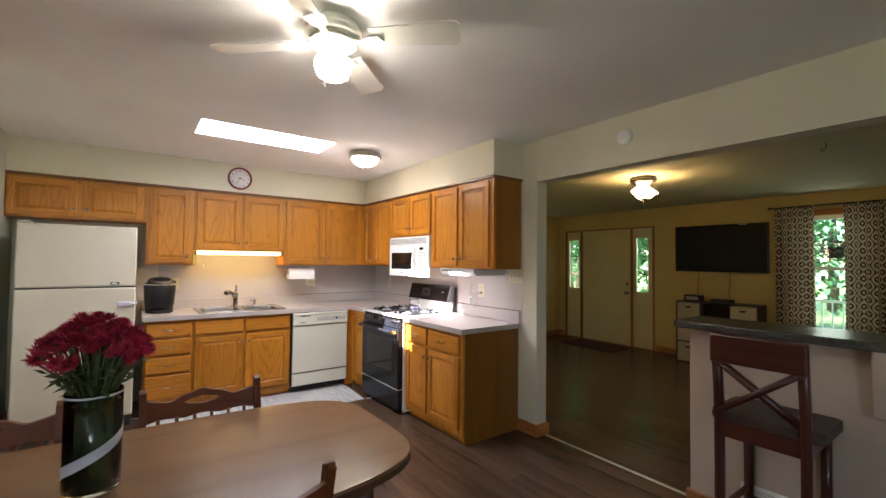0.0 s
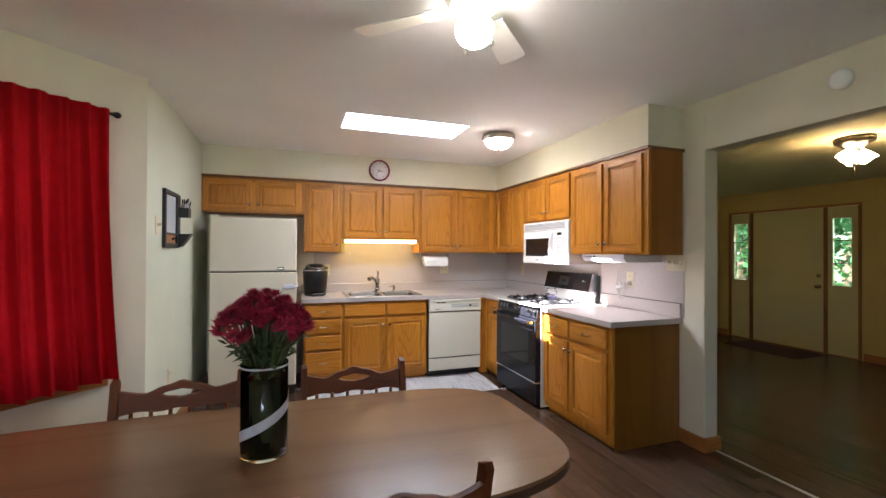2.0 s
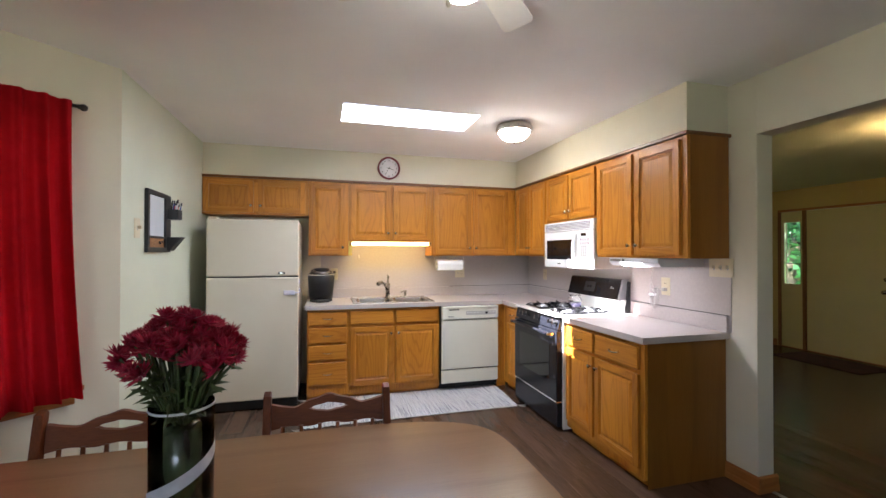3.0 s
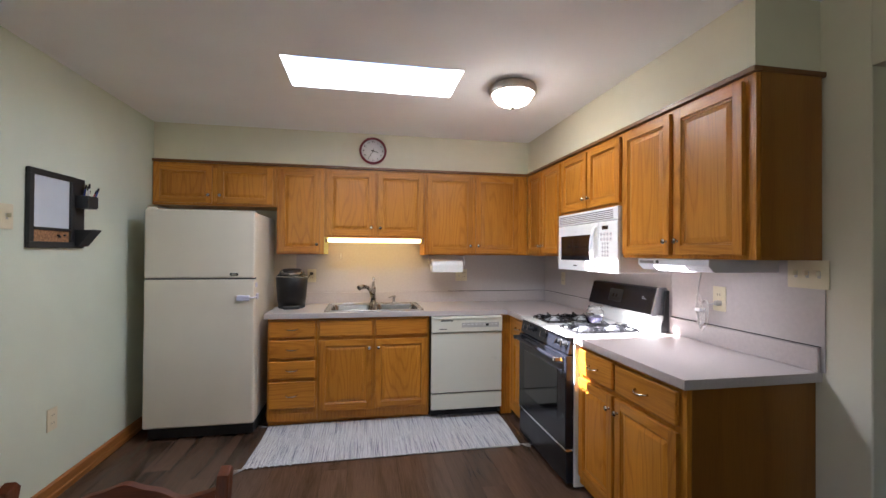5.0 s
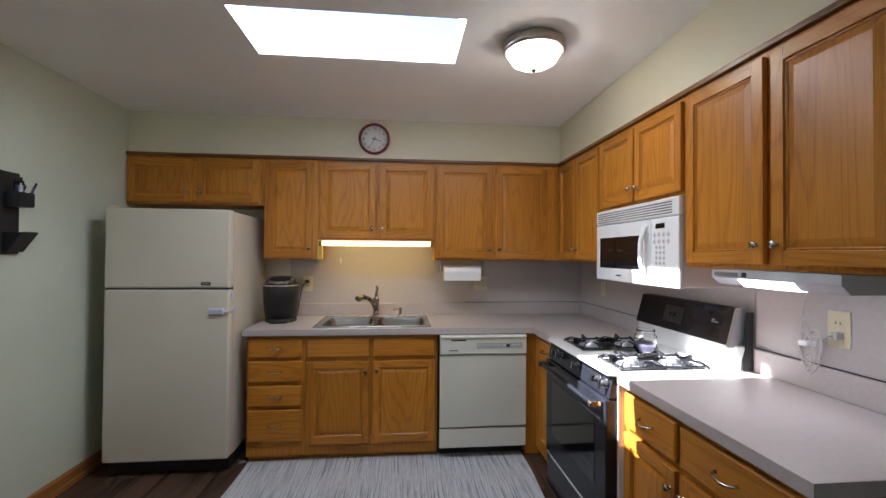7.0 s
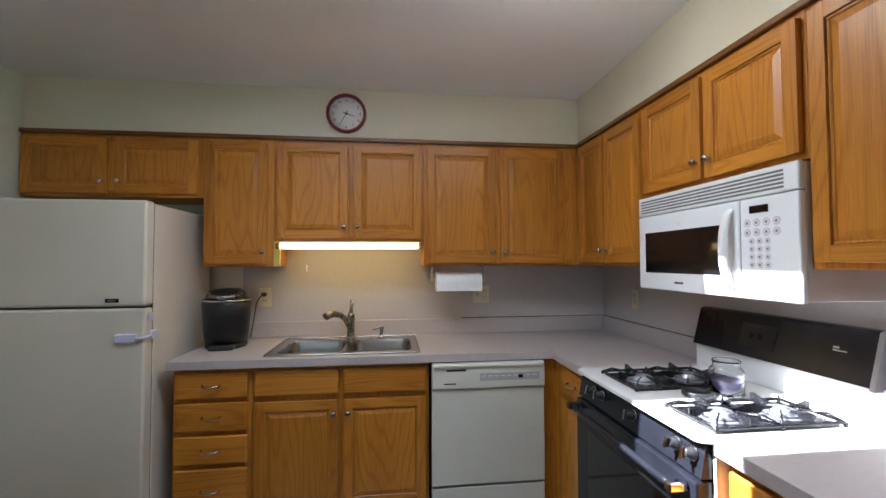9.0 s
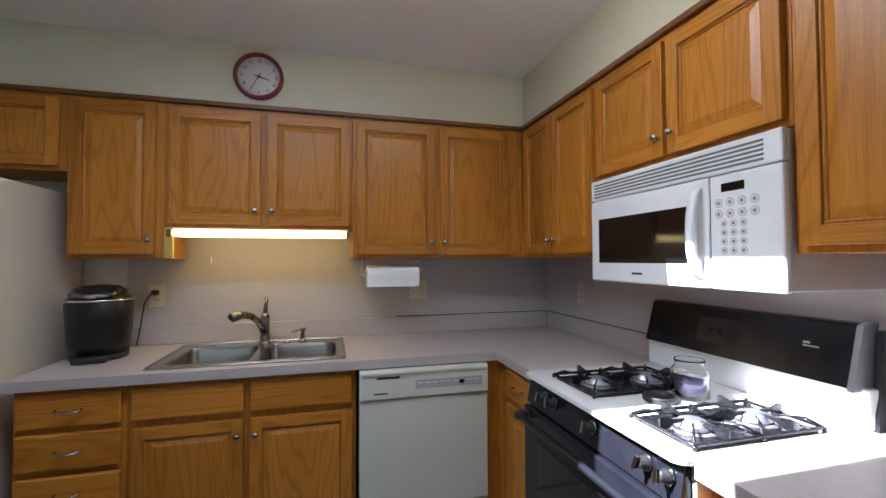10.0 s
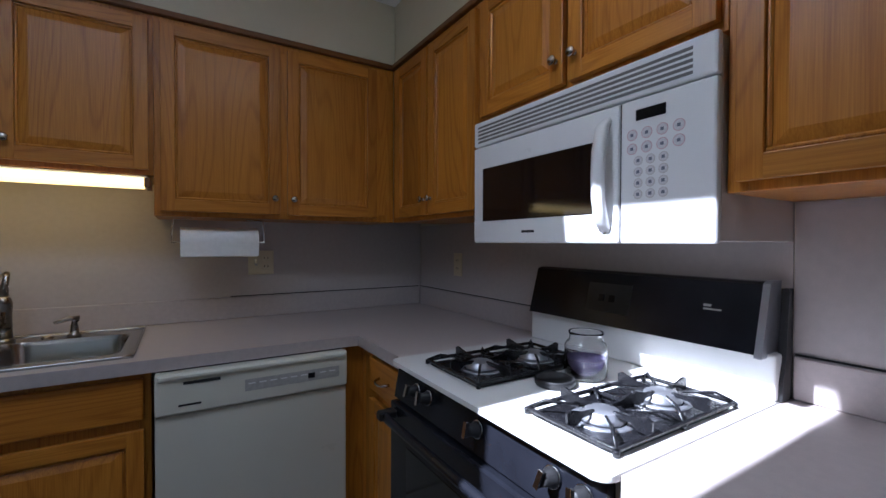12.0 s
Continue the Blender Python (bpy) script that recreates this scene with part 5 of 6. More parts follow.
ll = thing("living_room_ceiling_light", (4.634, 2.547, ZL), 20, "lit bronze ceiling light with three tulip shades", "ceiling light")
part("canopy", lathe(bmesh.new(), [(0.12, -0.001), (0.13, -0.015), (0.125, -0.04), (0.09, -0.06), (0.05, -0.085), (0.03, -0.09)], 28), "pewter", ll)
part("stem", lathe(bmesh.new(), [(0.028, -0.0905), (0.020, -0.11), (0.024, -0.12), (0.014, -0.135), (0.014, -0.205), (0.018, -0.212), (0.008, -0.225), (0, -0.228)], 18), "pewter", ll)
for k in range(3):
    a = radians(30 + 120 * k)
    c, s = math.cos(a), math.sin(a)
    arm = part("arm", tube(bmesh.new(), [(0.014 * c, 0.014 * s, -0.175), (0.020 * c, 0.020 * s, -0.195), (0.026 * c, 0.026 * s, -0.202)], 0.007, 8), "pewter", ll)
    part("shade", lathe(bmesh.new(), [(0.016, 0.0), (0.034, 0.012), (0.044, 0.040), (0.048, 0.070), (0.064, 0.100), (0.061, 0.100), (0.045, 0.071), (0.040, 0.040), (0.030, 0.016), (0, 0.010)], 20, (0.026 * c, 0.026 * s, -0.206), Matrix.Rotation(radians(38), 4, (-s, c, 0)), cap=False), "shade_lit", arm, "lit frosted tulip shade")
part("pull_chain", tube(bmesh.new(), [(0, 0, -0.227), (0.002, 0, -0.31)], 0.002, 6), "pewter", ll)

smoke = thing("smoke_detector", (XR, 1.795, 2.250), -90, "round white smoke detector on the wall", "smoke detector")
part("body", lathe(bmesh.new(), [(0.050, 0.0), (0.050, 0.018), (0.043, 0.030), (0.026, 0.035), (0, 0.035)], 32, turn=TURN_NY), "white_plastic", smoke)
hook = thing("ceiling_hook", (4.42, 1.08, ZL), 0, "small metal plant hook in the ceiling", "hook")
part("hook", tube(bmesh.new(), [(0, 0, 0), (0, 0, -0.04), (0.0, 0.018, -0.06), (0, 0.03, -0.045), (0, 0.022, -0.032)], 0.004, 8), "pewter", hook)

# ---- clock ----
M["clock_rim"] = material("dark_red_plastic", (0.20, 0.015, 0.025), 0.3, var=0.1)
M["clock_face"] = material("white_dial", (0.86, 0.85, 0.86), 0.4, var=0.02)
clock = thing("wall_clock", (1.295, UF_Y + 0.0115, 2.252), 0, "round wall clock with a dark red rim", "clock")
part("rim", lathe(bmesh.new(), [(0.115, 0), (0.115, 0.022), (0.108, 0.030), (0.100, 0.028), (0.098, 0.010), (0.098, 0)], 44, turn=TURN_NY, cap=False), "clock_rim", clock)
dial = part("dial", lathe(bmesh.new(), [(0.0985, 0.001), (0.0985, 0.008), (0, 0.0082)], 44, turn=TURN_NY), "clock_face", clock)
def hand(name, deg, length, w, y):
    a = radians(deg)
    d = Vector((math.sin(a), 0, math.cos(a)))
    n = Vector((d.z, 0, -d.x))
    bm = bmesh.new()
    vs = []
    for yy in (y, y - 0.0012):
        for p in (d * -0.018 + n * w, d * -0.018 - n * w, d * length - n * w * 0.5, d * length + n * w * 0.5):
            vs.append(bm.verts.new(p + Vector((0, yy, 0))))
    for f in ((0, 1, 2, 3), (4, 5, 6, 7), (0, 1, 5, 4), (1, 2, 6, 5), (2, 3, 7, 6), (3, 0, 4, 7)):
        bm.faces.new([vs[i] for i in f])
    part(name, bm, "black_matt", dial)
hand("hour_hand", 107, 0.052, 0.0030, -0.0110)
hand("minute_hand", 210, 0.074, 0.0022, -0.0130)
part("hub", lathe(bmesh.new(), [(0.006, 0.008), (0.006, 0.016), (0, 0.017)], 14, turn=TURN_NY), "black_matt", dial)
for k in range(60):
    if k % 5 == 0:
        a = radians(k * 6)
        cu = bpy.data.curves.new("numeral", "FONT")
        cu.body, cu.size, cu.align_x, cu.align_y = str(k // 5 or 12), 0.023, "CENTER", "CENTER"
        tmp = bpy.data.objects.new("numeral", cu)
        scene.collection.objects.link(tmp)
        me = bpy.data.meshes.new_from_object(tmp.evaluated_get(bpy.context.evaluated_depsgraph_get()))
        bpy.data.objects.remove(tmp)
        me.materials.append(M["dark_slot"])
        shared("numeral", me, dial, (0.078 * math.sin(a), -0.0090, 0.078 * math.cos(a)), (radians(90), 0, 0))

# ---- board on the cream wall ----
wb = thing("wall_organizer", (XL, 3.750, 1.392), 90, "black wall organizer with whiteboard, cork strip and pen cup", "organizer")
bm = bmesh.new()
for a in ((0, 0.335, 0, 0.032), (0, 0.335, 0.370, 0.400), (0, 0.032, 0.032, 0.370), (0.303, 0.335, 0.032, 0.370), (0.032, 0.303, 0.092, 0.106)):
    bx(bm, a[0], a[1], -0.022, -0.001, a[2], a[3], 0.002)
part("frame", bm, "black_matt", wb)
part("whiteboard", box(0.032, 0.303, -0.010, -0.002, 0.106, 0.370), "whiteboard", wb, "white marker surface")
cork = part("cork_strip", box(0.032, 0.303, -0.010, -0.002, 0.032, 0.092), "cork", wb, "cork strip with pins")
for x, z in ((0.215, 0.068), (0.225, 0.060), (0.265, 0.070)):
    part("pin", lathe(bmesh.new(), [(0.005, 0.0), (0.004, 0.006), (0.006, 0.009), (0, 0.010)], 10, (x, -0.010, z), TURN_NY), "black_matt", cork)
part("side_board", box(0.336, 0.430, -0.014, -0.001, 0.0, 0.400, 0.002), "black_matt", wb)
cup = bmesh.new()
for a in ((0.340, 0.428, -0.085, -0.081, 0.235, 0.300), (0.340, 0.344, -0.081, -0.0145, 0.235, 0.300), (0.424, 0.428, -0.081, -0.0145, 0.235, 0.300), (0.340, 0.428, -0.081, -0.0145, 0.230, 0.235)):
    bx(cup, *a)
part("pen_cup", cup, "black_matt", wb)
pk = bmesh.new()
prism(pk, [(-0.0145, 0.01), (-0.035, 0.01), (-0.105, 0.105), (-0.100, 0.108), (-0.034, 0.018), (-0.0145, 0.018)], 0.345, 0.425, Matrix(((0, 0, 1, 0), (1, 0, 0, 0), (0, 1, 0, 0), (0, 0, 0, 1))))
for x in (0.340, 0.4255):
    prism(pk, [(-0.0145, 0.01), (-0.035, 0.01), (-0.105, 0.105), (-0.0145, 0.105)], x, x + 0.0045, Matrix(((0, 0, 1, 0), (1, 0, 0, 0), (0, 1, 0, 0), (0, 0, 0, 1))))
part("letter_pocket", pk, "black_matt", wb)
for x, y, lean, mat, l in ((0.36, -0.04, 0.10, "pen_blue", 0.13), (0.375, -0.06, -0.15, "pen_white", 0.12), (0.39, -0.035, 0.2, "pen_red", 0.115), (0.405, -0.065, 0.35, "pen_blue", 0.12), (0.365, -0.065, -0.05, "pen_white", 0.135), (0.41, -0.045, 0.5, "pen_red", 0.11), (0.385, -0.05, 0.02, "pen_white", 0.125), (0.40, -0.03, 0.28, "pen_blue", 0.105), (0.37, -0.028, 0.0, "black_matt", 0.13)):
    pen = thing("pen", (XL - y, 3.750 + x, 1.392 + 0.236), 90, "slim pen standing in the wall organizer's cup", "pen", "pens")
    part("barrel", tube(bmesh.new(), [(0, 0, 0), (lean * l * 0.8, -0.08 * l, l * 0.8)], 0.0042, 8), mat, pen)
    part("cap", tube(bmesh.new(), [(lean * l * 0.8, -0.08 * l, l * 0.8), (lean * l, -0.10 * l, l)], 0.0048, 8), "black_matt", pen)

# ---- curtains ----
def drape(x0, x1, z0, z1, folds, depth, mat, seed, flare=0.0, cell=0.012, gather=1.0, sag=0.0):
    """A hanging folded cloth along x; the UV runs along the flat cloth in metres."""
    rnd = random.Random(seed)
    ph = [rnd.uniform(0, 6.28) for _ in range(6)]
    nx, nz = int((x1 - x0) / cell), 26
    verts, faces, uvs = [], [], []
    for j in range(nz + 1):
        v = j / nz
        for i in range(nx + 1):
            s = i / nx
            grow = 0.35 + 0.65 * min(1, v * 2.2)
            wob = s * folds * 2 * math.pi + 0.7 * math.sin(s * 5 + ph[0]) + 0.25 * v * math.sin(s * 9 + ph[1])
            fold = math.sin(wob)
            y = depth * grow * (math.copysign(abs(fold) ** 0.65, fold) + 0.35 * math.sin(2.3 * wob + ph[2] + v) + 0.45 * math.sin(0.47 * wob + ph[3]))
            x = x0 + (x1 - x0) * s - flare * v * v * (1 - s) + 0.006 * math.sin(wob + 1.3) * grow
            z = z1 - (z1 - z0) * v + 0.006 * math.sin(wob * 0.5 + ph[4]) * v - sag * v * s
            verts.append((x, y, z))
            uvs.append((s * (x1 - x0) * 1.6 * gather, (1 - v) * (z1 - z0)))
    for j in range(nz):
        for i in range(nx):
            a = j * (nx + 1) + i
            faces.append((a, a + 1, a + nx + 2, a + nx + 1))
    me = bpy.data.meshes.new("cloth")
    me.from_pydata(verts, [], faces)
    lay = me.uv_layers.new(name="UVMap")
    for l in me.loops:
        lay.data[l.index].uv = uvs[l.vertex_index]
    for p in me.polygons:
        p.use_smooth = True
    me.materials.append(M[mat])
    return me


rc = thing("red_curtain", (BAY_A.x, BAY_A.y, 0), ang, "crimson curtain hanging on a dark rod over the angled window", "curtain")
cl = shared("cloth", drape(0.262, 1.62, 0.685, 2.122, 15.0, 0.036, "red", 3, flare=0.06, sag=0.03, cell=0.006), rc, (0, 0.132, 0))
rod = thing("curtain_rod", (BAY_A.x, BAY_A.y, 2.115), ang, "dark bronze curtain rod with round finials", "curtain rod", "curtain rods")
part("pole", tube(bmesh.new(), [(0.215, 0.075, 0), (1.80, 0.075, 0)], 0.009, 10), "rod", rod)
part("finial", lathe(bmesh.new(), [(0, -0.034), (0.012, -0.030), (0.018, -0.018), (0.016, -0.006), (0.010, 0.0), (0.012, 0.006)], 14, (0.213, 0.075, 0), TURN_X), "rod", rod)
for x in (0.30, 1.7):
    part("bracket", tube(bmesh.new(), [(x, 0.001, 0), (x, 0.06, 0.0), (x, 0.075, -0.011)], 0.006, 8), "rod", rod)

# ---- dining table and chairs ----
table = thing("dining_table", (0.24, 1.89, 0), 0, "brown laminate dining table with rounded ends", "table")
def super_outline(a, b, n, steps=96):
    pts = []
    for k in range(steps):
        t = 2 * math.pi * k / steps
        c, s = math.cos(t), math.sin(t)
        pts.append((a * math.copysign(abs(c) ** (2 / n), c), b * math.copysign(abs(s) ** (2 / n), s)))
    return pts
bm = bmesh.new()
prism(bm, super_outline(1.045, 0.452, 4.6), 0.7345, 0.745, bevel=0.003)
part("tabletop", bm, "table", table, "brown wood-grain laminate top")
bm = bmesh.new()
prism(bm, super_outline(1.047, 0.454, 4.6), 0.712, 0.734, bevel=0.004)
part("edge_band", bm, "table_edge", table)
for x in (-0.84, 0.84):
    part("apron", box(x - 0.011, x + 0.011, -0.30, 0.30, 0.635, 0.7115, 0.003), "table_edge", table)
for y in (-0.32, 0.32):
    part("apron", box(-0.80, 0.80, y - 0.011, y + 0.011, 0.635, 0.7115, 0.003), "table_edge", table)
for x in (-0.82, 0.82):
    for y in (-0.31, 0.31):
        part("leg", lathe(bmesh.new(), [(0.018, FZ), (0.024, 0.06), (0.020, 0.09), (0.032, 0.30), (0.038, 0.42), (0.028, 0.47), (0.036, 0.50), (0.036, 0.711)], 16, (x, y, 0)), "table_edge", table)

def dining_chair(at, rz, label):
    ch = thing("dining_chair", at, rz, label, "chair", "chairs round the dining table")
    bm = bmesh.new()
    prism(bm, [(-0.19, -0.22), (0.19, -0.22), (0.225, -0.18), (0.215, 0.15), (0.19, 0.20), (-0.19, 0.20), (-0.215, 0.15), (-0.225, -0.18)], 0.425, 0.455, bevel=0.008)
    part("seat", bm, "chair", ch)
    # crest rail with a scalloped top and a hand hole
    n = 44
    bm = bmesh.new()
    cols = []
    for i in range(n + 1):
        x = -0.205 + 0.41 * i / n
        q = abs(x) / 0.205
        top = 0.812 + 0.030 * math.exp(-(q / 0.36) ** 2) + 0.012 * math.exp(-((q - 1) / 0.16) ** 2) - 0.008 * math.exp(-((q - 0.66) / 0.16) ** 2) + 0.0022 * math.cos(q * 17)
        bot = 0.738 + 0.004 * math.cos(q * 9)
        mid, hh = 0.797, 0.0
        if abs(x) < 0.066:
            r = abs(x) / 0.066
            hh = 0.0125 * math.sqrt(max(0, 1 - r ** 2.6)) * (1 + 0.35 * math.exp(-(r / 0.3) ** 2))
        y0 = 0.200 + 0.012 * (1 - q * q)
        row = []
        for z in (bot, mid - hh, mid + hh, top):
            yy = y0 + 0.13 * (z - 0.45)
            row.append((bm.verts.new((x, yy, z)), bm.verts.new((x, yy + 0.019, z))))
        cols.append(row)
    for a, b in zip(cols, cols[1:]):
        for i, j in ((0, 1), (2, 3)):
            bm.faces.new([a[i][0], b[i][0], b[j][0], a[j][0]])
            bm.faces.new([a[i][1], a[j][1], b[j][1], b[i][1]])
        for i in range(4):
            if i in (1, 2) and (a[1][0].co - a[2][0].co).length < 1e-5 and (b[1][0].co - b[2][0].co).length < 1e-5:
                continue
            bm.faces.new([a[i][0], a[i][1], b[i][1], b[i][0]])
    for c in (cols[0], cols[-1]):
        for i, j in ((0, 1), (2, 3)):
            bm.faces.new([c[i][0], c[j][0], c[j][1], c[i][1]])
    bmesh.ops.remove_doubles(bm, verts=bm.verts, dist=0.00005)
    part("crest_rail", bm, "chair", ch, "scalloped crest rail with a hand hole")
    for sx in (-1, 1):
        bm = bmesh.new()
        prism(bm, [(0.165, 0.452), (0.198, 0.452), (0.236, 0.70), (0.252, 0.80), (0.274, 0.858), (0.262, 0.872), (0.232, 0.862), (0.205, 0.72)], min(sx * 0.2055, sx * 0.232), max(sx * 0.2055, sx * 0.232),
              Matrix(((0, 0, 1, 0), (1, 0, 0, 0), (0, 1, 0, 0), (0, 0, 0, 1))), bevel=0.004)
        part("back_post", bm, "chair_z", ch)
    for k in range(6):
        x = -0.165 + 0.33 * k / 5
        part("spindle", tube(bmesh.new(), [(x * 0.92, 0.175, 0.450), (x, 0.215, 0.60), (x, 0.239, 0.744)], [0.008, 0.011, 0.007], 8), "chair_z", ch)
    for x in (-0.165, 0.165):
        for y in (-0.165, 0.15):
            part("leg", tube(bmesh.new(), [(x * 1.22, y * 1.22, FZ), (x * 1.15, y * 1.15, 0.15), (x * 1.1, y * 1.1, 0.26), (x, y, 0.43)], [0.013, 0.020, 0.024, 0.017], 12), "chair_z", ch)
        part("side_stretcher", tube(bmesh.new(), [(x * 1.14, -0.19, 0.17), (x * 1.14, 0.0, 0.17), (x * 1.14, 0.17, 0.17)], [0.009, 0.014, 0.009], 10), "chair", ch)
    part("stretcher", tube(bmesh.new(), [(-0.188, 0, 0.17), (0, 0, 0.17), (0.188, 0, 0.17)], [0.009, 0.014, 0.009], 10), "chair", ch)
    return ch

c1 = dining_chair((0.690, 2.165, 0), 0, "red-brown wooden chair with a scalloped back at the table")
copy_thing(c1, pose(0.008, 2.175, 0, 0, 0, 2))
copy_thing(c1, pose(0.640, 1.635, 0, 0, 0, 182))

# ---- flowers ----
vase = thing("vase_of_flowers", (0.343, 1.885, 0.745), 0, "glass cylinder vase of magenta-red mums on the table", "flowers")
g = lathe(bmesh.new(), [(0, 0.0005), (0.064, 0.0005), (0.069, 0.004), (0.069, 0.285), (0.0655, 0.285), (0.0655, 0.010), (0, 0.008)], 40, cap=False)
part("vase", g, "vase_glass", vase, "clear glass cylinder")
part("water", lathe(bmesh.new(), [(0, 0.0090), (0.0645, 0.0110), (0.0645, 0.225), (0, 0.225)], 32, cap=False), "water", vase, "dark greenish water")
bm = bmesh.new()
n = 60
lo, hi = [], []
for i in range(n + 1):
    s = i / n
    a = radians(150 + 330 * s)
    z = 0.040 + 0.20 * s
    w = 0.016
    lo.append(bm.verts.new((0.0702 * math.cos(a), 0.0702 * math.sin(a), z - w)))
    hi.append(bm.verts.new((0.0702 * math.cos(a), 0.0702 * math.sin(a), z + w)))
for i in range(n):
    bm.faces.new([lo[i], lo[i + 1], hi[i + 1], hi[i]])
part("ribbon", bm, "ribbon", vase, "white ribbon wound round the glass")
part("rim_band", lathe(bmesh.new(), [(0.0698, 0.274), (0.0708, 0.277), (0.0698, 0.280)], 32, cap=False), "ribbon", vase)
rnd = random.Random(7)
heads = []
bm = bmesh.new()
for k in range(86):
    a = rnd.uniform(0, 2 * math.pi)
    r = 0.124 * math.sqrt(rnd.uniform(0, 1))
    hx, hy = r * math.cos(a) * 1.05, r * math.sin(a)
    hz = 0.490 - 0.50 * r + rnd.uniform(-0.03, 0.02) - 0.035 * (r / 0.128) ** 3
    heads.append((hx, hy, hz, a, r))
    bxp, byp = 0.048 * math.cos(a + 2.6) * rnd.random(), 0.048 * math.sin(a + 2.6) * rnd.random()
    tube(bm, [(bxp, byp, 0.03), (hx * 0.25, hy * 0.25, 0.24), (hx * 0.6, hy * 0.6, 0.33), (hx, hy, hz - 0.012)], 0.0031, 5)
tagged(part("stem_bundle", bm, "leaf", vase, "tight green stems"), kind="stuff")
def leaf(bm, at, way, l, w):
    way = Vector(way).normalized()
    side = way.cross(Vector((0, 0, 1))).normalized() if abs(way.z) < 0.95 else Vector((1, 0, 0))
    up = side.cross(way)
    p = [Vector(at), Vector(at) + way * l * 0.35 + side * w - up * 0.004, Vector(at) + way * l, Vector(at) + way * l * 0.35 - side * w - up * 0.004]
    mid = bm.verts.new(Vector(at) + way * l * 0.45 + up * 0.004)
    vs = [bm.verts.new(q) for q in p]
    for k in range(4):
        bm.faces.new([vs[k], vs[(k + 1) % 4], mid])
bm = bmesh.new()
for k in range(150):
    a, z = rnd.uniform(0, 6.283), rnd.uniform(0.24, 0.40)
    r = (0.03 + max(0, z - 0.26) * 0.75) * rnd.uniform(0.4, 1.1)
    leaf(bm, (r * math.cos(a), r * math.sin(a), z), (math.cos(a + rnd.uniform(-1, 1)), math.sin(a + rnd.uniform(-1, 1)), rnd.uniform(-0.6, 0.9)), rnd.uniform(0.025, 0.055), rnd.uniform(0.005, 0.011))
for k in range(120):
    a, z = rnd.uniform(0, 6.283), rnd.uniform(0.03, 0.20)
    r = 0.058 * math.sqrt(rnd.random())
    leaf(bm, (r * math.cos(a), r * math.sin(a), z), (rnd.uniform(-0.3, 0.3), rnd.uniform(-0.3, 0.3), 1), 0.02, 0.004)
tagged(part("greenery", bm, "leaf", vase, "small ragged green leaves"), kind="stuff")
def mum(seed):
    """A mum's head: rings of narrow petals, shorter and steeper towards the middle."""
    rr = random.Random(seed)
    bm = bmesh.new()
    for ring, (n, l, tilt) in enumerate(((22, 0.037, 0.05), (20, 0.033, 0.45), (16, 0.027, 0.85), (11, 0.020, 1.2), (6, 0.014, 1.45))):
        for k in range(n):
            a = 2 * math.pi * (k + 0.5 * (ring % 2)) / n + rr.uniform(-0.12, 0.12)
            t = tilt + rr.uniform(-0.16, 0.16)
            ll_ = l * rr.uniform(0.85, 1.12)
            d = Vector((math.cos(a) * math.cos(t), math.sin(a) * math.cos(t), math.sin(t)))
            s = Vector((-math.sin(a), math.cos(a), 0)) * 0.0040
            o = Vector((0, 0, -0.004 + 0.002 * ring))
            up = s.cross(d).normalized() * -0.0022
            v = [bm.verts.new(o), bm.verts.new(o + d * ll_ * 0.55 + s), bm.verts.new(o + d * ll_ + up * 2), bm.verts.new(o + d * ll_ * 0.55 - s)]
            bm.faces.new(v)
    return mesh_of("flower_head", bm, "petal")
mums = [mum(s) for s in (11, 12, 13)]
for i, (hx, hy, hz, a, r) in enumerate(heads):
    t = min(1.0, r / 0.128 * 0.85)
    ob = shared("flower_head", mums[i % 3], vase, (hx, hy, hz), (-t * math.sin(a) * 1.0, t * math.cos(a) * 1.0, rnd.uniform(0, 6)))
    s = rnd.uniform(0.74, 1.08)
    ob.scale = (s, s, s)

# ---- bar stool ----
stool = thing("bar_stool", (2.855, 0.965, 0), 0, "dark cherry bar stool with a cross back at the bar", "bar stool")
for y in (-0.160, 0.160):
    part("back_post", tube(bmesh.new(), [(-0.180, y, FZ), (-0.178, y, 0.35), (-0.175, y, 0.66), (-0.185, y, 0.85), (-0.215, y, 1.085)], 0.024, 4), "cherry", stool)
    part("front_leg", tube(bmesh.new(), [(0.160, y * 0.95, FZ), (0.158, y * 0.95, 0.66)], 0.025, 4), "cherry", stool)
    part("side_rail", box(-0.16, 0.145, y - 0.010, y + 0.010, 0.615, 0.675, 0.002), "cherry_x", stool)
    part("side_stretcher", box(-0.165, 0.145, y * 0.97 - 0.009, y * 0.97 + 0.009, 0.26, 0.29, 0.003), "cherry_x", stool)
part("top_rail", box(-0.232, -0.206, -0.182, 0.182, 0.962, 1.096, 0.010, 2), "cherry_x", stool)
for s in (-1, 1):
    part("cross_bar", tube(bmesh.new(), [(-0.180 + 0.004 * s, -0.156 * s, 0.735), (-0.196 + 0.004 * s, 0, 0.850), (-0.212 + 0.004 * s, 0.156 * s, 0.970)], 0.019, 4), "cherry_x", stool)
part("back_rail", box(-0.188, -0.168, -0.160, 0.160, 0.615, 0.690, 0.002), "cherry_x", stool)
part("front_rail", box(0.150, 0.168, -0.150, 0.150, 0.615, 0.675, 0.002), "cherry_x", stool)
part("footrest", box(0.147, 0.168, -0.150, 0.150, 0.20, 0.235, 0.004), "cherry_x", stool)
part("rear_stretcher", box(-0.188, -0.170, -0.160, 0.160, 0.20, 0.23, 0.003), "cherry_x", stool)
bm = bmesh.new()
prism(bm, rounded(-0.165, 0.195, -0.210, 0.210, 0.04), 0.676, 0.722, bevel=0.016)
part("seat", bm, "seat_pad", stool, "dark brown padded seat")
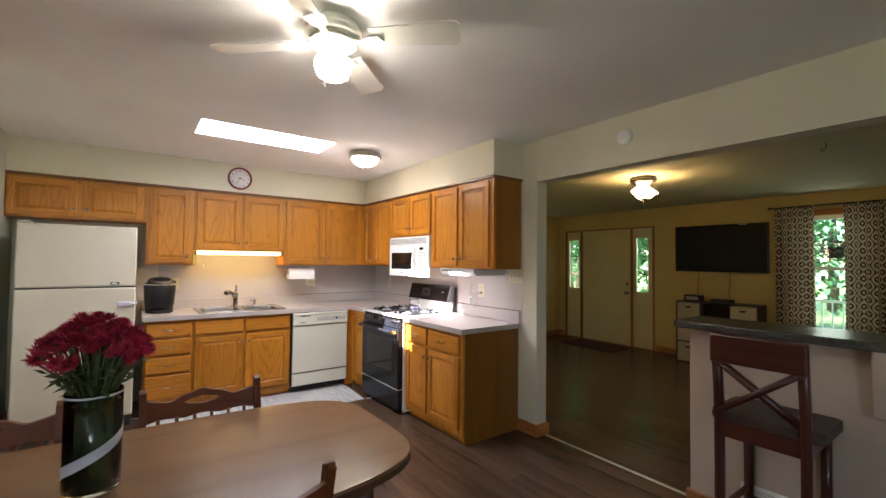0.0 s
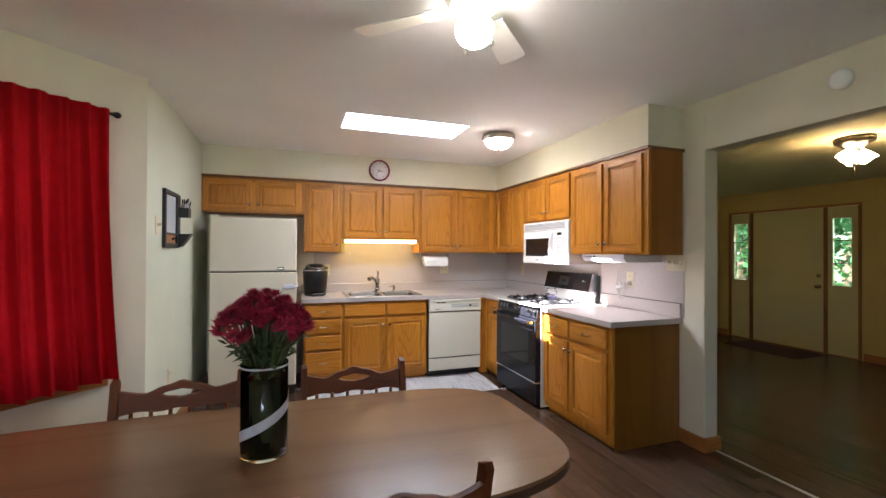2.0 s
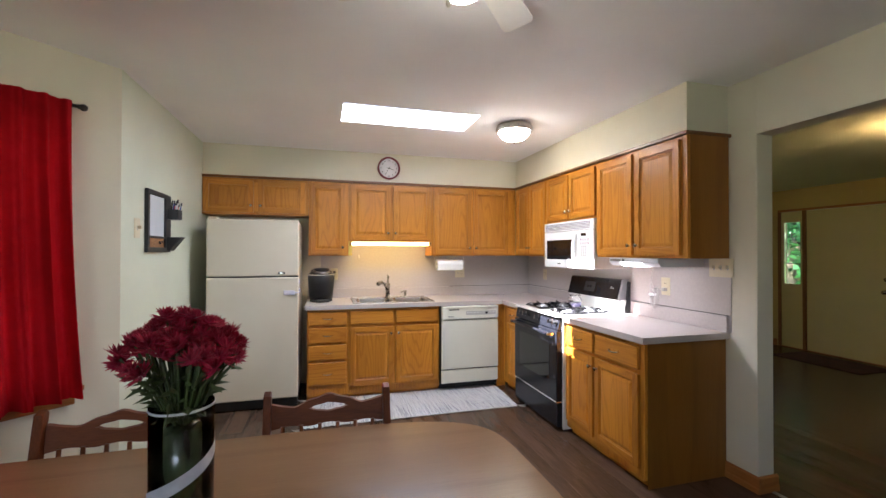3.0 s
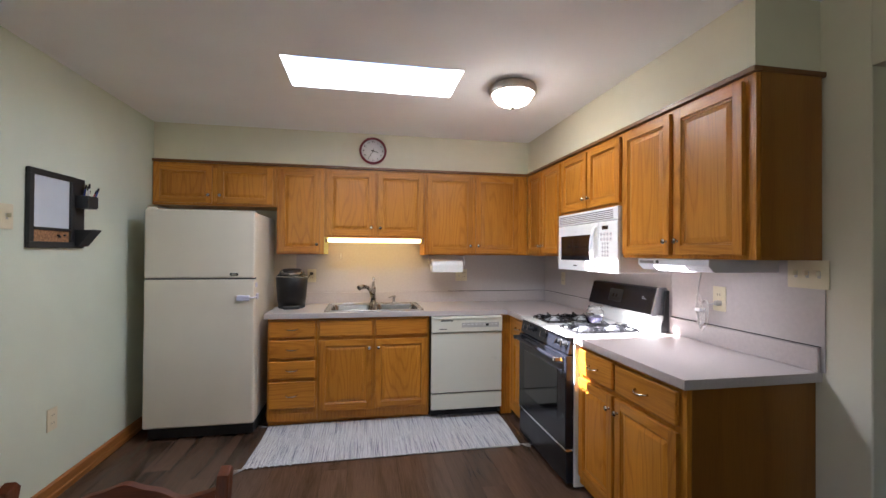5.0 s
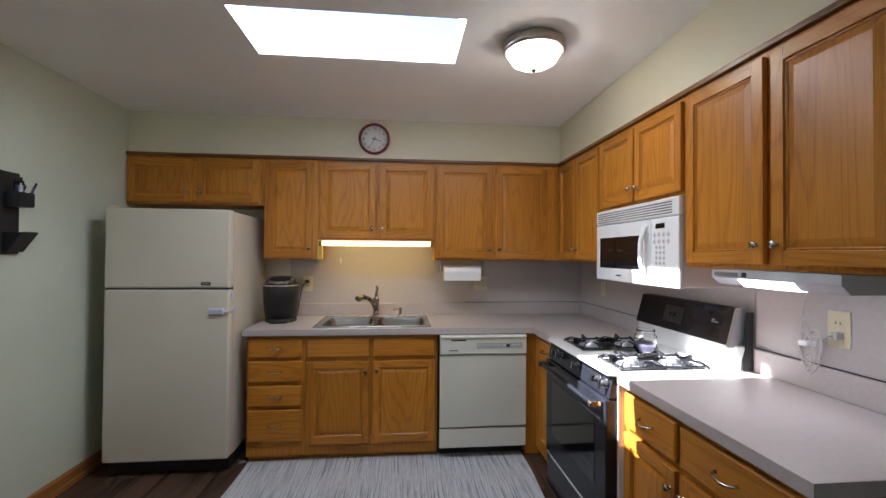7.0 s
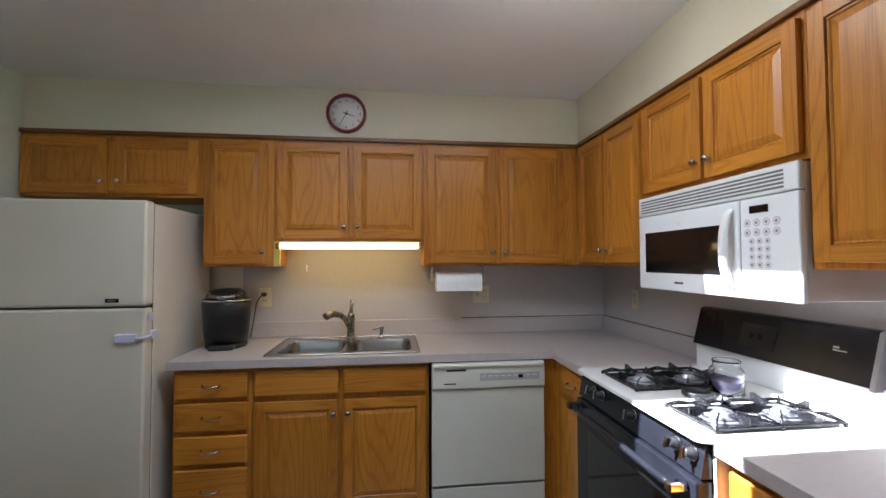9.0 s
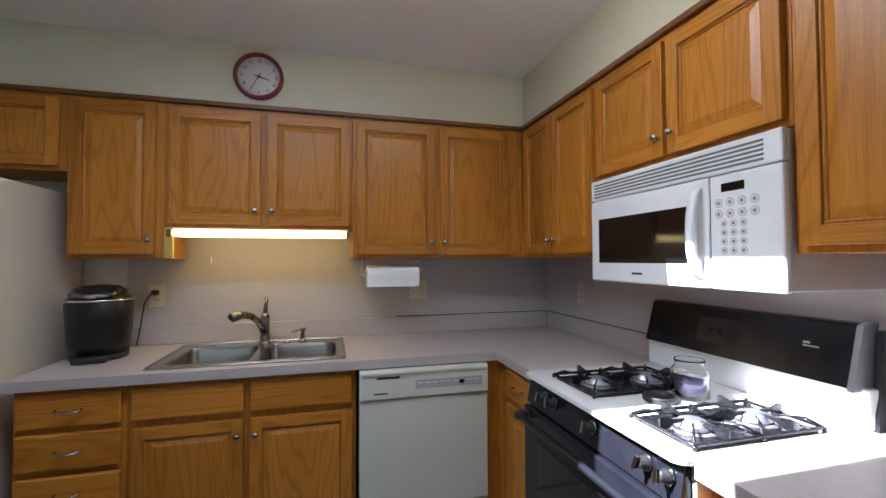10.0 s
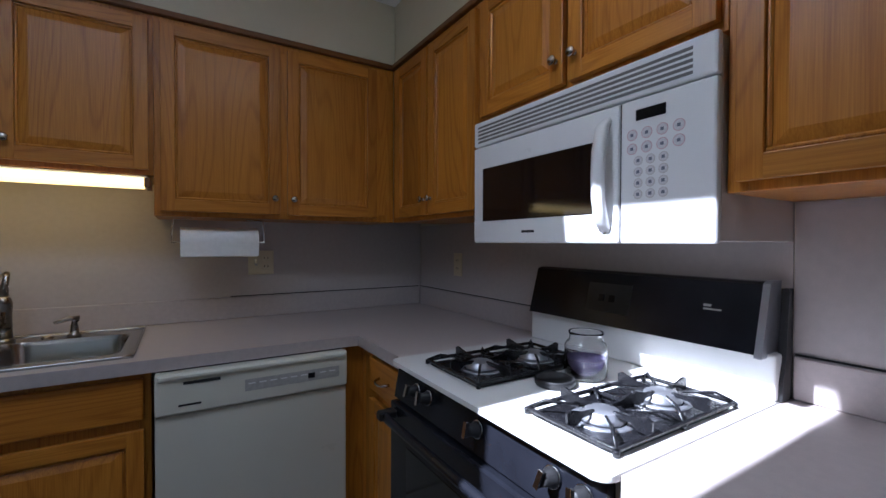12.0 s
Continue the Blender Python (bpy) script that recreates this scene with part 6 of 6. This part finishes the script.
reg = thing("wall_register", (XR + 0.010, 0.97, 0.215), -90, "pale metal air register low on the half wall", "air vent")
part("frame", box(-0.19, 0.19, -0.010, -0.0005, -0.07, 0.07, 0.003), "white_paint", reg)
for k in range(9):
    part("slat", box(-0.17, 0.17, -0.0135, -0.0102, -0.055 + k * 0.0125, -0.049 + k * 0.0125), "bisque_grey", reg)

# ---- rug ----
rug = thing("rag_rug", (1.415, 4.448, FZ), 0, "white and grey striped rag rug in front of the sink", "rug")
nx, ny = 300, 8
verts, faces = [], []
for j in range(ny + 1):
    for i in range(nx + 1):
        x = -0.90 + 1.80 * i / nx
        y = -0.322 + 0.644 * j / ny
        edge = 0.006 * math.sin(i * 0.9) * (1 if j in (0, ny) else 0)
        verts.append((x + 0.010 * math.sin(y * 5 + 1) + 0.015 * y, y + edge + 0.022 * (x / 0.9) - 0.006 * math.sin(x * 3.1), 0.009 + 0.0022 * math.sin(i * 2.1) + 0.0012 * math.sin(i * 0.37 + j)))
for j in range(ny):
    for i in range(nx):
        a = j * (nx + 1) + i
        faces.append((a, a + 1, a + nx + 2, a + nx + 1))
me = bpy.data.meshes.new("weave")
me.from_pydata(verts, [], faces)
for p in me.polygons:
    p.use_smooth = True
me.materials.append(M["rug"])
shared("weave", me, rug, (0, 0, 0))
bm = bmesh.new()
prism(bm, rounded(-0.89, 0.89, -0.312, 0.312, 0.01), 0.0008, 0.0065)
part("backing", bm, "bisque_grey", rug)
for sx, sy in ((-1, -1), (1, -1), (1, 1), (-1, 1)):
    bm = bmesh.new()
    for k in range(4):
        x, y = sx * 0.895, sy * 0.317 + 0.02 * sx
        tube(bm, [(x, y, 0.007), (x + sx * 0.03, y - sy * -0.012 + 0.01 * k - 0.02, 0.005), (x + sx * (0.055 + 0.01 * k), y + sy * 0.02 + 0.018 * k - 0.03, 0.004)], 0.0018, 5)
    part("tassel", bm, "bisque_grey", rug, "frayed knotted tassel")

# ---- living room ----
door = thing("entry_door", (XF + 0.03, DY0, 0), -90, "cream entry door with sidelights in an oak frame", "door")
door["kind"] = "structure"
door.matrix_world = pose(XF, DY1, 0, 0, 0, -90)
WD = DY1 - DY0
for x0, x1 in ((0, 0.032), (0.330, 0.366), (1.300, 1.336), (WD - 0.032, WD)):
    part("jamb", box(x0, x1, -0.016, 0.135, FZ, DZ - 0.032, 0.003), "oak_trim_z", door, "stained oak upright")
part("head", box(0, WD, -0.016, 0.135, DZ - 0.0315, DZ, 0.003), "oak_trim", door, "stained oak head")
part("threshold", box(0.033, WD - 0.033, 0.005, 0.075, FZ + 0.0005, FZ + 0.0115), "oak_trim", door)
leaf_ = part("leaf", box(0.370, 1.296, 0.012, 0.055, FZ + 0.012, DZ - 0.036, 0.003), "door_paint", door, "plain cream door leaf")
part("knob", lathe(bmesh.new(), [(0.028, 0), (0.028, 0.005), (0.010, 0.010), (0.010, 0.03), (0.026, 0.042), (0.024, 0.06), (0, 0.066)], 20, (1.235, 0.012, 0.93), TURN_NY), "nickel", leaf_)
part("deadbolt", lathe(bmesh.new(), [(0.026, 0), (0.024, 0.012), (0, 0.013)], 20, (1.235, 0.012, 1.08), TURN_NY), "nickel", leaf_)
for x0, x1, g0, g1 in ((0.033, 0.329, 0.070, 0.292), (1.337, WD - 0.033, 1.388, 1.592)):
    sl = part("sidelight", box(x0, g0, 0.012, 0.055, FZ + 0.012, DZ - 0.036), "door_paint", door)
    part("sidelight_stile", box(g1, x1, 0.012, 0.055, FZ + 0.012, DZ - 0.036), "door_paint", sl)
    part("sidelight_panel", box(g0 + 0.0005, g1 - 0.0005, 0.012, 0.055, FZ + 0.012, 0.955), "door_paint", sl)
    part("sidelight_head", box(g0 + 0.0005, g1 - 0.0005, 0.012, 0.055, 1.835, DZ - 0.036), "door_paint", sl)
    for k in range(3):
        z0 = 0.957 + k * 0.296
        p = part("pane", box(g0 + 0.001, g1 - 0.001, 0.030, 0.034, z0, z0 + 0.284), "tinted_glass", sl)
        p.visible_shadow = False
        if k:
            part("muntin", box(g0 + 0.001, g1 - 0.001, 0.020, 0.045, z0 - 0.0115, z0 - 0.0005), "espresso", sl)
mat_ = thing("door_mat", (6.70, 4.52, FZ), 0, "dark red patterned mat before the entry door", "mat")
part("mat", box(-0.30, 0.24, -0.50, 0.46, 0.0005, 0.012, 0.004), "doormat", mat_)

wn_ = tagged(new("window_living"), "oak framed sash window between patterned curtains", "window", kind="structure")
wn_.matrix_world = pose(XF, LW1, 0, 0, 0, -90)
WW = LW1 - LW0
for a in ((0, 0.05, LZ0, LZ1), (WW - 0.05, WW, LZ0, LZ1)):
    part("window_frame", box(a[0], a[1], 0.02, 0.10, a[2], a[3]), "white_paint", wn_)
for z0, z1 in ((LZ0, LZ0 + 0.05), (1.362, 1.400), (LZ1 - 0.05, LZ1)):
    part("sash_rail", box(0.0505, WW - 0.0505, 0.03, 0.09, z0, z1), "white_paint", wn_)
for z0, z1 in ((LZ0 + 0.0505, 1.3615), (1.4005, LZ1 - 0.0505)):
    p = part("pane", box(0.051, WW - 0.051, 0.056, 0.060, z0, z1), "tinted_glass", wn_)
    p.visible_shadow = False
part("casing", box(-0.075, WW + 0.075, -0.018, -0.001, LZ1 + 0.001, LZ1 + 0.075, 0.003), "oak_trim", wn_, "stained oak casing")
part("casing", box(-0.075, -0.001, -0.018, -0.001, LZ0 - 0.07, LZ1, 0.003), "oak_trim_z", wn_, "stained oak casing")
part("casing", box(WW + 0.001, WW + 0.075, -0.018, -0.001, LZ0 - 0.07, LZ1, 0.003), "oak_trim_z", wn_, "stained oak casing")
part("window_sill", box(-0.09, WW + 0.09, -0.05, 0.02, LZ0 - 0.025, LZ0, 0.004), "oak_trim", wn_, "stained oak sill")
crod = thing("curtain_rod", (XF - 0.09, 2.16, 2.135), -90, "dark curtain rod above the living room window", "curtain rod", "curtain rods")
part("pole", tube(bmesh.new(), [(0, 0, 0), (1.20, 0, 0)], 0.010, 10), "rod", crod)
for x in (0.0, 1.2):
    part("finial", lathe(bmesh.new(), [(0, -0.02), (0.018, -0.010), (0.018, 0.010), (0, 0.02)], 12, (x, 0, 0), TURN_X), "rod", crod)
for x in (0.05, 1.15):
    part("bracket", tube(bmesh.new(), [(x, 0.088, 0), (x, 0.02, 0), (x, 0, -0.012)], 0.006, 8), "rod", crod)
for x0, x1, seed in ((0.05, 0.44, 21), (0.70, 1.12, 22)):
    cu = thing("patterned_curtain", (XF - 0.09, 2.16, 0), -90, "brown curtain with cream ovals beside the window", "curtain", "living room curtains")
    shared("cloth", drape(x0, x1, 0.42, 2.145, 5, 0.022, "ogee", seed, cell=0.008), cu, (0, 0, 0))

tv = thing("television", (XF - 0.045, 3.345, 1.31), -90, "large black wall-mounted television", "television")
part("cabinet", box(0, 1.165, -0.012, 0.030, 0, 0.665, 0.008, 2), "black", tv)
part("screen", box(0.022, 1.143, -0.0145, -0.0122, 0.030, 0.643), "screen", tv, "dark switched-off screen")
part("wall_mount", box(0.40, 0.76, 0.0305, 0.044, 0.2, 0.45), "black_matt", tv)
# bright strip standing in for a small reflection at the top right
part("reflection_strip", box(0.83, 0.93, -0.0155, -0.0147, 0.648, 0.658), "chrome", tv)
for x, l in ((0.30, 0.34), (0.70, 0.36)):
    cb = thing("television_cable", (XF - 0.004, 3.345 - x, 1.31), -90, "thin cable hanging under the television", "cable", "television cables")
    part("lead", tube(bmesh.new(), [(0, -0.004, 0.02), (0.012, -0.012, -0.12), (-0.006, -0.01, -0.25), (0.008, -0.02, -l)], 0.005, 6), "oak_dark", cb)

def cube_shelf(at, cols, rows, label, drawers):
    sh = thing("cube_shelf", at, -90, label, "shelf", "cube shelves")
    c = 0.32
    part("back", box(0, cols * c + 0.015, 0.285, 0.29, 0, rows * 0.280 + 0.015), "espresso", sh)
    for k in range(cols + 1):
        part("upright", box(k * c, k * c + 0.015, 0, 0.284, 0, rows * 0.280 + 0.015, 0.001), "espresso", sh)
    for k in range(cols):
        for r in range(rows + 1):
            part("board", box(k * c + 0.0155, (k + 1) * c - 0.0005, 0.001, 0.284, r * 0.280, r * 0.280 + 0.015), "espresso", sh)
    for k, r in drawers:
        d = part("cloth_drawer", box(k * c + 0.022, (k + 1) * c - 0.007, -0.004, 0.26, r * 0.280 + 0.017, r * 0.280 + 0.270, 0.006, 2), "drawer_cloth", sh, "cream cloth drawer")
        part("grip", box(k * c + 0.13, k * c + 0.20, -0.009, -0.0045, r * 0.280 + 0.200, r * 0.280 + 0.225, 0.002), "espresso", d)
    return sh

cube_shelf((6.72, 3.20, FZ), 1, 3, "dark cube shelf with cream cloth drawers under the television", [(0, 0), (0, 1), (0, 2)])
cube_shelf((6.72, 2.86, FZ), 2, 3, "low dark cube shelf beside the drawers", [(1, 0), (1, 2), (0, 0), (1, 1)])
radio = thing("clock_radio", (6.80, 3.09, 0.9002), -90, "small black clock radio on the shelf", "radio")
part("case", box(-0.02, 0.20, -0.04, 0.09, 0, 0.085, 0.012, 2), "black_matt", radio)
part("display", box(0.01, 0.17, -0.042, -0.0405, 0.02, 0.065), "bisque_grey", radio, "pale display")
box_ = thing("set_top_box", (6.82, 2.78, 0.9002), -90, "small black box on the low shelf", "set-top box")
part("case", box(0, 0.24, -0.03, 0.12, 0.0, 0.045, 0.004), "black_matt", box_)
vent = thing("wall_vent", (XF, 4.55, 2.15), -90, "small painted vent above the entry door", "air vent")
part("frame", box(-0.17, 0.17, -0.008, -0.0005, -0.03, 0.03, 0.002), "wall_tan", vent)

# ---- outdoors ----
gr = bmesh.new()
bx(gr, -60, 80, -70, 70, -0.40, -0.30)
structure("ground", gr, "grass", "green lawn round the house", "ground")
structure("porch_floor", box(XF + 0.15, XF + 2.2, -1.5, 6.0, -0.295, -0.06), "porch", "pale concrete porch", "porch")
rail = thing("porch_railing", (XF + 2.1, 3.4, -0.06), -90, "white metal porch railing", "railing")
part("top_rail", box(0, 3.2, -0.02, 0.02, 0.90, 0.94), "white_paint", rail)
part("bottom_rail", box(0, 3.2, -0.015, 0.015, 0.10, 0.13), "white_paint", rail)
for x in (0.02, 1.6, 3.18):
    part("post", box(x - 0.02, x + 0.02, 0.021, 0.061, 0, 0.97), "white_paint", rail)
bal = mesh_of("baluster", box(-0.009, 0.009, -0.009, 0.009, 0, 0.769), "white_paint")
for k in range(26):
    shared("baluster", bal, rail, (0.06 + k * 0.122, 0, 0.1305))
basket = thing("hanging_basket", (8.25, 1.78, 1.66), 0, "hanging basket of pink flowers on the porch", "hanging basket")
part("pot", lathe(bmesh.new(), [(0.09, -0.14), (0.15, 0.0), (0.155, 0.01), (0.14, 0.01), (0, -0.01)], 24), "rod", basket)
part("hanger", tube(bmesh.new(), [(-0.15, 0, 0), (0, 0, 0.45), (0.15, 0, 0)], 0.004, 6), "rod", basket)
part("hanger_wire", tube(bmesh.new(), [(0, 0, 0.45), (0, 0, 0.862)], 0.004, 6), "rod", basket)
bm, bm2 = bmesh.new(), bmesh.new()
for k in range(220):
    a, r = rnd.uniform(0, 6.28), 0.20 * math.sqrt(rnd.random())
    z = 0.02 + 0.14 * (1 - (r / 0.2) ** 2) * rnd.random() - (0.08 if r > 0.16 else 0)
    leaf(bm if k % 4 else bm2, (r * math.cos(a), r * math.sin(a), z), (math.cos(a), math.sin(a), rnd.uniform(-0.5, 1)), rnd.uniform(0.04, 0.07), 0.016)
tagged(part("foliage", bm, "foliage", basket), kind="stuff")
tagged(part("blossoms", bm2, "petal", basket), kind="stuff")

def tree(x, y, h, spread, seed):
    rr = random.Random(seed)
    t = thing("tree", (x, y, -0.30), rr.uniform(0, 360), "leafy green tree on the lawn", "tree", "trees outside")
    bm = bmesh.new()
    tube(bm, [(0, 0, 0), (0.05, 0.03, h * 0.3), (-0.05, 0.06, h * 0.6), (0.05, 0, h * 0.85)], [0.20, 0.15, 0.10, 0.03], 10)
    ends = []
    for k in range(9):
        a, z = rr.uniform(0, 6.28), h * rr.uniform(0.25, 0.7)
        e = (spread * 0.75 * math.cos(a), spread * 0.75 * math.sin(a), z + h * 0.15)
        tube(bm, [(0, 0, z), (e[0] * 0.5, e[1] * 0.5, z + h * 0.1), e], [0.07, 0.04, 0.015], 6)
        ends.append(e)
    part("trunk", bm, "bark", t)
    verts, faces = [], []
    for k in range(4200):
        c = ends[k % 9] if k % 3 else (0, 0, h * 0.75)
        p = Vector(c) + Vector((rr.gauss(0, spread * 0.28), rr.gauss(0, spread * 0.28), rr.gauss(0, h * 0.12)))
        if p.z < 0.15:
            continue
        d = Vector((rr.gauss(0, 1), rr.gauss(0, 1), rr.gauss(0, 0.6))).normalized()
        s = d.orthogonal().normalized() * rr.uniform(0.04, 0.09)
        d *= rr.uniform(0.12, 0.22)
        i = len(verts)
        verts += [p, p + d * 0.5 + s, p + d, p + d * 0.5 - s]
        faces.append((i, i + 1, i + 2, i + 3))
    me = bpy.data.meshes.new("crown")
    me.from_pydata(verts, [], faces)
    me.materials.append(M["foliage"])
    tagged(shared("crown", me, t, (0, 0, 0)), kind="stuff")

for x, y, h, s, sd in ((11.6, 8.3, 4.2, 1.7, 11), (11.9, 6.2, 4.6, 1.8, 12), (13.2, 3.6, 4.6, 1.8, 13), (15, 2.5, 6.5, 2.6, 1), (17, 7.0, 7.5, 3.0, 2), (14, 10.5, 6.0, 2.6, 3), (19, -1.5, 7.0, 3.0, 4), (20, 13.0, 8.0, 3.2, 5), (22, 4.5, 8.5, 3.4, 6), (-8.0, 12.0, 7.0, 3.0, 8)):
    tree(x, y, h, s, sd)

# ---- floor planks ----
PW, PL = 0.152, 1.22
plank_me = mesh_of("plank", box(0.0003, PW - 0.0003, 0.0003, PL - 0.0003, -0.0058, 0.0, 0.0004), "floor")
kf = tagged(new("floor_kitchen"), "dark brown wood-look plank floor", "floor", kind="structure")
rnd = random.Random(5)
far = bmesh.new()
x, i = XW, 0
while x < XF:
    y = YS - rnd.uniform(0.1, 1.1)
    while y < YL:
        south, north = max(y, YS), min(y + PL, YB + 0.1 if x < 3.0 else YL)
        inside = x + PW > XL - 0.05 or y < BAY_B.y + (x - XW) + 0.3
        if north - south < 0.03 or not inside:
            pass
        elif x < 3.0 and y > -0.9:
            if north - south > PL - 0.001:
                shared("plank", plank_me, kf, (x, y, FZ))
            else:
                part("plank", box(0.0003, PW - 0.0003, 0.0003, north - south - 0.0003, -0.0058, 0.0, 0.0004), "floor", kf).location = (x, south, FZ)
        else:
            bx(far, x + 0.0003, min(x + PW, XF + 0.1) - 0.0003, south + 0.0003, north - 0.0003, FZ - 0.0058, FZ)
        y += PL
    x += PW
ob = tagged(new("floor_living_room", mesh_of("floor_living_room", far, "floor")), "dark brown wood-look plank floor in the living room", "floor", kind="stuff")
